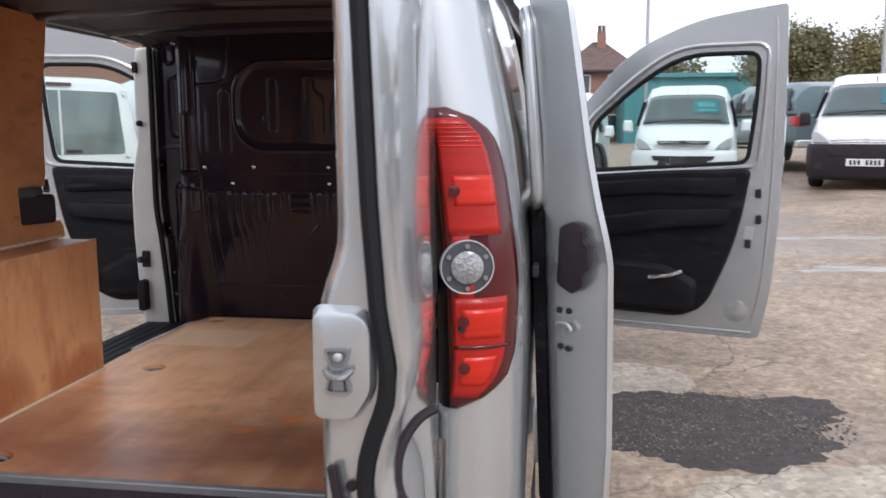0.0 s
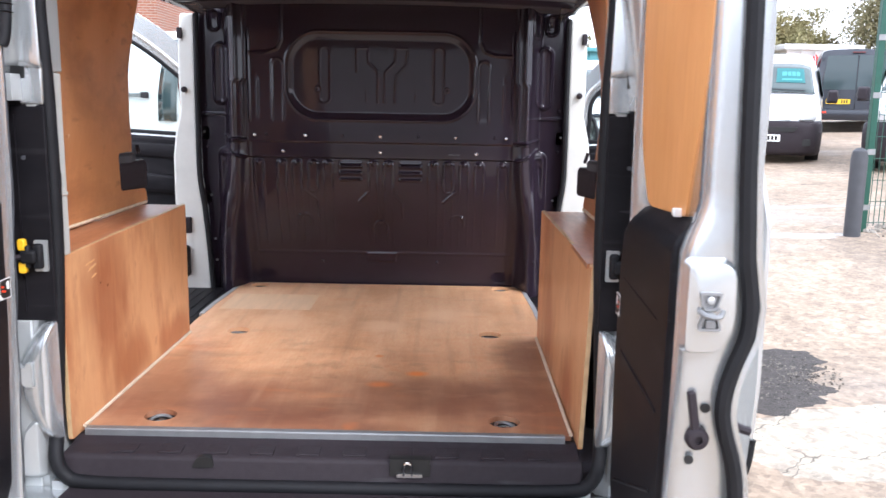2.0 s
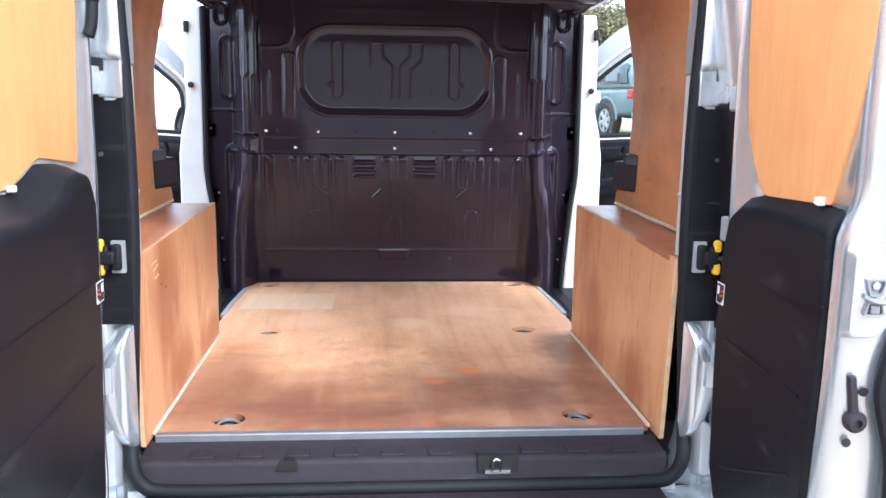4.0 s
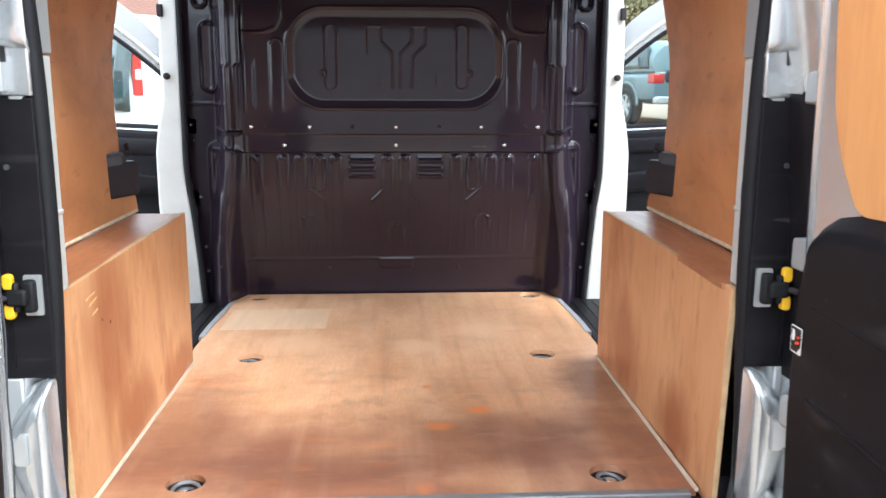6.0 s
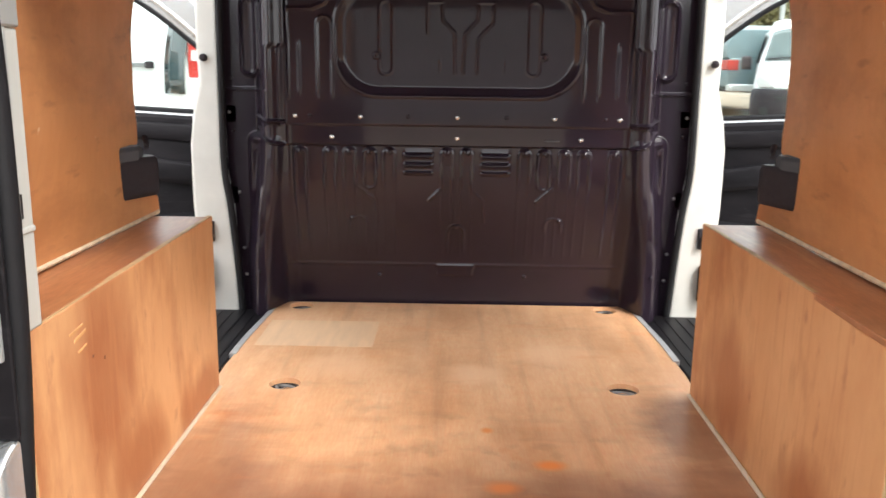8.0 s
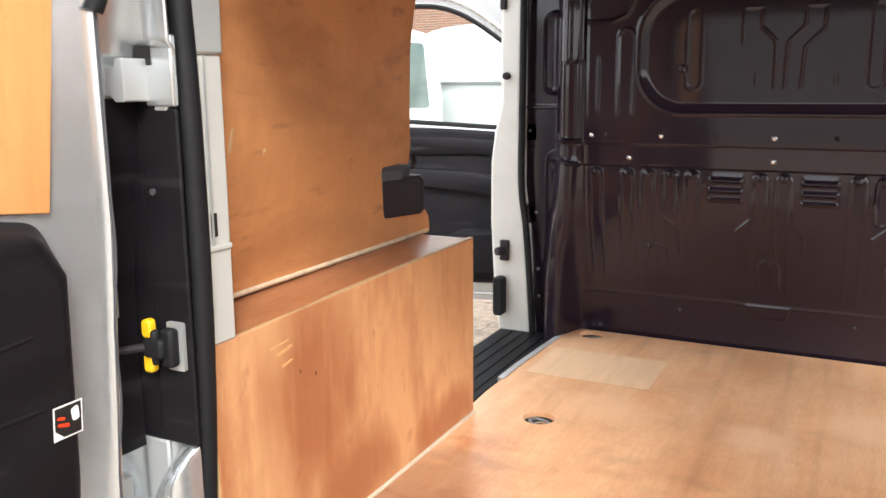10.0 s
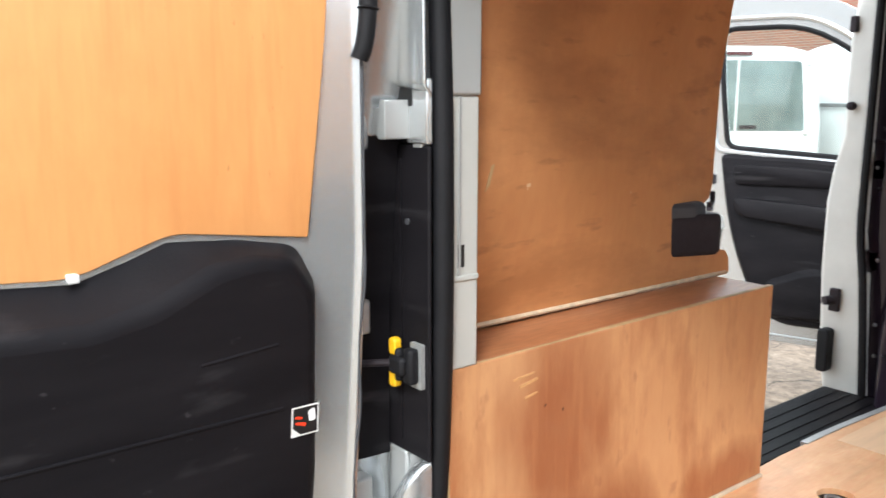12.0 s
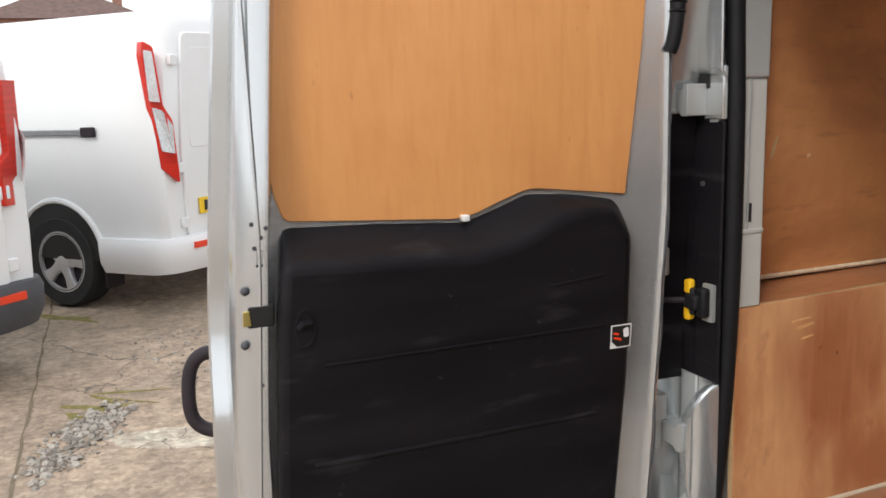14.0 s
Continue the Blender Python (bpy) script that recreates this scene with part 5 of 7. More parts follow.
for ring_ in (cup_ring, foot_ring):
    cxr, czr = 0.686, sum(z for x, z in ring_) / len(ring_)
    part("latch_plate", loft([[end(x, z, 0.014) for x, z in ring_], [end(x, z, 0.023) for x, z in ring_], [end(cxr + (x - cxr) * 0.78, czr + (z - czr) * 0.72, 0.023) for x, z in ring_], [end(cxr + (x - cxr) * 0.70, czr + (z - czr) * 0.62, 0.017) for x, z in ring_]]), ALU, bp, "zinc latch plate")
part("latch_hook", tube(smooth_path([end(0.670, 1.073, 0.020), end(0.678, 1.069, 0.032), end(0.694, 1.068, 0.036), end(0.704, 1.074, 0.024)], 5), 0.0042, 8), ALU, bp, smooth=True)
part("latch_screw", lathe([(0.006, 0.0), (0.006, 0.004), (0.003, 0.006)], end(0.686, 1.090, 0.017), (0, -1, 0), 12), SILVER_DULL, bp, smooth=True)
part("latch_bolt", bx(0.679, 0.694, -0.762, -0.752, 1.047, 1.060), ALU, bp, bevel=0.002)
lever = part("edge_lever", prism(rounded([(0.664, 0.942), (0.677, 0.944), (0.689, 0.872), (0.676, 0.868)], 0.005), end, -0.002, 0.010), BLACK_PLASTIC, narrow, "black plastic emergency lever", bevel=0.003)
part("lever_boss", lathe([(0.018, -0.002), (0.018, 0.009), (0.014, 0.014), (0.007, 0.015), (0.007, 0.009)], end(0.684, 0.866, 0.0), (0, -1, 0), 20), BLACK_PLASTIC, lever, smooth=True)
for x, z, r in ((0.695, 0.914, 0.0075), (0.675, 0.829, 0.0075), (0.656, 1.094, 0.006)):
    bm = bmesh.new()
    disc(bm, end(x, z, -0.001), (0, -1, 0), r, 0.003, 14)
    part("edge_hole", bm, INK_AND_SHADE, narrow)
seal_path = smooth_path([(lerp_table(OUT_N, z) + 0.680 - 0.022, -0.752, z) for z in span(0.40, 1.74, 34)], 2)
part("door_seal", tube(seal_path, 0.0125, 8), RUBBER, narrow, "black rubber strip along the door edge", smooth=True)

# black edging round the scooped lower part of the outer skin
part("scoop_edging", tube(smooth_path([(0.790, -0.640, 0.990), (0.770, -0.655, 0.980), (0.752, -0.670, 0.955), (0.744, -0.680, 0.925), (0.746, -0.685, 0.892), (0.760, -0.690, 0.868), (0.785, -0.690, 0.858)], 5), 0.0075, 8), BLACK_PLASTIC, narrow, "black plastic edging of the handle scoop", smooth=True)

# ---------- tail lamps ----------
LAMP_K = [(0.85, 2.3, 2.52), (0.858, 2.27, 3.12), (0.875, 2.25, 3.67), (0.905, 2.24, 4.33), (0.95, 2.23, 4.7), (1.05, 2.21, 4.93), (1.2, 2.19, 4.93), (1.28, 2.17, 4.83), (1.33, 2.17, 4.64), (1.365, 2.17, 4.36), (1.388, 2.18, 3.84), (1.402, 2.21, 3.44), (1.41, 2.25, 2.82)]


def lamp_patch(s, u0, u1, z0, z1, out, n=10, nz=14, shape=None):
    def f(u, z):
        lo = lerp_table([(a, b) for a, b, c in LAMP_K], z)
        hi = lerp_table([(a, c) for a, b, c in LAMP_K], z)
        uu = u0 + (u1 - u0) * u
        bulge = out * (1 - 0.25 * (2 * uu - 1) ** 2)
        return corner_point(s, lo + (hi - lo) * uu, z, bulge)
    return grid_surface(f, span(0, 1, n), span(z0, z1, nz))


for s in (-1, 1):
    lamp = part("tail_lamp", lamp_patch(s, 0, 1, 0.850, 1.410, 0.012, 14, 30), DARK_RED, van, "large red and clear tail lamp", smooth=True, solid=0.008)
    part("red_lens", lamp_patch(s, 0.09, 0.72, 1.178, 1.392, 0.020, 12, 14), RED_LENS, lamp, smooth=True, solid=0.006)
    part("red_lens", lamp_patch(s, 0.09, 0.74, 0.872, 1.062, 0.020, 12, 14), RED_LENS, lamp, smooth=True, solid=0.006)
    part("red_lens", lamp_patch(s, 0.13, 0.36, 1.055, 1.185, 0.018, 6, 8), RED_LENS, lamp, smooth=True, solid=0.006)
    part("inner_cell", lamp_patch(s, 0.22, 0.70, 1.232, 1.288, 0.0222, 8, 6), ORANGE_LENS, lamp, "brighter orange-red cell", smooth=True, solid=0.003)
    part("inner_cell", lamp_patch(s, 0.20, 0.68, 0.985, 1.040, 0.0222, 8, 6), ORANGE_LENS, lamp, "brighter orange-red cell", smooth=True, solid=0.003)
    part("inner_cell", lamp_patch(s, 0.20, 0.64, 0.895, 0.950, 0.0222, 8, 6), ORANGE_LENS, lamp, "brighter orange-red cell", smooth=True, solid=0.003)
    part("lens_rib", lamp_patch(s, 0.10, 0.80, 0.966, 0.972, 0.0245, 8, 2), DARK_RED, lamp, smooth=True, solid=0.003)
    for i in range(6):
        part("lens_rib", lamp_patch(s, 0.10, 0.70, 1.340 + i * 0.008, 1.343 + i * 0.008, 0.0235, 8, 1), ORANGE_LENS, lamp, smooth=True, solid=0.002)
    c0 = Vector(corner_point(s, 3.0, 1.120, 0.012))
    ax = Vector((s * 0.28, -1, 0)).normalized()
    part("lamp_ring", lathe([(0.051, 0.0), (0.051, 0.010), (0.0495, 0.012), (0.0475, 0.010), (0.0475, 0.0)], c0, ax, 32), CLEAR_LENS, lamp, smooth=True)
    part("lamp_bezel", lathe([(0.0485, 0.0), (0.0485, 0.008), (0.03, 0.010), (0.0, 0.010)], c0, ax, 28), GREY_BUMPER, lamp, smooth=True)
    part("reversing_lens", lathe([(0.031, 0.008), (0.030, 0.015), (0.022, 0.019), (0.0, 0.021)], c0, ax, 28), REV_LENS, lamp, "ribbed clear reversing lens", smooth=True)
    sd = ax.cross(Vector((0, 0, 1)))
    for i in range(6):
        q = math.pi / 6 + i * math.pi / 3
        part("lamp_stud", lathe([(0.0045, 0.010), (0.0045, 0.014), (0.002, 0.014)], c0 + sd * 0.0395 * math.cos(q) + Vector((0, 0, 0.0395 * math.sin(q))), ax, 10), ALU, lamp, smooth=True)
    for z in (1.260, 1.018, 0.930):
        c1 = Vector(corner_point(s, 2.80, z, 0.024))
        part("bulb_socket", lathe([(0.011, 0.0), (0.011, 0.004), (0.004, 0.005)], c1, ax, 14), DARK_RED, lamp, smooth=True)
    # hinge blocks in the gap beside the lamp
    for z in (1.375, 1.09, 0.80):
        part("hinge_leaf", bx(s * 0.690, s * 0.722, -0.215, -0.150, z - 0.03, z + 0.025), SILVER_DULL, van, bevel=0.005)

# ---------- open side doors, slid back along the body ----------


SLIDE_IN = [(0.42, 0.940), (0.69, 0.932), (0.98, 0.920), (1.345, 0.906), (1.62, 0.880), (1.70, 0.87)]
SLIDE_OUT = [(0.42, 1.03), (0.50, 1.058), (0.70, 1.066), (1.00, 1.062), (1.10, 1.060), (1.17, 1.045), (1.20, 1.037), (1.31, 1.015), (1.62, 0.970), (1.70, 0.945)]
for s in (-1, 1):
    rows = []
    for z in span(0.42, 1.70, 44):
        a, b = lerp_table(SLIDE_IN, z), lerp_table(SLIDE_OUT, z)
        e = 0.02 * smooth01((0.48 - z) / 0.06) + 0.03 * smooth01((z - 1.62) / 0.08)
        rows.append([(s * x, y, z) for x, y in ((a, 0.085 + e), (a + 0.010, 0.068 + e), (b - 0.024, 0.010 + e), (b - 0.012, -0.004 + e), (b, 0.002 + e), (b + 0.006, 0.20), (b + 0.006, 0.60), (b, 0.80 - e), (a + 0.01, 0.80 - e), (a, 0.78 - e))])
    sd_ob = part("sliding_door", loft(rows), SILVER, van, "silver sliding side door pushed fully back", smooth=True)
    cup = rounded([(0.944, 1.045), (0.975, 1.025), (1.000, 1.045), (1.000, 1.075), (1.012, 1.085), (1.012, 1.135), (1.000, 1.145), (1.000, 1.172), (0.975, 1.180), (0.948, 1.165)], 0.008)
    edge_y = lambda x: 0.068 - 0.53 * (x - 0.93)
    part("roller_cup", loft([[(s * x, edge_y(x) + 0.006, z) for x, z in cup], [(s * x, edge_y(x) - 0.018, z) for x, z in cup], [(s * (0.978 + (x - 0.978) * 0.8), edge_y(x) - 0.024, 1.105 + (z - 1.105) * 0.85) for x, z in cup]]), BLACK_PLASTIC, sd_ob, "black plastic catch housing", bevel=0.004)
    for x, z, r in ((0.952, 0.985, 0.007), (0.972, 0.985, 0.007), (0.955, 0.905, 0.007), (0.972, 0.902, 0.007)):
        bm = bmesh.new()
        disc(bm, (s * x, edge_y(x) + 0.002, z), (-0.53 * s, -1, 0), r, 0.004, 12)
        part("edge_hole", bm, INK_AND_SHADE, sd_ob)
    part("edge_catch", tube(smooth_path([(s * 0.945, edge_y(0.945) - 0.002, 0.955), (s * 0.965, edge_y(0.965) - 0.010, 0.958), (s * 0.975, edge_y(0.975) - 0.010, 0.945), (s * 0.965, edge_y(0.965) - 0.003, 0.938)], 4), 0.004, 8), SILVER_DULL, sd_ob, smooth=True)
    inner = lambda y, z, w: (s * (lerp_table(SLIDE_IN, z) - w), y, z)
    part("inner_panel", loft([[inner(y, z, 0.0) for y, z in rounded([(0.10, 1.225), (0.70, 1.225), (0.70, 1.60), (0.10, 1.60)], 0.05)], [inner(y, z, 0.006) for y, z in rounded([(0.10, 1.225), (0.70, 1.225), (0.70, 1.60), (0.10, 1.60)], 0.05)]]), PLY_WALL, sd_ob, "plywood inner panel in a silver frame")
    part("door_card", loft([[inner(y, z, 0.0) for y, z in rounded([(0.06, 0.50), (0.74, 0.50), (0.74, 1.205), (0.06, 1.205)], 0.05)], [inner(y, z, 0.025) for y, z in rounded([(0.08, 0.53), (0.72, 0.53), (0.72, 1.18), (0.08, 1.18)], 0.05)]]), CARD_PLASTIC, sd_ob, "black plastic door card", smooth=True)
    rim = [inner(y, z, 0.010) for y, z in rounded([(0.086, 1.205), (0.716, 1.205), (0.716, 1.622), (0.086, 1.622)], 0.05, 5)]
    part("panel_rim", tube(rim, 0.015, 10, closed=True), SILVER, sd_ob, smooth=True)
    foot = smooth_path([(s * 0.936, 0.082, 0.640), (s * 0.942, 0.080, 0.520), (s * 0.960, 0.066, 0.445), (s * 0.990, 0.040, 0.418), (s * 1.022, 0.012, 0.425), (s * 1.048, 0.000, 0.480), (s * 1.058, -0.001, 0.560)], 5)
    part("edge_seal", tube(foot, 0.008, 8), RUBBER, sd_ob, "black rubber seal along the foot of the door edge", smooth=True)
    # arm that carries it on the rail
    part("roller_arm", tube([(s * 0.895, 0.10, 1.085), (s * 0.93, 0.075, 1.09), (s * 0.955, 0.055, 1.10)], 0.008, 8), CHROME, sd_ob, smooth=True)
    part("side_rail", bx(s * 0.892, s * 0.906, 0.02, 0.86, 1.060, 1.085), BLACK_PLASTIC, van, bevel=0.004)

# ---------- front doors, swung open ----------


def front_door(s):
    hinge = Vector((s * 0.88 - (0.06 if s < 0 else 0), 2.95, 0))
    d = Vector((s * 1.05, -0.32, 0)).normalized()
    nrm = Vector((-s * 0.32, -1.05, 0)).normalized()      # towards the load door

    def put(u, z, w):
        lean = 0.06 * max(0, z - 1.15) ** 1.2
        p = hinge + d * u + nrm * (w + lean)
        return (p.x, p.y, z)
    outer = rounded([(0.03, 0.40), (0.10, 0.312), (1.06, 0.312), (1.098, 0.325), (1.143, 0.553), (1.166, 0.897), (1.176, 1.20), (1.176, 1.45), (1.174, 1.72), (1.166, 1.966), (0.98, 1.945), (0.755, 1.912), (0.506, 1.812), (0.362, 1.716), (0.184, 1.522), (0.06, 1.36), (0.03, 1.10)], [0.05, 0.03, 0.02, 0.02, 0.1, 0.2, 0.1, 0.1, 0.1, 0.02, 0.1, 0.15, 0.15, 0.15, 0.15, 0.06, 0.1], 4)
    hole = rounded([(0.21, 1.155), (1.01, 1.205), (1.045, 1.52), (1.05, 1.745), (0.68, 1.745), (0.46, 1.61), (0.22, 1.40)], [0.03, 0.05, 0.2, 0.06, 0.25, 0.2, 0.06], 4)
    # door sheet with a window hole, both faces and both rims
    bm = bmesh.new()
    def ring_edges(outl, w):
        vs = [bm.verts.new(put(u, z, w)) for u, z in outl]
        return vs, [bm.edges.new((vs[i], vs[(i + 1) % len(vs)])) for i in range(len(vs))]
    faces_rings = []
    for w in (0.0, -0.07):
        va, ea = ring_edges(outer, w)
        vb, eb = ring_edges(hole, w)
        bmesh.ops.triangle_fill(bm, edges=ea + eb, use_beauty=True)
        faces_rings.append((va, vb))
    (a0, b0), (a1, b1) = faces_rings
    for p, q in ((a0, a1), (b0, b1)):
        for i in range(len(p)):
            j = (i + 1) % len(p)
            bm.faces.new((p[i], p[j], q[j], q[i]))
    door = part("front_door", bm, SILVER, van, "silver front door standing wide open with a black inner card", bevel=0.010, segs=3)
    # raised seam that follows the rear edge, and the dark line of the bottom hem
    seam = [(1.060, 0.40), (1.098, 0.58), (1.118, 0.90), (1.128, 1.20), (1.128, 1.45), (1.126, 1.72), (1.118, 1.905)]
    part("edge_seam", tube(smooth_path([put(u, z, 0.001) for u, z in seam], 5), 0.006, 8), SILVER, door, smooth=True)
    part("hem_line", tube([put(u, 0.345, 0.001) for u in span(0.12, 1.06, 6)], 0.004, 6), SILVER_DULL, door, smooth=True)
    # pressed frame round the window
    fr = [put(u, z, 0.004) for u, z in rounded([(0.185, 1.13), (1.06, 1.19), (1.085, 1.52), (1.092, 1.785), (0.66, 1.785), (0.44, 1.645), (0.19, 1.42)], [0.03, 0.05, 0.2, 0.07, 0.25, 0.2, 0.06], 5)]
    part("frame_bead", tube(fr, 0.012, 8, closed=True), SILVER, door, smooth=True)
    part("window_seal", tube([put(u, z, -0.010) for u, z in hole], 0.014, 8, closed=True), RUBBER, door, "black rubber window seal", smooth=True)
    pane = part("window_pane", prism(hole, put, -0.030, -0.034), GLASS, door, "pale green tinted glass")
    pane.visible_shadow = False
    # inner card: dark waist roll, arm-rest swell, pocket
    card_o = rounded([(0.10, 0.408), (0.72, 0.402), (0.835, 0.470), (0.945, 0.742), (0.990, 0.917), (1.030, 1.175), (0.60, 1.165), (0.12, 1.125)], [0.05, 0.08, 0.08, 0.2, 0.2, 0.03, 0.2, 0.03], 5)
    cx, cz = 0.55, 0.80
    bm = loft([[put(u, z, 0.0) for u, z in card_o], [put(u, z, 0.020) for u, z in card_o], [put(cx + (u - cx) * 0.97, cz + (z - cz) * 0.96, 0.034) for u, z in card_o]])
    part("door_card", bm, CARD_PLASTIC, door, "black moulded inner card", bevel=0.008, segs=3)
    roll = rounded([(0.16, 1.01), (0.55, 1.045), (0.955, 1.04), (0.965, 1.135), (0.60, 1.125), (0.15, 1.09)], 0.03, 4)
    part("upper_trim", loft([[put(u, z, 0.030) for u, z in roll], [put(u, z, 0.046) for u, z in roll], [put(0.55 + (u - 0.55) * 0.95, 1.08 + (z - 1.08) * 0.7, 0.052) for u, z in roll]]), CARD_PLASTIC, door, bevel=0.006)
    arm = rounded([(0.20, 0.80), (0.60, 0.86), (0.93, 0.90), (0.955, 0.98), (0.55, 0.96), (0.22, 0.90)], 0.03, 4)
    part("arm_rest", loft([[put(u, z, 0.030) for u, z in arm], [put(u, z, 0.062) for u, z in arm], [put(0.55 + (u - 0.55) * 0.94, 0.90 + (z - 0.90) * 0.7, 0.072) for u, z in arm]]), CARD_PLASTIC, door, bevel=0.008)
    part("door_pocket", loft([[put(u, z, 0.030) for u, z in rounded([(0.16, 0.44), (0.78, 0.43), (0.80, 0.60), (0.62, 0.68), (0.18, 0.70)], 0.04, 4)], [put(u, z, 0.062) for u, z in rounded([(0.19, 0.46), (0.76, 0.45), (0.77, 0.58), (0.60, 0.655), (0.20, 0.675)], 0.04, 4)]]), CARD_PLASTIC, door, bevel=0.006)
    if s > 0:
        part("inner_handle", tube(smooth_path([put(0.55, 0.605, 0.066), put(0.60, 0.615, 0.078), put(0.66, 0.625, 0.076), put(0.72, 0.65, 0.066)], 5), 0.012, 8, squash=0.6), CHROME, door, "bright inner door pull", smooth=True)
    for u, z in ((1.068, 1.055), (1.075, 0.925), (1.03, 0.80)):
        part("rubber_stop", prism(rounded([(u - 0.016, z - 0.022), (u + 0.012, z - 0.022), (u + 0.012, z + 0.022), (u - 0.016, z + 0.022)], 0.006, 3), put, 0.0, 0.016), BLACK_PLASTIC, door, bevel=0.003)
    part("door_lock", prism(rounded([(1.00, 0.82), (1.045, 0.82), (1.055, 0.885), (1.01, 0.885)], 0.008, 3), put, -0.002, 0.006), SILVER_DULL, door, bevel=0.003)
    part("round_plug", lathe([(0.055, 0.0), (0.055, 0.003), (0.05, 0.004), (0.0, 0.004)], Vector(put(0.985, 0.45, 0.0)), nrm, 24), SILVER, door, smooth=True)
    # door mirror on the far side
    mir = rounded([(-0.02, 1.06), (0.15, 1.06), (0.16, 1.20), (0.13, 1.30), (0.0, 1.31), (-0.02, 1.22)], 0.03, 4)
    part("mirror_housing", loft([[put(u + 0.10, z, -0.10) for u, z in mir], [put(u + 0.10, z, -0.17) for u, z in mir], [put(0.17 + (u - 0.07) * 0.75, 1.19 + (z - 1.19) * 0.75, -0.22) for u, z in mir]]), BLACK_PLASTIC, door, bevel=0.01)
    part("mirror_glass", prism([(0.17 + (u - 0.07) * 0.85, 1.19 + (z - 1.19) * 0.85) for u, z in mir], put, -0.099, -0.097), CHROME, door)


for s in (-1, 1):
    front_door(s)

# ---------- what lines the load space ----------
floor_panel = thing("plywood_floor_panel", "worn brown plywood load floor with scuffs and orange stains", "floor panel")
fo = [(-0.607, 0.004), (0.607, 0.004), (0.607, 0.868), (0.634, 0.885), (0.640, 1.02), (0.632, 1.706), (-0.632, 1.706), (-0.640, 1.02), (-0.634, 0.885), (-0.607, 0.868)]
RINGS = [(-0.446, 0.088), (0.446, 0.088), (-0.446, 0.908), (0.446, 0.908), (-0.535, 1.655), (0.525, 1.655)]
bm = bmesh.new()
levels = []
for z in (0.56, 0.546):
    vo = [bm.verts.new((x, y, z)) for x, y in fo]
    es = [bm.edges.new((vo[i], vo[(i + 1) % len(vo)])) for i in range(len(vo))]
    holes = []
    for cx, cy in RINGS:
        vh = [bm.verts.new((cx + 0.041 * math.cos(q), cy + 0.041 * math.sin(q), z)) for q in (2 * math.pi * j / 24 for j in range(24))]
        es += [bm.edges.new((vh[i], vh[(i + 1) % 24])) for i in range(24)]
        holes.append(vh)
    bmesh.ops.triangle_fill(bm, edges=es, use_beauty=True)
    levels.append((vo, holes))
for a, b in [(levels[0][0], levels[1][0])] + list(zip(levels[0][1], levels[1][1])):
    for i in range(len(a)):
        j = (i + 1) % len(a)
        bm.faces.new((a[i], a[j], b[j], b[i]))
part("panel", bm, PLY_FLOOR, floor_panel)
edge = [(0.006, 0.5625), (-0.013, 0.5625), (-0.0155, 0.560), (-0.0155, 0.542), (-0.012, 0.542), (-0.012, 0.5595), (0.006, 0.5605)]
part("edge_trim", loft([[(x, y, z) for y, z in edge] for x in span(-0.600, 0.590, 12)]), ALU, floor_panel, "grey aluminium edge strip")
for s in (-1, 1):
    part("side_trim", loft([[(s * (0.652 - 0.02 * smooth01((y - 1.2) / 0.5)), y, 0.548), (s * (0.652 - 0.02 * smooth01((y - 1.2) / 0.5)), y, 0.563), (s * (0.634 - 0.018 * smooth01((y - 1.2) / 0.5)), y, 0.563), (s * (0.634 - 0.018 * smooth01((y - 1.2) / 0.5)), y, 0.5605)] for y in span(1.13, 1.70, 10)]), BRIGHT_STRIP, floor_panel, "bright aluminium side strip")
part("repair_patch", bx(-0.600, -0.245, 1.215, 1.475, 0.5602, 0.5610), mat("paler_plywood_patch", (0.93, 0.62, 0.38), 0.36, vary=0.15, scale=6, stretch=(6, 1, 1)), floor_panel, "paler rectangle of plywood")

lash = thing("lashing_ring", "bright steel lashing ring sunk in the floor", "lashing ring", "lashing rings in the load floor")
part("cup", lathe([(0.040, 0.0), (0.040, 0.012), (0.036, 0.012), (0.030, 0.003), (0.0, 0.001)], (0, 0, 0.503 + 0.030), (0, 0, 1), 24), INK_AND_SHADE, lash, smooth=True)
part("loop", tube(smooth_path([(0.028 * math.cos(q), 0.026 * math.sin(q) - 0.004, 0.545 + 0.006 * math.sin(q)) for q in (2 * math.pi * j / 12 for j in range(12))], 3, closed=True), 0.0042, 8, closed=True), ALU, lash, smooth=True)
part("hub", lathe([(0.023, 0.0), (0.021, 0.008), (0.012, 0.011), (0.0, 0.011)], (0, 0, 0.534), (0, 0, 1), 18), CHROME, lash, smooth=True)
for i, (cx, cy) in enumerate(RINGS):
    m = pose(cx, cy, 0, 0, 0, 20 + i * 50)
    if i == 0:
        lash.matrix_world = m
    else:
        copy_thing(lash, m)

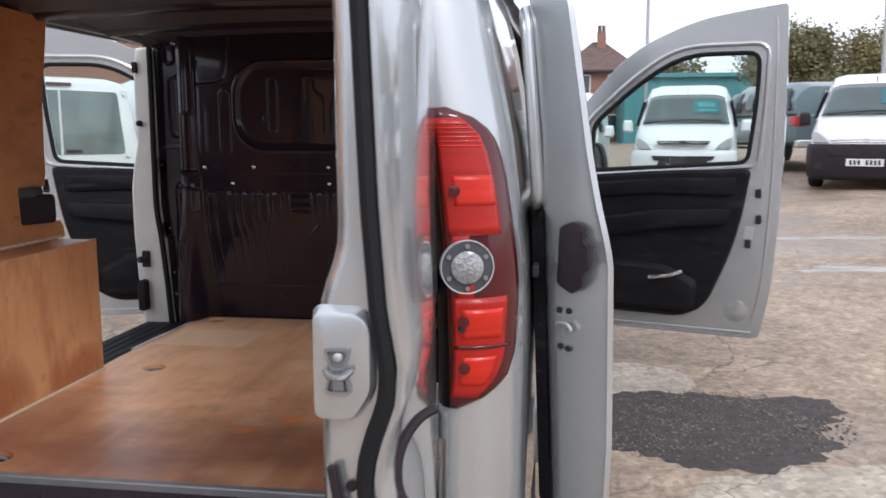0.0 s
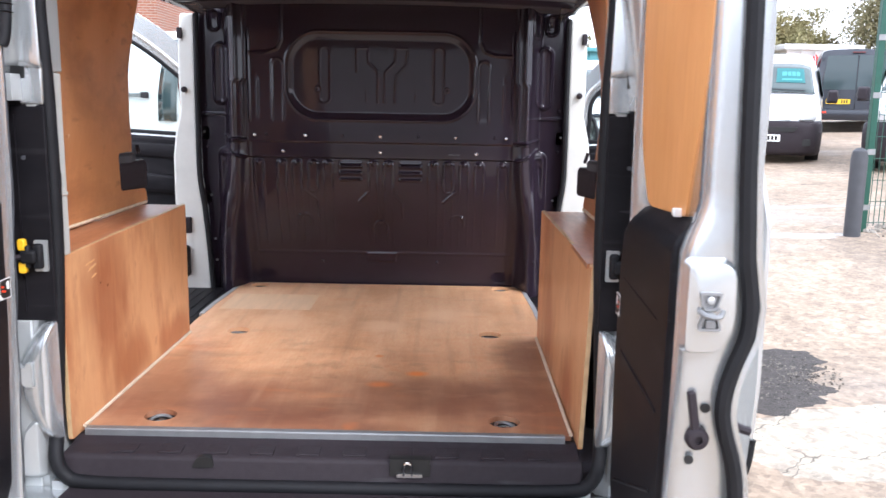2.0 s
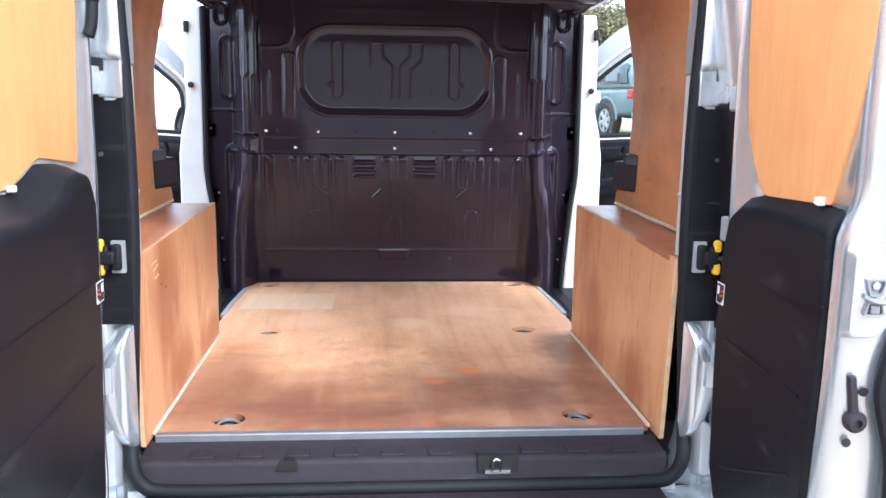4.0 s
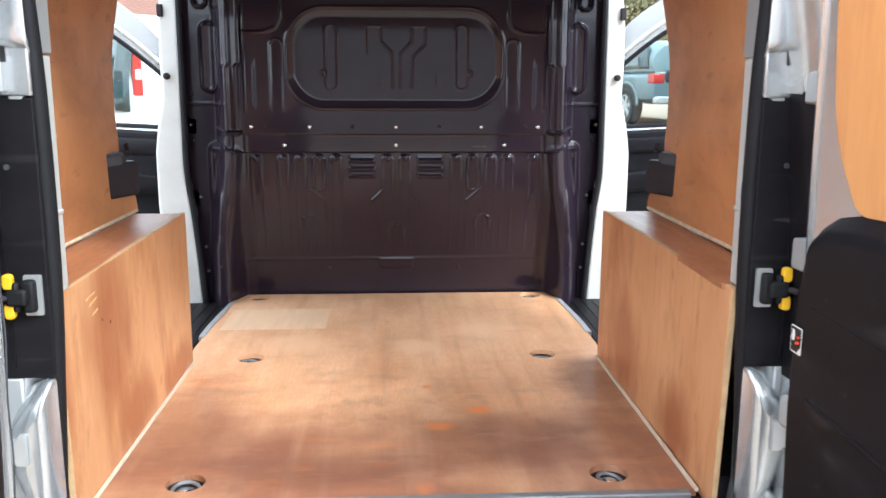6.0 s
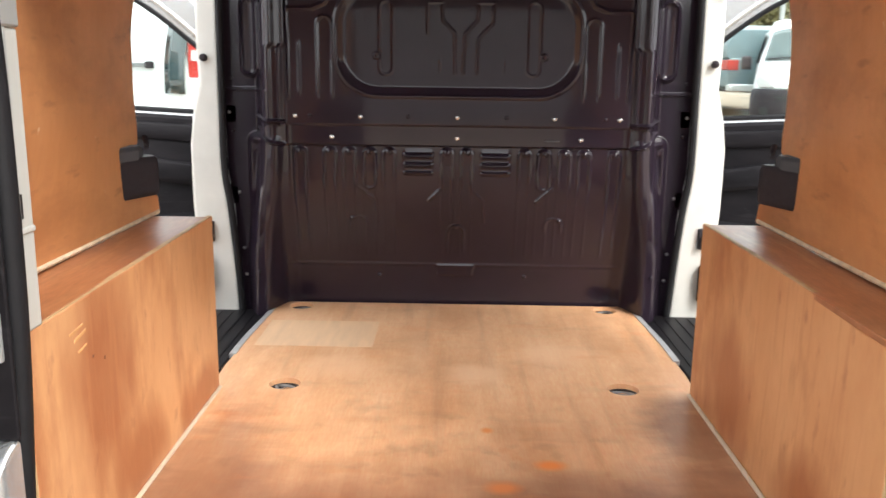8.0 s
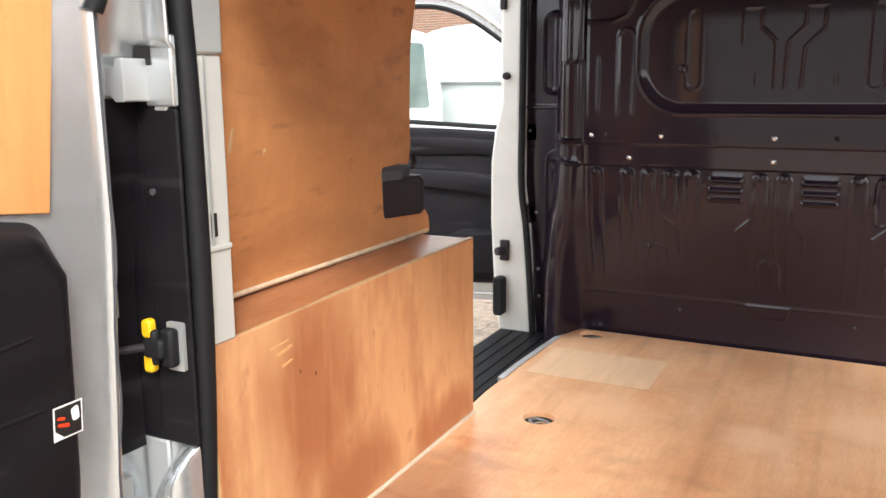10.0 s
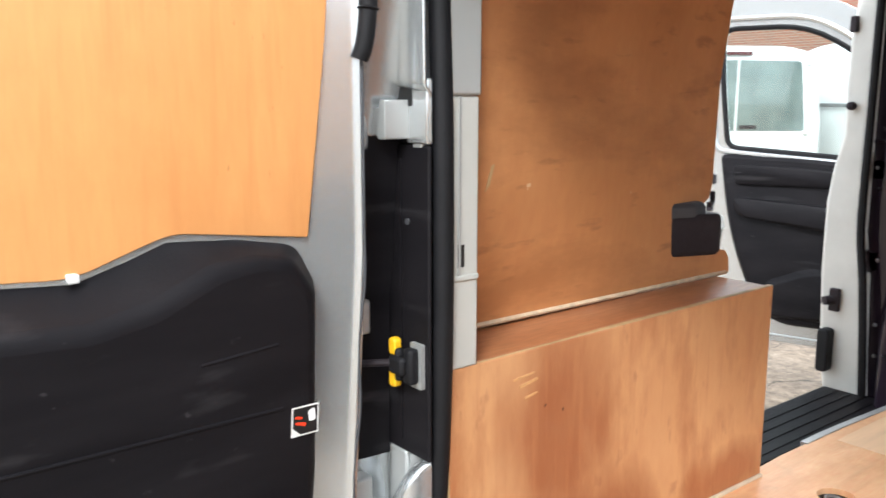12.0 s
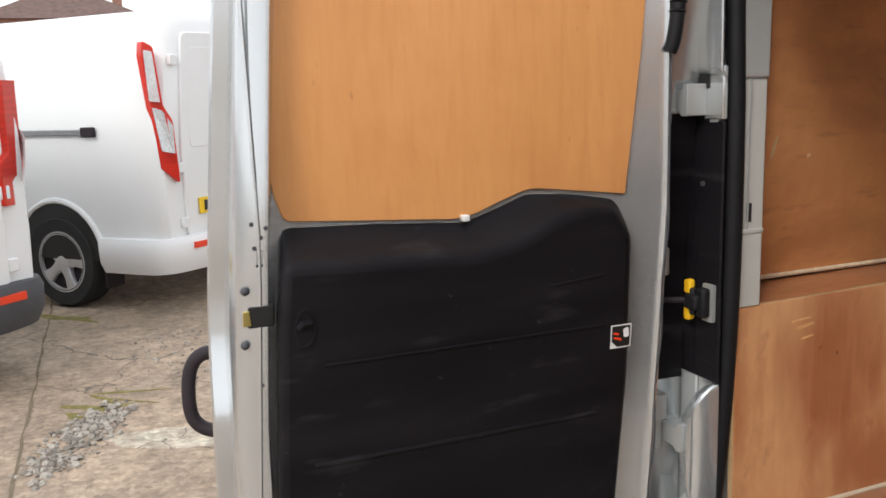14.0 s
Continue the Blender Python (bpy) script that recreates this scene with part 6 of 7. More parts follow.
for s in (-1, 1):
    arch = thing("wheel_arch_box", "plywood box over the wheel arch with pale sawn edges", "plywood box", "wheel arch boxes")
    tip = 0.020 if s > 0 else 0.010
    lean_x = lambda y, z: tip * max(0, 0.87 - y) / 0.92 * (0.35 + 0.65 * (z - 0.55) / 0.46)
    on_face = lambda y, z, w: (s * (w + lean_x(y, z)), y, z)
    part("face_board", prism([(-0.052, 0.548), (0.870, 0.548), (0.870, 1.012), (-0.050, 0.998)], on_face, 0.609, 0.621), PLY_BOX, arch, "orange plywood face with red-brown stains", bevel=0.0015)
    if s < 0:
        for y0, z0, dy, dz in ((0.085, 0.952, 0.050, 0.004), (0.100, 0.936, 0.042, 0.006), (0.112, 0.915, 0.030, 0.004), (0.16, 0.89, 0.004, 0.003), (0.205, 0.872, 0.003, 0.004)):
            part("scrape", prism(rounded([(y0, z0), (y0 + dy, z0 + dz * 1.4), (y0 + dy, z0 + dz * 2.2), (y0, z0 + dz)], 0.002, 2), on_face, 0.6084, 0.610), SCRAPE if dy > 0.02 else KNOT, arch)
    part("top_board", prism([(-0.02, 0.990), (0.866, 1.000), (0.866, 1.011), (-0.02, 1.001)], lambda y, z, w: (s * w, y, z), 0.6225, 0.80), PLY_TOP, arch, "worn top board, coloured dark for the lining's shade", bevel=0.001)
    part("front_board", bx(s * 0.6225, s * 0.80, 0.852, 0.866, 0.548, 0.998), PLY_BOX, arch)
    part("sawn_edge", prism([(-0.048, 0.9985), (0.869, 1.0125), (0.869, 1.0135), (-0.048, 0.9995)], on_face, 0.6095, 0.6205), PLY_EDGE, arch, "pale sawn edge")
    part("sawn_end", prism([(-0.0535, 0.552), (-0.0522, 0.552), (-0.0522, 0.995), (-0.0535, 0.995)], on_face, 0.6095, 0.6205), PLY_EDGE, arch, "pale sawn end")
    part("sealant_bead", tube([(s * 0.6065, y, 0.563) for y in span(0.0, 0.868, 12)], 0.0048, 8), SEALANT, arch, "cream sealant line along the floor", smooth=True)

    lining = thing("plywood_lining", "bent plywood side lining with a notch for a black cover", "plywood lining", "side linings")

    def lining_point(y, z, w):
        """The sheet twists: upright at the rear, leaning out further forward."""
        t = min(1, max(0, (y + 0.01) / 0.91))
        lo = 0.757
        hi = 0.648 + 0.150 * t - 0.36 * max(0, z - 1.42) ** 1.4 * (0.3 + 0.7 * t)
        k = smooth01((z - 0.98) / 0.34)
        return (s * (lo + (hi - lo) * k + w), y, z)

    front_edge = [(1.008, 0.925), (1.055, 0.925), (1.075, 0.905), (1.080, 0.80), (1.17, 0.79), (1.185, 0.855), (1.23, 0.885), (1.30, 0.90), (1.42, 0.905), (1.55, 0.890), (1.66, 0.865), (1.735, 0.84)]

    def lining_sheet(w):
        rows = []
        for z in span(0, 1, 40):
            row = []
            for k in range(25):
                f = k / 24
                z_low = 1.013
                zz = z_low + (1.735 - z_low) * z
                y1 = lerp_table(front_edge, zz)
                row.append(lining_point(-0.012 + (y1 + 0.012) * f, zz, w))
            rows.append(row)
        return rows
    bm = bmesh.new()
    grids = [[[bm.verts.new(p) for p in row] for row in lining_sheet(w)] for w in (0.0, 0.006)]
    for g in grids:
        for a, b in zip(g, g[1:]):
            for i in range(24):
                bm.faces.new((a[i], a[i + 1], b[i + 1], b[i]))
    rim = lambda g: g[0] + [r[-1] for r in g[1:]] + g[-1][-2::-1] + [r[0] for r in g[-2:0:-1]]
    ra, rb = rim(grids[0]), rim(grids[1])
    for i in range(len(ra)):
        j = (i + 1) % len(ra)
        bm.faces.new((ra[i], ra[j], rb[j], rb[i]))
    part("sheet", bm, PLY_WALL, lining, smooth=True)
    part("bottom_edge", tube([lining_point(0.002 + 0.91 * f, 1.0145, 0.0) for f in span(0, 1, 12)], 0.0055, 6), PALE_EDGE, lining, "pale splintered edge", smooth=True)
    bm = prism([(0.060, 1.270), (0.068, 1.280), (0.078, 1.316), (0.070, 1.312), (0.062, 1.290)], lambda y, z, w: lining_point(y, z, w), -0.0012, 0.001)
    if s < 0:
        part("chipped_spot", bm, PLY_EDGE, lining)
    else:
        bm.free()

    cover = thing("rail_end_cover", "black plastic cover of the sliding door catch", "plastic cover", "catch covers")
    plan = rounded([(0.757, 0.694), (0.714, 0.812), (0.726, 0.836), (0.822, 0.846), (0.822, 0.712)], [0.006, 0.014, 0.01, 0.004, 0.004], 4)
    body = loft([[(s * (0.77 + (a - 0.77) * k), 0.77 + (b - 0.77) * k, z) for a, b in plan] for z, k in ((1.074, 0.90), (1.080, 0.98), (1.086, 1.0), (1.150, 1.0), (1.160, 0.97), (1.167, 0.88))])
    part("body", body, BLACK_PLASTIC, cover, smooth=True)
    lip = rounded([(0.760, 0.692), (0.738, 0.752), (0.744, 0.800), (0.822, 0.815), (0.822, 0.712)], 0.008, 3)
    part("top_lip", loft([[(s * a, b, z) for a, b in lip] for z in (1.160, 1.184)] + [[(s * (0.785 + (a - 0.785) * 0.86), 0.755 + (b - 0.755) * 0.86, 1.193) for a, b in lip]]), GREY_BUMPER, cover, bevel=0.002)
    part("lever", tube([(s * 0.738, 0.800, 1.186), (s * 0.745, 0.822, 1.192), (s * 0.752, 0.832, 1.212)], 0.006, 8), BLACK_PLASTIC, cover, smooth=True)

# ---------- the yard ----------
us = [-320, -160, -80, -50, -36, -28] + span(-22, 26, 96) + [32, 40, 55, 90, 170, 320]
vs_ = [-320, -160, -80, -40, -24, -16] + span(-12, 30, 84) + [36, 45, 60, 90, 170, 320]
GROUND = lambda x, y: ground_z(x, y) + 0.010 * noise.noise((x * 0.6, y * 0.6, 0))
tagged(part("ground", grid_surface(lambda x, y: (x, y, GROUND(x, y)), us, vs_), CONCRETE, None, smooth=True), "worn cracked concrete yard, damp in places", "ground", kind="structure")


def blot(name, cx, cy, rx, ry, material, label, category, seed, lift=0.006, rough_edge=0.25, turn=0.0):
    """An uneven patch on the ground with a ragged outline."""
    n, rings = 180, 10
    bm = bmesh.new()
    rows = []
    for k in range(rings + 1):
        f = k / rings
        row = []
        for j in range(n):
            q = 2 * math.pi * j / n
            w = 1 + rough_edge * noise.noise((math.cos(q) * 1.6 + seed, math.sin(q) * 1.6, seed)) + rough_edge * 0.32 * noise.noise((math.cos(q) * 6 + seed, math.sin(q) * 6, seed)) + rough_edge * 0.22 * noise.noise((math.cos(q) * 17 + seed, math.sin(q) * 17, seed))
            a, b = rx * w * f * math.cos(q), ry * w * f * math.sin(q)
            x, y = cx + a * math.cos(turn) - b * math.sin(turn), cy + a * math.sin(turn) + b * math.cos(turn)
            h = lift * (1 - f ** 6) + 0.004 * noise.noise((x * 9, y * 9, seed)) * (1 - f ** 4)
            row.append(bm.verts.new((x, y, GROUND(x, y) + (h if k < rings else -0.012))))
        rows.append(row)
    for a, b in zip(rows[1:], rows[2:]):
        for j in range(n):
            bm.faces.new((a[j], a[(j + 1) % n], b[(j + 1) % n], b[j]))
    bm.faces.new(rows[1])
    return tagged(part(name, bm, material, None, smooth=True), label, category, kind="structure")


blot("tarmac_patch", 1.55, 1.98, 0.74, 0.50, TARMAC, "dark crumbling tarmac patch in the concrete", "tarmac patch", 3.0, 0.006, 0.42)
blot("pale_patch", 1.22, 2.60, 0.46, 0.34, CONCRETE_PALE, "pale smooth concrete repair", "concrete patch", 7.0, 0.004)
blot("pale_patch", 1.95, 1.15, 0.55, 0.42, CONCRETE_PALE, "pale cracked concrete repair", "concrete patch", 11.0, 0.004)
blot("pale_patch", -3.02, -0.90, 0.36, 0.13, CONCRETE_PALE, "pale smooth concrete repair", "concrete patch", 15.0, 0.006, turn=1.2)
for k, (mx_, my_, ra, rb, tn) in enumerate(((-3.62, -1.31, 0.13, 0.030, 1.0), (-3.70, -1.22, 0.16, 0.016, 0.6), (-3.55, -1.20, 0.12, 0.014, 1.9), (-3.78, -1.14, 0.18, 0.014, 1.3), (-3.52, -1.36, 0.07, 0.030, 0.4), (-3.62, -1.10, 0.15, 0.010, 0.9), (-2.95, -0.98, 0.06, 0.022, 1.2), (-5.6, -1.45, 0.30, 0.06, 0.8))):
    blot("moss_patch", mx_, my_, ra, rb, MOSS, "thin moss in the worn concrete", "moss", 19.0 + k, 0.003, 0.6, turn=tn)
blot("moss_patch", 4.6, 5.3, 0.5, 0.2, MOSS, "thin moss beside the fence post", "moss", 23.0, 0.006, 0.7)


for k, (x0, y0, x1, y1, w) in enumerate(((3.1, 7.4, 4.9, 7.2, 0.14), (2.8, 5.65, 4.0, 5.50, 0.12))):
    blot("pale_patch", (x0 + x1) / 2, (y0 + y1) / 2, math.hypot(x1 - x0, y1 - y0) / 2, w, CONCRETE_WET, "pale wet streak on the concrete", "wet streak", 31.0 + k, 0.003, 1.1, turn=math.atan2(y1 - y0, x1 - x0))


joint = grid_surface(lambda u, v: (-9.0 + 7.6 * u, -1.56 + 0.008 * v * (0.8 + 1.4 * noise.noise((u * 40, v, 3))) + 0.012 * noise.noise((u * 18, 0, 1)), GROUND(-9.0 + 7.6 * u, -1.56) + 0.0025), span(0, 1, 120), [-1, 1])
tagged(part("expansion_joint", joint, JOINT_DIRT, None), "dark dirt-filled joint between concrete bays", "ground joint", kind="structure")


def stones(name, cx, cy, rx, ry, count, size, seed, label, material, turn=0.0):
    """Broken stones of mixed size strewn over a turned ellipse, thinner towards its rim."""
    rnd = random.Random(seed)
    verts, faces = [], []
    ring = [(1, 0), (0.3, 0.9), (-0.7, 0.6), (-0.8, -0.5), (0.2, -1)]
    for _ in range(count):
        q, f = rnd.uniform(0, 6.28), rnd.random() ** 0.62 * rnd.uniform(0.85, 1.15)
        a, b = rx * f * math.cos(q), ry * f * math.sin(q)
        x, y = cx + a * math.cos(turn) - b * math.sin(turn), cy + a * math.sin(turn) + b * math.cos(turn)
        r = size * (0.35 + 1.5 * rnd.random() ** 3)
        m = Matrix.Translation((x, y, GROUND(x, y) + r * 0.22 + 0.003)) @ Euler((rnd.uniform(-0.5, 0.5), rnd.uniform(-0.5, 0.5), rnd.uniform(0, 6))).to_matrix().to_4x4()
        k0 = len(verts)
        verts += [m @ Vector((u * r, v * r * rnd.uniform(0.6, 1.1), -0.35 * r)) for u, v in ring]
        verts += [m @ Vector((u * r * rnd.uniform(0.5, 0.8), v * r * 0.65, 0.4 * r * rnd.uniform(0.5, 1.2))) for u, v in ring]
        faces += [tuple(range(k0 + 4, k0 - 1, -1)), tuple(range(k0 + 5, k0 + 10))] + [(k0 + i, k0 + (i + 1) % 5, k0 + 5 + (i + 1) % 5, k0 + 5 + i) for i in range(5)]
    me = bpy.data.meshes.new(name)
    me.from_pydata([tuple(v) for v in verts], [], faces)
    me.materials.append(material)
    return tagged(new(name, me), label, "gravel", kind="stuff")


stones("gravel", 1.54, 1.98, 0.61, 0.40, 8500, 0.0048, 1, "grey loose chippings on the tarmac patch", CHIPPINGS)
stones("gravel", -3.22, -1.33, 0.46, 0.15, 560, 0.014, 2, "pale broken stones in a hole of the concrete", STONE, 2.76)
stones("gravel", -3.42, -1.22, 0.16, 0.05, 160, 0.010, 6, "pale broken stones along a crack", STONE, 2.2)
stones("gravel", -4.35, -0.62, 0.60, 0.45, 520, 0.008, 5, "small loose stones scattered over the concrete", STONE)
stones("gravel", -4.4, 0.3, 0.7, 0.5, 220, 0.016, 3, "loose stones on the concrete", STONE)
stones("gravel", 4.5, 5.55, 0.5, 0.35, 120, 0.03, 4, "loose stones at the foot of the fence", STONE)


# ---------- vehicles ----------
def place(x, y, heading):
    """Pose of a vehicle whose rear middle stands at x, y and whose front points along heading (dx, dy)."""
    return Matrix.Translation((x, y, ground_z(x, y))) @ pose(0, 0, 0, 0, 0, math.degrees(math.atan2(-heading[0], heading[1])))


def hull(stations, n=9):
    """Rings of a vehicle's skin; a station is y, bottom, top, half width, half width of the roof."""
    rings = []
    for y, zb, zt, w, wt in stations:
        h = zt - zb
        waist = zb + h * 0.50
        right = [(w * 0.90, zb), (w * 0.985, zb + 0.06), (w, zb + h * 0.22), (w * 1.0, waist), (w + (wt - w) * 0.55, zb + h * 0.80), (wt, zt - h * 0.09), (wt * 0.93, zt - h * 0.03), (wt * 0.72, zt - h * 0.003), (wt * 0.35, zt)]
        ring = [(a, y, z) for a, z in right] + [(-a, y, z) for a, z in right[::-1]]
        rings.append(ring)
    return rings


def plate(car, y, z, facing, material, x=0.0):
    p = part("number_plate", bx(x - 0.26, x + 0.26, y - 0.006, y + 0.006, z - 0.056, z + 0.056), material, car, "number plate", bevel=0.002)
    for i, w in enumerate((0.045, 0.045, 0.045, 0.045, 0.0, 0.045, 0.045, 0.045)):
        if w:
            xx = x - 0.215 + i * 0.056
            part("plate_bar", bx(xx, xx + w * 0.75, y + facing * 0.006, y + facing * 0.0085, z - 0.036, z + 0.036), INK_AND_SHADE, p)
    return p


def price_sticker(car, place_fn, u0, u1, v0, v1):
    """Teal card with pale bars behind the windscreen; place_fn(u, v, lift) lies on the glass."""
    st = part("price_sticker", grid_surface(lambda u, v: place_fn(u, v, 0.008), span(u0, u1, 8), span(v0, v1, 3)), STICKER_TEAL, car, "teal windscreen price card", solid=0.003)
    du, dv = u1 - u0, v1 - v0
    for a, b, c, d in ((0.12, 0.45, 0.24, 0.75), (0.28, 0.45, 0.42, 0.75), (0.46, 0.45, 0.60, 0.75), (0.64, 0.45, 0.78, 0.75), (0.12, 0.15, 0.85, 0.26)):
        part("print", grid_surface(lambda u, v: place_fn(u, v, 0.012), span(u0 + a * du, u0 + c * du, 4), span(v0 + b * dv, v0 + d * dv, 1)), STICKER_PALE, st, solid=0.002)


def small_van_front(name, label, m, paint=WHITE, grey_bumper=True, sticker=True, group="", front_style="bar"):
    """A small delivery van, built to be seen from its front: nose at y = 0, tail at y = -4.3."""
    car = thing(name, label, "van", group, m=m)
    st = [(-4.30, 0.30, 1.74, 0.82, 0.66), (-4.25, 0.26, 1.86, 0.87, 0.70), (-2.6, 0.24, 1.90, 0.90, 0.72), (-2.0, 0.24, 1.86, 0.90, 0.72), (-1.50, 0.24, 1.68, 0.88, 0.70), (-0.82, 0.24, 1.12, 0.88, 0.81), (-0.42, 0.24, 1.03, 0.83, 0.76), (-0.14, 0.26, 0.90, 0.69, 0.64), (-0.04, 0.32, 0.76, 0.58, 0.52)]
    rings = hull(st)
    part("body", loft(rings), paint, car, smooth=True)

    def on_glass(u, v, lift):
        """u across from right to left, v from bonnet to roof."""
        k = 5.0 + u * 7.0
        i = int(min(k, 11.999))
        fk = k - i
        lo = Vector(rings[5][i]).lerp(Vector(rings[5][i + 1]), fk)
        hi = Vector(rings[4][i]).lerp(Vector(rings[4][i + 1]), fk)
        p = lo.lerp(hi, v)
        return (p.x, p.y + lift * 0.7, p.z + lift * 0.7)
    part("windscreen", grid_surface(lambda u, v: on_glass(u, v, 0.004 + 0.05 * (1 - (2 * u - 1) ** 2)), span(0.15, 0.85, 14), span(0.05, 0.93, 6)), SCREEN_GLASS, car, "dark reflecting windscreen", smooth=True, solid=0.004)
    if sticker:
        price_sticker(car, lambda u, v, l: on_glass(u, v, l + 0.004 + 0.05 * (1 - (2 * u - 1) ** 2)), 0.53, 0.73, 0.32, 0.76)
    part("wiper", tube([on_glass(0.20, 0.06, 0.06), on_glass(0.5, 0.10, 0.075), on_glass(0.72, 0.07, 0.07)], 0.008, 6), BLACK_PLASTIC, car)
    # lower bumper wraps round the nose
    mat_b = BLACK_PLASTIC if grey_bumper else paint
    bump = []
    for z, k in ((0.16, 0.94), (0.22, 0.985), (0.45, 1.0), (0.60, 0.998), (0.67, 0.985), (0.70, 0.955)):
        ring = []
        for j in range(25):
            q = math.pi * j / 24
            ring.append((0.885 * k * math.copysign(abs(math.cos(q)) ** 0.58, math.cos(q)), -0.62 + 0.66 * k * math.sin(q) ** 0.70, z))
        bump.append(ring)
    bm = bmesh.new()
    rows = [[bm.verts.new(p) for p in r] for r in bump]
    for a, b in zip(rows, rows[1:]):
        for j in range(24):
            bm.faces.new((a[j], a[j + 1], b[j + 1], b[j]))
    part("front_bumper", bm, mat_b, car, "dark grey plastic front bumper" if grey_bumper else "body-coloured bumper", smooth=True, solid=0.02)
    part("lower_grille", prism(rounded([(-0.46, 0.53), (0.46, 0.53), (0.52, 0.61), (-0.52, 0.61)], 0.03), lambda a, b, w: (a, w, b), -0.03, 0.048), INK_AND_SHADE, car, bevel=0.004)
    if front_style == "bar":
        for z in (0.735, 0.772):
            part("grille_bar", tube(smooth_path([(-0.62, -0.10, z - 0.01), (-0.30, 0.02, z), (0, 0.05, z + 0.004), (0.30, 0.02, z), (0.62, -0.10, z - 0.01)], 5), 0.011, 8), CHROME, car, smooth=True)
        for k in (0, 1):
            part("badge_chevron", tube([(-0.06, 0.055, 0.725 + k * 0.035), (0, 0.075, 0.775 + k * 0.035), (0.06, 0.055, 0.725 + k * 0.035)], 0.009, 6), CHROME, car)
    else:
        part("upper_grille", prism(rounded([(-0.40, 0.80), (0.40, 0.80), (0.44, 0.86), (-0.44, 0.86)], 0.02), lambda a, b, w: (a, w, b), -0.04, 0.03), INK_AND_SHADE, car, bevel=0.004)
        part("grille_bar", bx(-0.41, 0.41, 0.025, 0.036, 0.825, 0.84), CHROME, car, bevel=0.003)
        bm = lathe([(0.075, 0), (0.07, 0.012), (0.0, 0.014)], (0, 0.03, 0.835), (0, 1, 0), 20)
        bmesh.ops.scale(bm, vec=(1, 1, 0.5), verts=bm.verts, space=Matrix.Translation((0, 0, -0.835)))
        part("badge", bm, DARK_PAINT, car, "oval blue badge", smooth=True)
        part("mouth_grille", prism(rounded([(-0.46, 0.34), (0.46, 0.34), (0.36, 0.60), (-0.36, 0.60)], 0.04), lambda a, b, w: (a, w, b), 0.034, 0.058), INK_AND_SHADE, car, bevel=0.004)
    for s in (-1, 1):
        hl = rounded([(0.50, 0.715), (0.76, 0.715), (0.80, 0.83), (0.775, 0.915), (0.72, 0.905), (0.56, 0.80)], 0.03, 4)
        part("headlamp", loft([[(s * a, -0.30 - (a - 0.5) * 0.55, b) for a, b in hl], [(s * a, -0.02 - (a - 0.5) * 0.62, b) for a, b in hl], [(s * (0.67 + (a - 0.67) * 0.85), 0.01 - (a - 0.5) * 0.62, 0.81 + (b - 0.81) * 0.85) for a, b in hl]]), CLEAR_LENS, car, "clear headlamp", smooth=True)
        part("fog_recess", prism(rounded([(s * 0.56, 0.30), (s * 0.72, 0.32), (s * 0.72, 0.42), (s * 0.58, 0.42)], 0.02), lambda a, b, w: (a, w, b), -0.12, -0.02), INK_AND_SHADE, car)
        mir = rounded([(0.93, 1.00), (1.10, 1.00), (1.12, 1.10), (1.10, 1.22), (0.95, 1.22)], 0.03, 4)
        part("door_mirror", loft([[(s * a, -1.22, b) for a, b in mir], [(s * a, -1.12, b) for a, b in mir], [(s * (1.02 + (a - 1.02) * 0.7), -1.06, 1.11 + (b - 1.11) * 0.7) for a, b in mir]]), BLACK_PLASTIC if grey_bumper else paint, car, bevel=0.01)
        part("side_glass", grid_surface(lambda u, v: (s * (0.890 - 0.115 * v), -1.22 - 0.95 * u - 0.28 * v * (1 - u), 1.10 + 0.52 * v), span(0, 1, 4), span(0, 1, 3)), DARK_GLASS, car, smooth=True, solid=0.004)
        make_wheel("wheel", car, s * 0.765, -0.85, 0.32, 0.32, 0.20, s)
        make_wheel("wheel", car, s * 0.765, -3.55, 0.32, 0.32, 0.20, s)
    plate(car, 0.058, 0.43 if front_style == "bar" else 0.42, 1, PLATE_W)
    part("aerial", tube([(0, -1.56, 1.67), (0, -1.62, 1.80)], 0.006, 6), BLACK_PLASTIC, car)
    return car


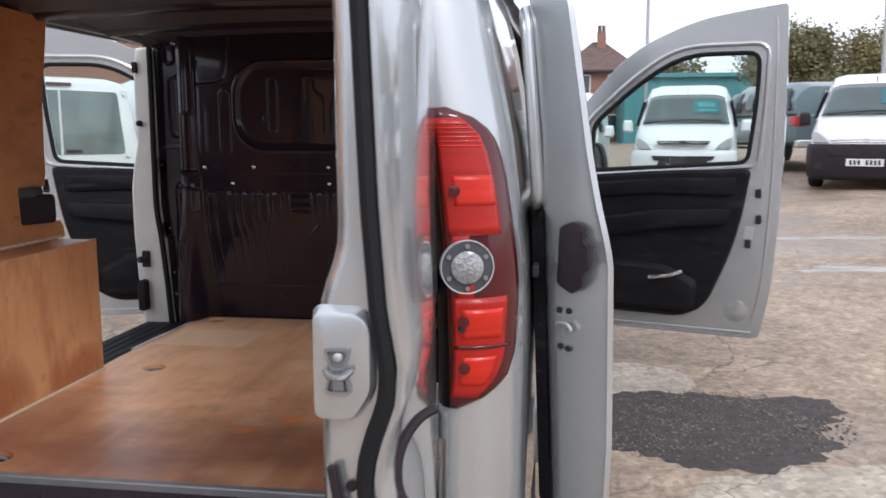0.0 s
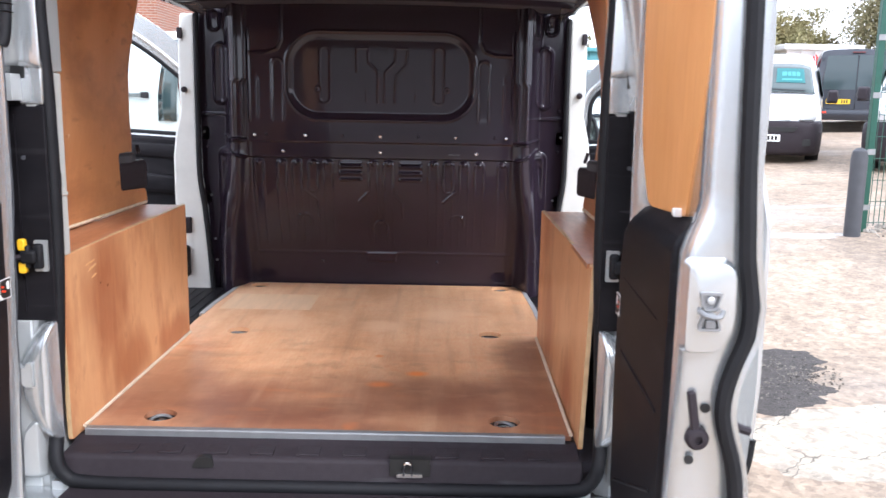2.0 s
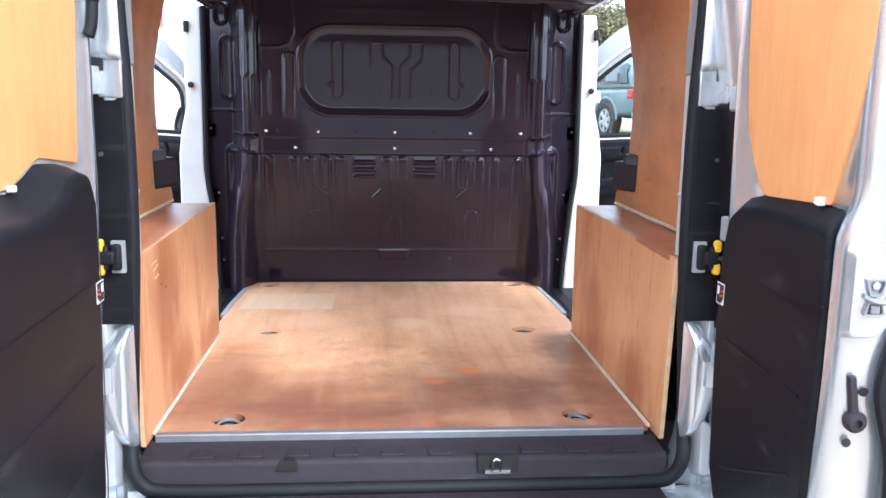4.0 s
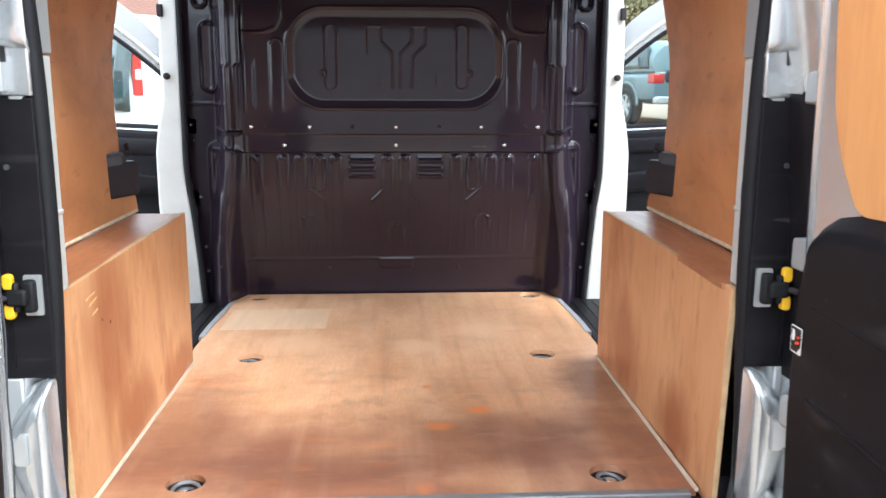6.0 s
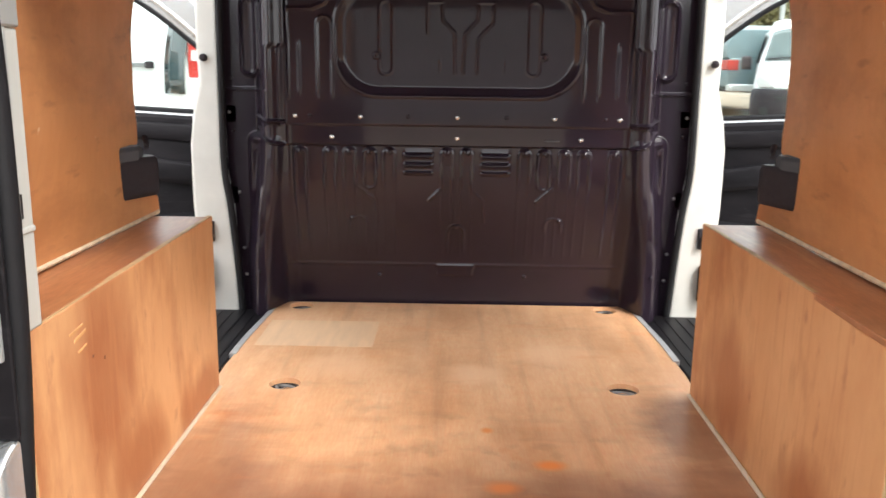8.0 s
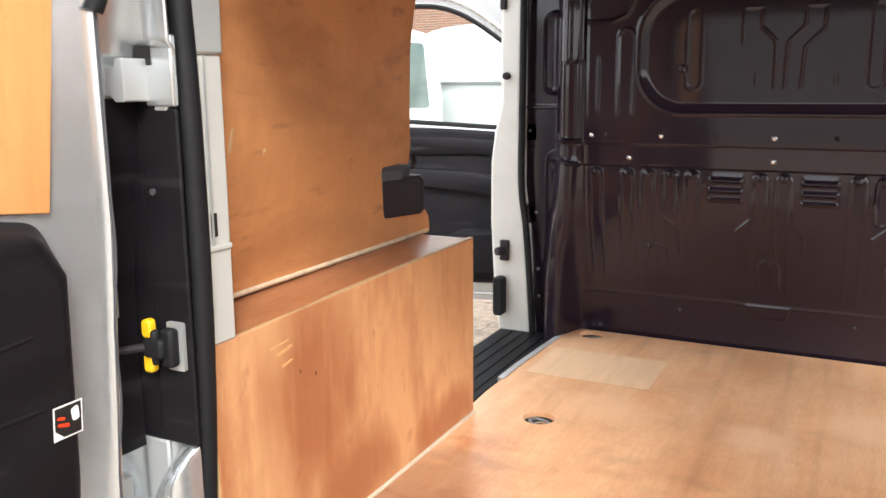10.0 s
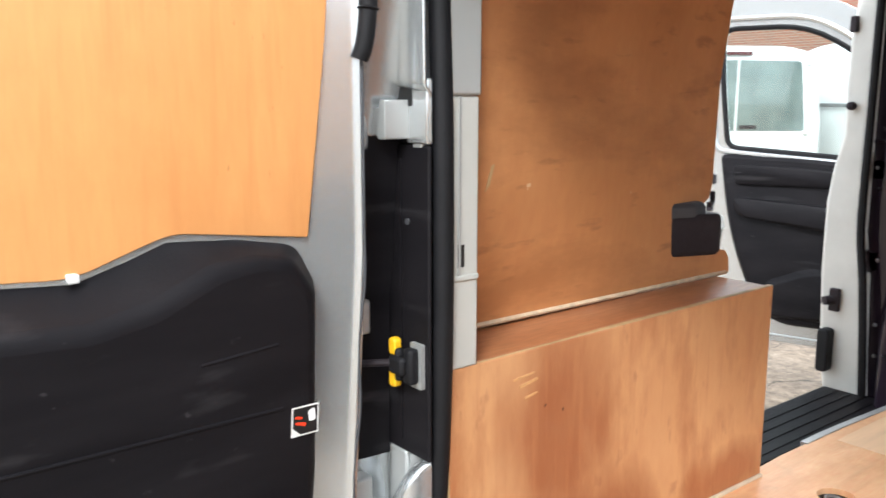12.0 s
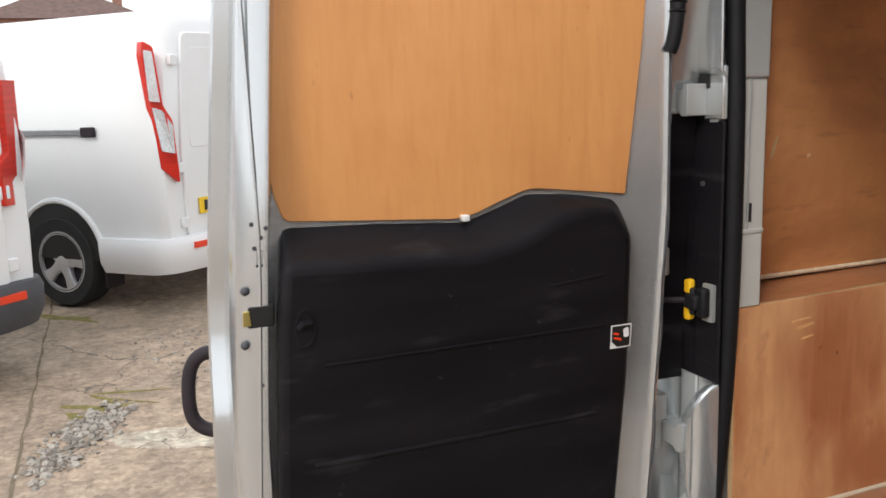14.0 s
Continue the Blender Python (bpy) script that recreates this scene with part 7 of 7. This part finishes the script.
def big_van_rear(name, label, m, paint=WHITE, glazed=False, lamp="tall", group="", bumper=None, height=1.97, rail=True, lamps=(-1, 1), dark_corner=False):
    """A mid-size van, built to be seen from its rear and near side: tail at y = 0, nose at y = 4.97."""
    car = thing(name, label, "van", group, m=m)
    H = height
    st = [(0.0, 0.40, H - 0.10, 0.90, 0.76), (0.05, 0.36, H - 0.03, 0.945, 0.80), (0.35, 0.34, H, 0.975, 0.83), (2.8, 0.32, H, 0.985, 0.84), (3.35, 0.30, H - 0.06, 0.985, 0.80), (4.10, 0.30, 1.24, 0.97, 0.82), (4.75, 0.30, 1.02, 0.92, 0.76), (4.97, 0.34, 0.80, 0.84, 0.66)]
    rings = hull(st)
    part("body", loft(rings), paint, car, smooth=True)
    # two rear doors with their gap, hinges and windows
    dx = lambda z: 0.90 + (0.76 - 0.90) * smooth01((z - 1.1) / 0.8)
    for s in (-1, 1):
        outl = rounded([(0.008, 0.52), (0.74, 0.52), (0.74, 1.15), (0.66, H - 0.17), (0.008, H - 0.15)], [0.01, 0.04, 0.1, 0.06, 0.01], 4)
        d = part("rear_door", prism([(s * a, b) for a, b in outl], lambda a, b, w: (a, w, b), -0.022, 0.02), paint, car, bevel=0.008)
        pane = rounded([(0.014, 1.00), (0.735, 1.00), (0.665, H - 0.18), (0.014, H - 0.17)], [0.004, 0.05, 0.05, 0.004], 4) if glazed else rounded([(0.09, 1.13), (0.66, 1.13), (0.60, H - 0.27), (0.09, H - 0.25)], 0.05, 4)
        if glazed:
            part("rear_window", prism([(s * a, b) for a, b in pane], lambda a, b, w: (a, w, b), -0.030, -0.02), PANE_GLASS if paint is WHITE else DARK_GLASS, d, "reflecting rear window", bevel=0.004)
        else:
            part("blank_panel", prism([(s * a, b) for a, b in pane], lambda a, b, w: (a, w, b), -0.026, -0.02), paint, d, bevel=0.003)
        for z in (1.72, 1.0, 0.62):
            part("hinge", bx(s * 0.73, s * 0.79, -0.03, 0.0, z - 0.035, z + 0.035), paint, d, bevel=0.006)
        # tail lamps wrap round the rear corner
        def lamp_put(a, b, out):
            q = max(0.0, a - 0.90)
            return (s * (min(a, 0.90) + 0.55 * q + 0.3 * out), -0.030 + 1.25 * q - out, b)
        if lamp == "tall":
            lo = [(0.80, 0.90), (0.93, 1.00), (0.985, 1.75), (0.975, 1.84), (0.925, 1.80), (0.90, 1.42), (0.82, 1.32), (0.795, 0.94)]
            clear = [[(0.915, 1.44), (0.966, 1.45), (0.974, 1.78), (0.935, 1.77)], [(0.825, 1.10), (0.925, 1.12), (0.955, 1.41), (0.912, 1.39), (0.830, 1.295)]]
        elif lamp == "block":
            lo = [(0.74, 0.93), (0.975, 0.93), (0.98, 1.20), (0.945, 1.57), (0.80, 1.57), (0.80, 1.20), (0.74, 1.15)]
            clear = [[(0.85, 1.05), (0.955, 1.09), (0.955, 1.32), (0.905, 1.28), (0.885, 1.15)]]
        else:
            lo = [(0.855, 1.14), (0.950, 1.14), (0.950, 1.36), (0.925, 1.62), (0.860, 1.62)]
            clear = [[(0.872, 1.30), (0.930, 1.30), (0.928, 1.40), (0.872, 1.40)]]
        if dark_corner:
            part("corner_panel", grid_surface(lambda y, z: (s * (0.978 - 0.13 * smooth01((z - 1.15) / 0.85) + 0.004), y, z), span(0.03, 0.34, 3), span(0.98, H - 0.12, 6)), DARK_GLASS, car, "dark glazed corner panel behind the lamp", smooth=True, solid=0.006)
        if s in lamps:
            lo = rounded(lo, 0.015, 3)
            lm = part("tail_lamp", loft([[lamp_put(a, b, -0.05) for a, b in lo], [lamp_put(a, b, 0.008) for a, b in lo]]), ORANGE_LENS if lamp != "short" else RED_LENS, car, "red tail lamp with a clear middle", bevel=0.004)
            for c in clear:
                part("clear_lens", loft([[lamp_put(a, b, 0.008) for a, b in rounded(c, 0.008, 2)], [lamp_put(a, b, 0.014) for a, b in rounded(c, 0.008, 2)]]), CLEAR_LENS, lm)
        if rail:
            part("slide_rail", bx(s * 0.978, s * 1.000, 0.60, 2.45, 1.235, 1.275), ALU, car, bevel=0.006)
            part("rail_end", bx(s * 0.978, s * 1.006, 0.50, 0.62, 1.222, 1.29), BLACK_PLASTIC, car, bevel=0.008)
        # side swage and sliding door joint
        part("door_joint", bx(s * 0.984, s * 0.989, 2.45, 2.462, 0.42, 1.30), GREY_BUMPER, car)
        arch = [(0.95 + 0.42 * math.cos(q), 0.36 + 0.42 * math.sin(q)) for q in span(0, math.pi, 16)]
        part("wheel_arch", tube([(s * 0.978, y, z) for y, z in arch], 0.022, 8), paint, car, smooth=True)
        # flat black half-disc, the dark of the wheel arch put in as colour
        part("arch_shade", prism([(y, z) for y, z in arch], lambda a, b, w: (s * w, a, b), 0.94, 0.9835), INK_AND_SHADE, car)
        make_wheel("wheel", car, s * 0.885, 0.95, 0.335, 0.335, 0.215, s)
        make_wheel("wheel", car, s * 0.885, 3.90, 0.335, 0.335, 0.215, s)
        part("mud_flap", bx(s * 0.80, s * 0.96, 0.55, 0.57, 0.16, 0.42), BLACK_PLASTIC, car)
        part("reflector", bx(s * 0.60, s * 0.76, -0.098, -0.070, 0.445, 0.485), RED_INK, car)
        part("side_window", grid_surface(lambda u, v: (s * (0.990 - 0.125 * v), 3.0 + 0.95 * u - 0.42 * v * u, 1.16 + 0.58 * v), span(0, 1, 4), span(0, 1, 3)), DARK_GLASS, car, smooth=True, solid=0.004)
    part("handle_bar", bx(0.04, 0.22, -0.04, -0.02, 1.02, 1.06), BLACK_PLASTIC, car, bevel=0.006)
    mb = bumper or paint
    prof = [(-0.02, 0.53), (0.035, 0.525), (0.055, 0.48), (0.050, 0.36), (0.010, 0.28), (-0.04, 0.28)]
    half_b = [(0.0, -0.055), (0.45, -0.050), (0.75, -0.025), (0.88, 0.015), (0.945, 0.085), (0.965, 0.20), (0.970, 0.42), (0.972, 0.535)]
    line = smooth_path([(-x, y, 0) for x, y in half_b[:0:-1]] + [(x, y, 0) for x, y in half_b], 4)
    rings_b = []
    for k, p in enumerate(line):
        a, b = Vector(line[max(0, k - 1)]), Vector(line[min(len(line) - 1, k + 1)])
        d = (b - a).normalized()
        nb = Vector((d.y, -d.x, 0))
        rings_b.append([(p[0] + nb.x * o, p[1] + nb.y * o, z) for o, z in prof])
    part("rear_bumper", loft(rings_b), mb, car, smooth=True)
    part("bumper_top", bx(-0.55, 0.55, -0.080, -0.02, 0.527, 0.537), GREY_BUMPER, car, bevel=0.003)
    plate(car, -0.033, 0.72, -1, PLATE_Y, x=-0.36)
    part("brake_lamp", bx(-0.14, 0.14, -0.03, 0.02, H - 0.12, H - 0.085), DARK_RED, car, bevel=0.004)
    return car


# vans on the far side of the open load door, tails towards it
A_HEAD = (-0.72, -0.69)
big_van_rear("white_van", "white panel van with tall tail lamps parked tail first", place(-5.95, -0.09, A_HEAD), group="parked white vans", lamp="tall", height=2.08)
big_van_rear("white_van", "white panel van with a dark grey bumper beside another van", place(-3.745, -2.17, A_HEAD), group="parked white vans", lamp="block", bumper=GREY_BUMPER, height=2.3, rail=False)
big_van_rear("white_van", "white van with glazed rear doors, reflections put into the glass colour", place(-4.75, 7.15, (-0.80, 0.60)), group="parked white vans", lamp="short", glazed=True, height=1.90, lamps=(-1,))
big_van_rear("white_van", "white panel van with a black side rail", place(-2.05, 7.9, (-0.82, 0.57)), group="parked white vans", lamp="short", height=1.97, dark_corner=True)

# vehicles ahead, noses towards the camera
small_van_front("delivery_van", "small white delivery van with dark grey bumper and price card", place(5.40, 11.90, (-0.37, -0.93)), group="small vans for sale")
small_van_front("delivery_van", "small white van with body-coloured bumper and price card", place(2.84, 12.9, (-0.16, -0.99)), grey_bumper=False, group="small vans for sale", front_style="grille")
small_van_front("delivery_van", "small white van parked behind the mesh fence", place(6.85, 9.7, (-0.55, -0.83)), group="small vans for sale", sticker=False)
small_van_front("delivery_van", "white van parked behind the front door mirror", place(0.55, 13.4, (-0.10, -0.99)), grey_bumper=False, group="small vans for sale", sticker=False, front_style="grille")
big_van_rear("dark_van", "dark navy van with glazed rear doors", place(9.87, 18.36, (0.37, 0.93)), paint=DARK_PAINT, glazed=True, lamp="tall", rail=False)


def pickup(m):
    """Crew-cab pickup: tail at y = 0, nose at y = 5.2."""
    car = thing("pickup_truck", "grey-blue crew cab pickup truck with a canopy", "pickup truck", m=m)
    st = [(0.0, 0.55, 1.08, 0.86, 0.82), (0.06, 0.50, 1.12, 0.90, 0.86), (1.70, 0.48, 1.12, 0.91, 0.87), (3.60, 0.46, 1.12, 0.92, 0.86), (4.70, 0.48, 1.06, 0.90, 0.82), (5.15, 0.50, 0.90, 0.82, 0.70)]
    part("body", loft(hull(st)), TEAL_PAINT, car, smooth=True)
    cab = [(0.10, 1.08, 1.66, 0.86, 0.66), (0.35, 1.08, 1.76, 0.87, 0.68), (1.70, 1.08, 1.80, 0.87, 0.69), (2.90, 1.08, 1.80, 0.87, 0.68), (3.20, 1.08, 1.72, 0.87, 0.64), (3.80, 1.06, 1.14, 0.86, 0.74)]
    part("cab", loft(hull(cab)), TEAL_PAINT, car, smooth=True)
    for s in (-1, 1):
        side = lambda y0, y1, k0, k1: grid_surface(lambda u, v: (s * (0.892 - 0.46 * max(0.0, 0.44 * v - 0.25)), y0 + (y1 - y0) * u + (k0 * (1 - u) - k1 * u) * v, 1.19 + 0.44 * v), span(0, 1, 3), span(0, 1, 6))
        for y0, y1, k0, k1 in ((0.25, 1.55, 0.12, 0.0), (1.78, 2.55, 0.0, 0.0), (2.62, 3.55, 0.0, 0.42)):
            part("side_window", side(y0, y1, k0, k1), DARK_GLASS, car, smooth=True, solid=0.01)
        make_wheel("wheel", car, s * 0.82, 1.15, 0.39, 0.39, 0.25, s, 6)
        make_wheel("wheel", car, s * 0.82, 4.15, 0.39, 0.39, 0.25, s, 6)
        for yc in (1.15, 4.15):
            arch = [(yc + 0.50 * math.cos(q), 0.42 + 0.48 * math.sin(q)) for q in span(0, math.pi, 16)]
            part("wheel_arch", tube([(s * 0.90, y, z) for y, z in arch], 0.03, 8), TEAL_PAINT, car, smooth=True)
            # black sheet on the flank that paints the arch's shade
            part("arch_shade", prism(arch, lambda a, b, w: (s * w, a, b), 0.86, 0.912), INK_AND_SHADE, car)
        part("tail_lamp", bx(s * 0.66, s * 0.905, -0.03, 0.24, 0.88, 1.08), RED_LENS, car, bevel=0.02)
        part("door_handle", bx(s * 0.905, s * 0.935, 1.95, 2.12, 1.02, 1.05), CHROME, car, bevel=0.006)
        part("door_mirror", bx(s * 0.93, s * 1.10, 3.30, 3.40, 1.12, 1.32), BLACK_PLASTIC, car, bevel=0.03)
        part("side_step", bx(s * 0.84, s * 0.98, 1.75, 3.55, 0.40, 0.45), BLACK_PLASTIC, car, bevel=0.01)
    part("rear_bumper", bx(-0.88, 0.88, -0.14, 0.05, 0.46, 0.62), CHROME, car, bevel=0.03)
    plate(car, -0.145, 0.72, -1, PLATE_Y)
    return car


pickup(place(6.19, 15.95, (-0.21, 0.98)))

# ---------- fence ----------
fence = thing("mesh_fence", "green welded mesh fence panel on steel posts", "fence")
F0 = Vector((4.07, 5.66, 0))
FD = Vector((0.985, 0.17, 0)).normalized()
for k in range(3):
    p = F0 + FD * (2.5 * k)
    g = ground_z(p.x, p.y)
    part("post", bx(p.x - 0.03, p.x + 0.03, p.y - 0.03, p.y + 0.03, g - 0.02, g + 2.55), GREEN_PAINT, fence, bevel=0.005)
    bm = bmesh.new()
    for i in range(46):
        q = p + FD * (0.06 + i * 0.052)
        box(bm, q.x - 0.0028, q.x + 0.0028, q.y - 0.0028, q.y + 0.0028, g + 0.05, g + 2.45)
    for i in range(13):
        z = g + 0.08 + i * 0.195
        a, b = p + FD * 0.03, p + FD * 2.47
        tube([(a.x, a.y, z), (b.x, b.y, z)], 0.0035, 5, bm)
    part("wire_mesh", bm, GREEN_PAINT, fence, "green welded wire mesh")
    for i in range(5):
        part("clamp", bx(p.x - 0.035, p.x + 0.035, p.y - 0.038, p.y - 0.028, g + 0.2 + i * 0.5, g + 0.25 + i * 0.5), ALU, fence)
bol = thing("bollard", "short dark bollard beside the fence post", "bollard")
gb = ground_z(3.92, 5.50)
part("tube", lathe([(0.07, 0), (0.07, 0.70), (0.06, 0.76), (0.03, 0.785), (0.0, 0.79)], (3.89, 5.46, gb - 0.01), (0, 0, 1), 20), GREY_BUMPER, bol, smooth=True)

# ---------- unseen plain wall, added behind the camera to shape reflections ---
tagged(part("reflection_wall", bx(-40, 40, -18.3, -18.0, -0.1, 3.1), WALL_GREY, None), "unseen plain pale wall, added to shape reflections in the van", "wall", kind="structure")

# ---------- buildings ----------


def house(name, label, x0, x1, y0, y1, eave, ridge, chimneys, hip=2.5):
    h = thing(name, label, "house")
    part("wall", bx(x0, x1, y0, y1, 0.2, eave), BRICK, h)
    o = 0.4
    bm = bmesh.new()
    a = [bm.verts.new(p) for p in ((x0 - o, y0 - o, eave), (x1 + o, y0 - o, eave), (x1 + o, y1 + o, eave), (x0 - o, y1 + o, eave))]
    ym = (y0 + y1) / 2
    r0, r1 = bm.verts.new((x0 + hip, ym, ridge)), bm.verts.new((x1 - hip, ym, ridge))
    for f in ((a[0], a[1], r1, r0), (a[1], a[2], r1), (a[2], a[3], r0, r1), (a[3], a[0], r0), (a[3], a[2], a[1], a[0])):
        bm.faces.new(f)
    part("roof", bm, ROOF_TILE, h)
    part("gutter", bx(x0 - o, x1 + o, y0 - o - 0.1, y0 - o, eave - 0.08, eave + 0.04), GREY_BUMPER, h)
    for cx, cy, hh in chimneys:
        c = part("chimney", bx(cx - 0.3, cx + 0.3, cy - 0.3, cy + 0.3, eave, ridge + hh), BRICK, h)
        for i in (-0.14, 0.14):
            part("chimney_pot", lathe([(0.14, 0), (0.11, 0.45), (0.13, 0.5)], (cx + i, cy, ridge + hh), (0, 0, 1), 10), ROOF_TILE, c)
    n = max(2, int((x1 - x0) / 3))
    for k in range(n):
        wx = x0 + (k + 0.5) * (x1 - x0) / n
        for z in (1.1, 3.7):
            if z + 1.4 < eave:
                w = part("window", bx(wx - 0.65, wx + 0.65, y0 - 0.06, y0 + 0.05, z, z + 1.35), WHITE_PLASTIC, h)
                for q in (-0.3, 0.3):
                    part("pane", bx(wx + q - 0.27, wx + q + 0.27, y0 - 0.075, y0 - 0.06, z + 0.08, z + 1.27), DARK_GLASS, w)
    return h


house("brick_house", "red brick house with a hipped tile roof and chimney", 0.4, 5.2, 56.0, 63.0, 5.3, 7.5, [(3.0, 59, 0.55)], 2.0)
house("brick_house", "older red brick terrace with tall chimneys", -6.5, -1.6, 52.0, 60.0, 5.4, 6.8, [(-3.4, 55, 0.35)], 1.5)
house("brick_house", "red brick building behind the parked vans", -26.0, -8.2, 23.0, 32.0, 5.6, 7.6, [(-12, 27, 1.0), (-18, 27, 1.0)], 2.0)
house("brick_house", "brick house with a brown tile roof beyond the vans", -68.0, -58.0, -7.0, 2.6, 7.0, 9.6, [(-62.0, 1.0, 0.5)], 4.0)


def shed(name, label, x0, x1, y0, y1, h, material, stripe=None):
    sh = thing(name, label, "shed")
    bm = bmesh.new()
    n = int((x1 - x0) / 0.6)
    for i in range(n):
        a = x0 + (x1 - x0) * i / n
        box(bm, a, a + (x1 - x0) / n * 0.62, y0 - 0.05, y0, 0.1, h)
    box(bm, x0, x1, y0, y1, 0.1, h)
    part("cladding", bm, material, sh)
    part("roof", bx(x0 - 0.2, x1 + 0.2, y0 - 0.3, y1, h, h + 0.25), material, sh, bevel=0.05)
    if stripe:
        part("stripe", bx(x0, x1, y0 - 0.09, y0 - 0.055, h - 0.75, h - 0.25), stripe, sh)
    return sh


shed("teal_shed", "long low teal sheet-metal shed", 4.0, 17.0, 48.0, 56.0, 4.3, TEAL_SHEET)
# a passing white lorry, stood here as a plain shed-like box
shed("white_lorry", "passing white lorry with a red stripe, built as a plain box", 14.6, 17.6, 35.0, 38.5, 3.75, WHITE, RED_SHEET)
post = thing("street_lamp", "tall grey street lamp column", "street lamp")
part("column", tube([(12.7, 33.0, 0.3), (12.7, 33.0, 5.0), (12.7, 33.0, 9.5)], 0.10, 10), POST_GREY, post, smooth=True)
part("head", bx(12.2, 12.9, 32.8, 33.2, 9.45, 9.6), POST_GREY, post, bevel=0.05)
post = thing("street_lamp", "tall thin grey lamp column by the houses", "street lamp")
part("column", tube([(5.0, 46.0, 0.4), (5.0, 46.0, 12.0)], 0.09, 10), POST_GREY, post, smooth=True)
part("floodlight", bx(4.5, 4.95, 45.8, 46.0, 5.3, 5.6), GREY_BUMPER, post, bevel=0.05)


# ---------- trees ----------
def tree(x, y, height, spread, material, seed, label, leaves=2600, size=0.20):
    rnd = random.Random(seed)
    g = ground_z(x, y)
    t = thing("tree", label, "tree", "trees behind the yard", m=Matrix.Translation((x, y, g)))
    bm = bmesh.new()
    top = Vector((rnd.uniform(-0.4, 0.4), rnd.uniform(-0.4, 0.4), height * 0.72))
    rings, n = [], 8
    for k in range(7):
        f = k / 6
        c = top * f + Vector((0.15 * math.sin(f * 5 + seed), 0.15 * math.cos(f * 4 + seed), 0))
        r = 0.035 * height * (1 - f) ** 0.8 + 0.03
        rings.append([c + Vector((math.cos(q) * r, math.sin(q) * r, 0)) for q in (2 * math.pi * j / n for j in range(n))])
    loft(rings, bm=bm)
    tips = []
    for k in range(26):
        f = rnd.uniform(0.24, 0.95)
        base = top * f
        q = k * 2.4 + rnd.uniform(-0.4, 0.4)
        reach = spread * (1.05 - 0.55 * f) * rnd.uniform(0.6, 1.0)
        tip = base + Vector((math.cos(q) * reach, math.sin(q) * reach, height * rnd.uniform(0.08, 0.26)))
        midp = base.lerp(tip, 0.5) + Vector((0, 0, height * 0.03))
        rr = 0.012 * height * (1 - f * 0.6)
        for a, b, r0, r1 in ((base, midp, rr, rr * 0.6), (midp, tip, rr * 0.6, rr * 0.2)):
            d = (b - a).normalized()
            s = d.orthogonal().normalized()
            u = d.cross(s)
            loft([[a + (s * math.cos(w) + u * math.sin(w)) * r0 for w in (0, 1.26, 2.51, 3.77, 5.03)], [b + (s * math.cos(w) + u * math.sin(w)) * r1 for w in (0, 1.26, 2.51, 3.77, 5.03)]], bm=bm)
        tips += [tip, midp.lerp(tip, 0.4)]
    tips.append(top + Vector((0, 0, height * 0.15)))
    part("trunk", bm, BARK, t, smooth=True)
    verts, faces = [], []
    for _ in range(leaves):
        c = rnd.choice(tips) + Vector((rnd.gauss(0, 1), rnd.gauss(0, 1), rnd.gauss(0, 0.8))) * spread * 0.135
        d = Vector((rnd.gauss(0, 1), rnd.gauss(0, 1), rnd.gauss(0, 1))).normalized()
        s = d.orthogonal().normalized()
        u = d.cross(s)
        w = size * rnd.uniform(0.6, 1.4)
        i = len(verts)
        verts += [c - s * w * 0.5, c - u * w * 0.35, c + s * w * 0.6, c + u * w * 0.35]
        faces.append((i, i + 1, i + 2, i + 3))
    me = bpy.data.meshes.new("crown")
    me.from_pydata([tuple(v) for v in verts], [], faces)
    me.materials.append(material)
    ob = new("crown", me)
    ob.parent = t
    return t


tree(10.4, 36.0, 5.0, 2.8, LEAF_DARK, 1, "rounded tree with brownish green leaves", 20000, 0.125)
tree(14.3, 38.0, 4.9, 2.7, LEAF, 2, "bushy tree turning yellow", 20000, 0.12)
tree(17.4, 40.0, 5.4, 1.9, LEAF, 12, "slender tree with yellow leaves", 8000, 0.12)
tree(20.5, 37.0, 6.0, 3.2, LEAF_DARK, 3, "tall tree with thinning leaves", 17000, 0.125)
tree(24.5, 41.0, 7.6, 3.0, LEAF, 4, "yellow-green tree beyond the fence", 18000, 0.14)
tree(8.6, 60.0, 6.0, 2.6, LEAF_DARK, 6, "distant dark green tree", 3500, 0.22)
tree(28.5, 36.0, 9.5, 3.8, LEAF_DARK, 8, "tall tree with open crown", 14000, 0.15)
hedge_rnd = random.Random(9)
verts, faces = [], []
for _ in range(9000):
    c = Vector((hedge_rnd.uniform(15.6, 34), 34.5 + hedge_rnd.gauss(0, 0.9), 0.4 + 2.4 * hedge_rnd.random() ** 0.7))
    d = Vector((hedge_rnd.gauss(0, 1), hedge_rnd.gauss(0, 1), hedge_rnd.gauss(0, 1))).normalized()
    sv = d.orthogonal().normalized()
    uv = d.cross(sv)
    w = 0.26 * hedge_rnd.uniform(0.6, 1.4)
    i = len(verts)
    verts += [tuple(c - sv * w * 0.5), tuple(c - uv * w * 0.4), tuple(c + sv * w * 0.5), tuple(c + uv * w * 0.4)]
    faces.append((i, i + 1, i + 2, i + 3))
me = bpy.data.meshes.new("hedge")
me.from_pydata(verts, [], faces)
me.materials.append(LEAF)
tagged(new("hedge", me), "rough yellow-green hedge along the far edge of the yard", "hedge", kind="stuff")
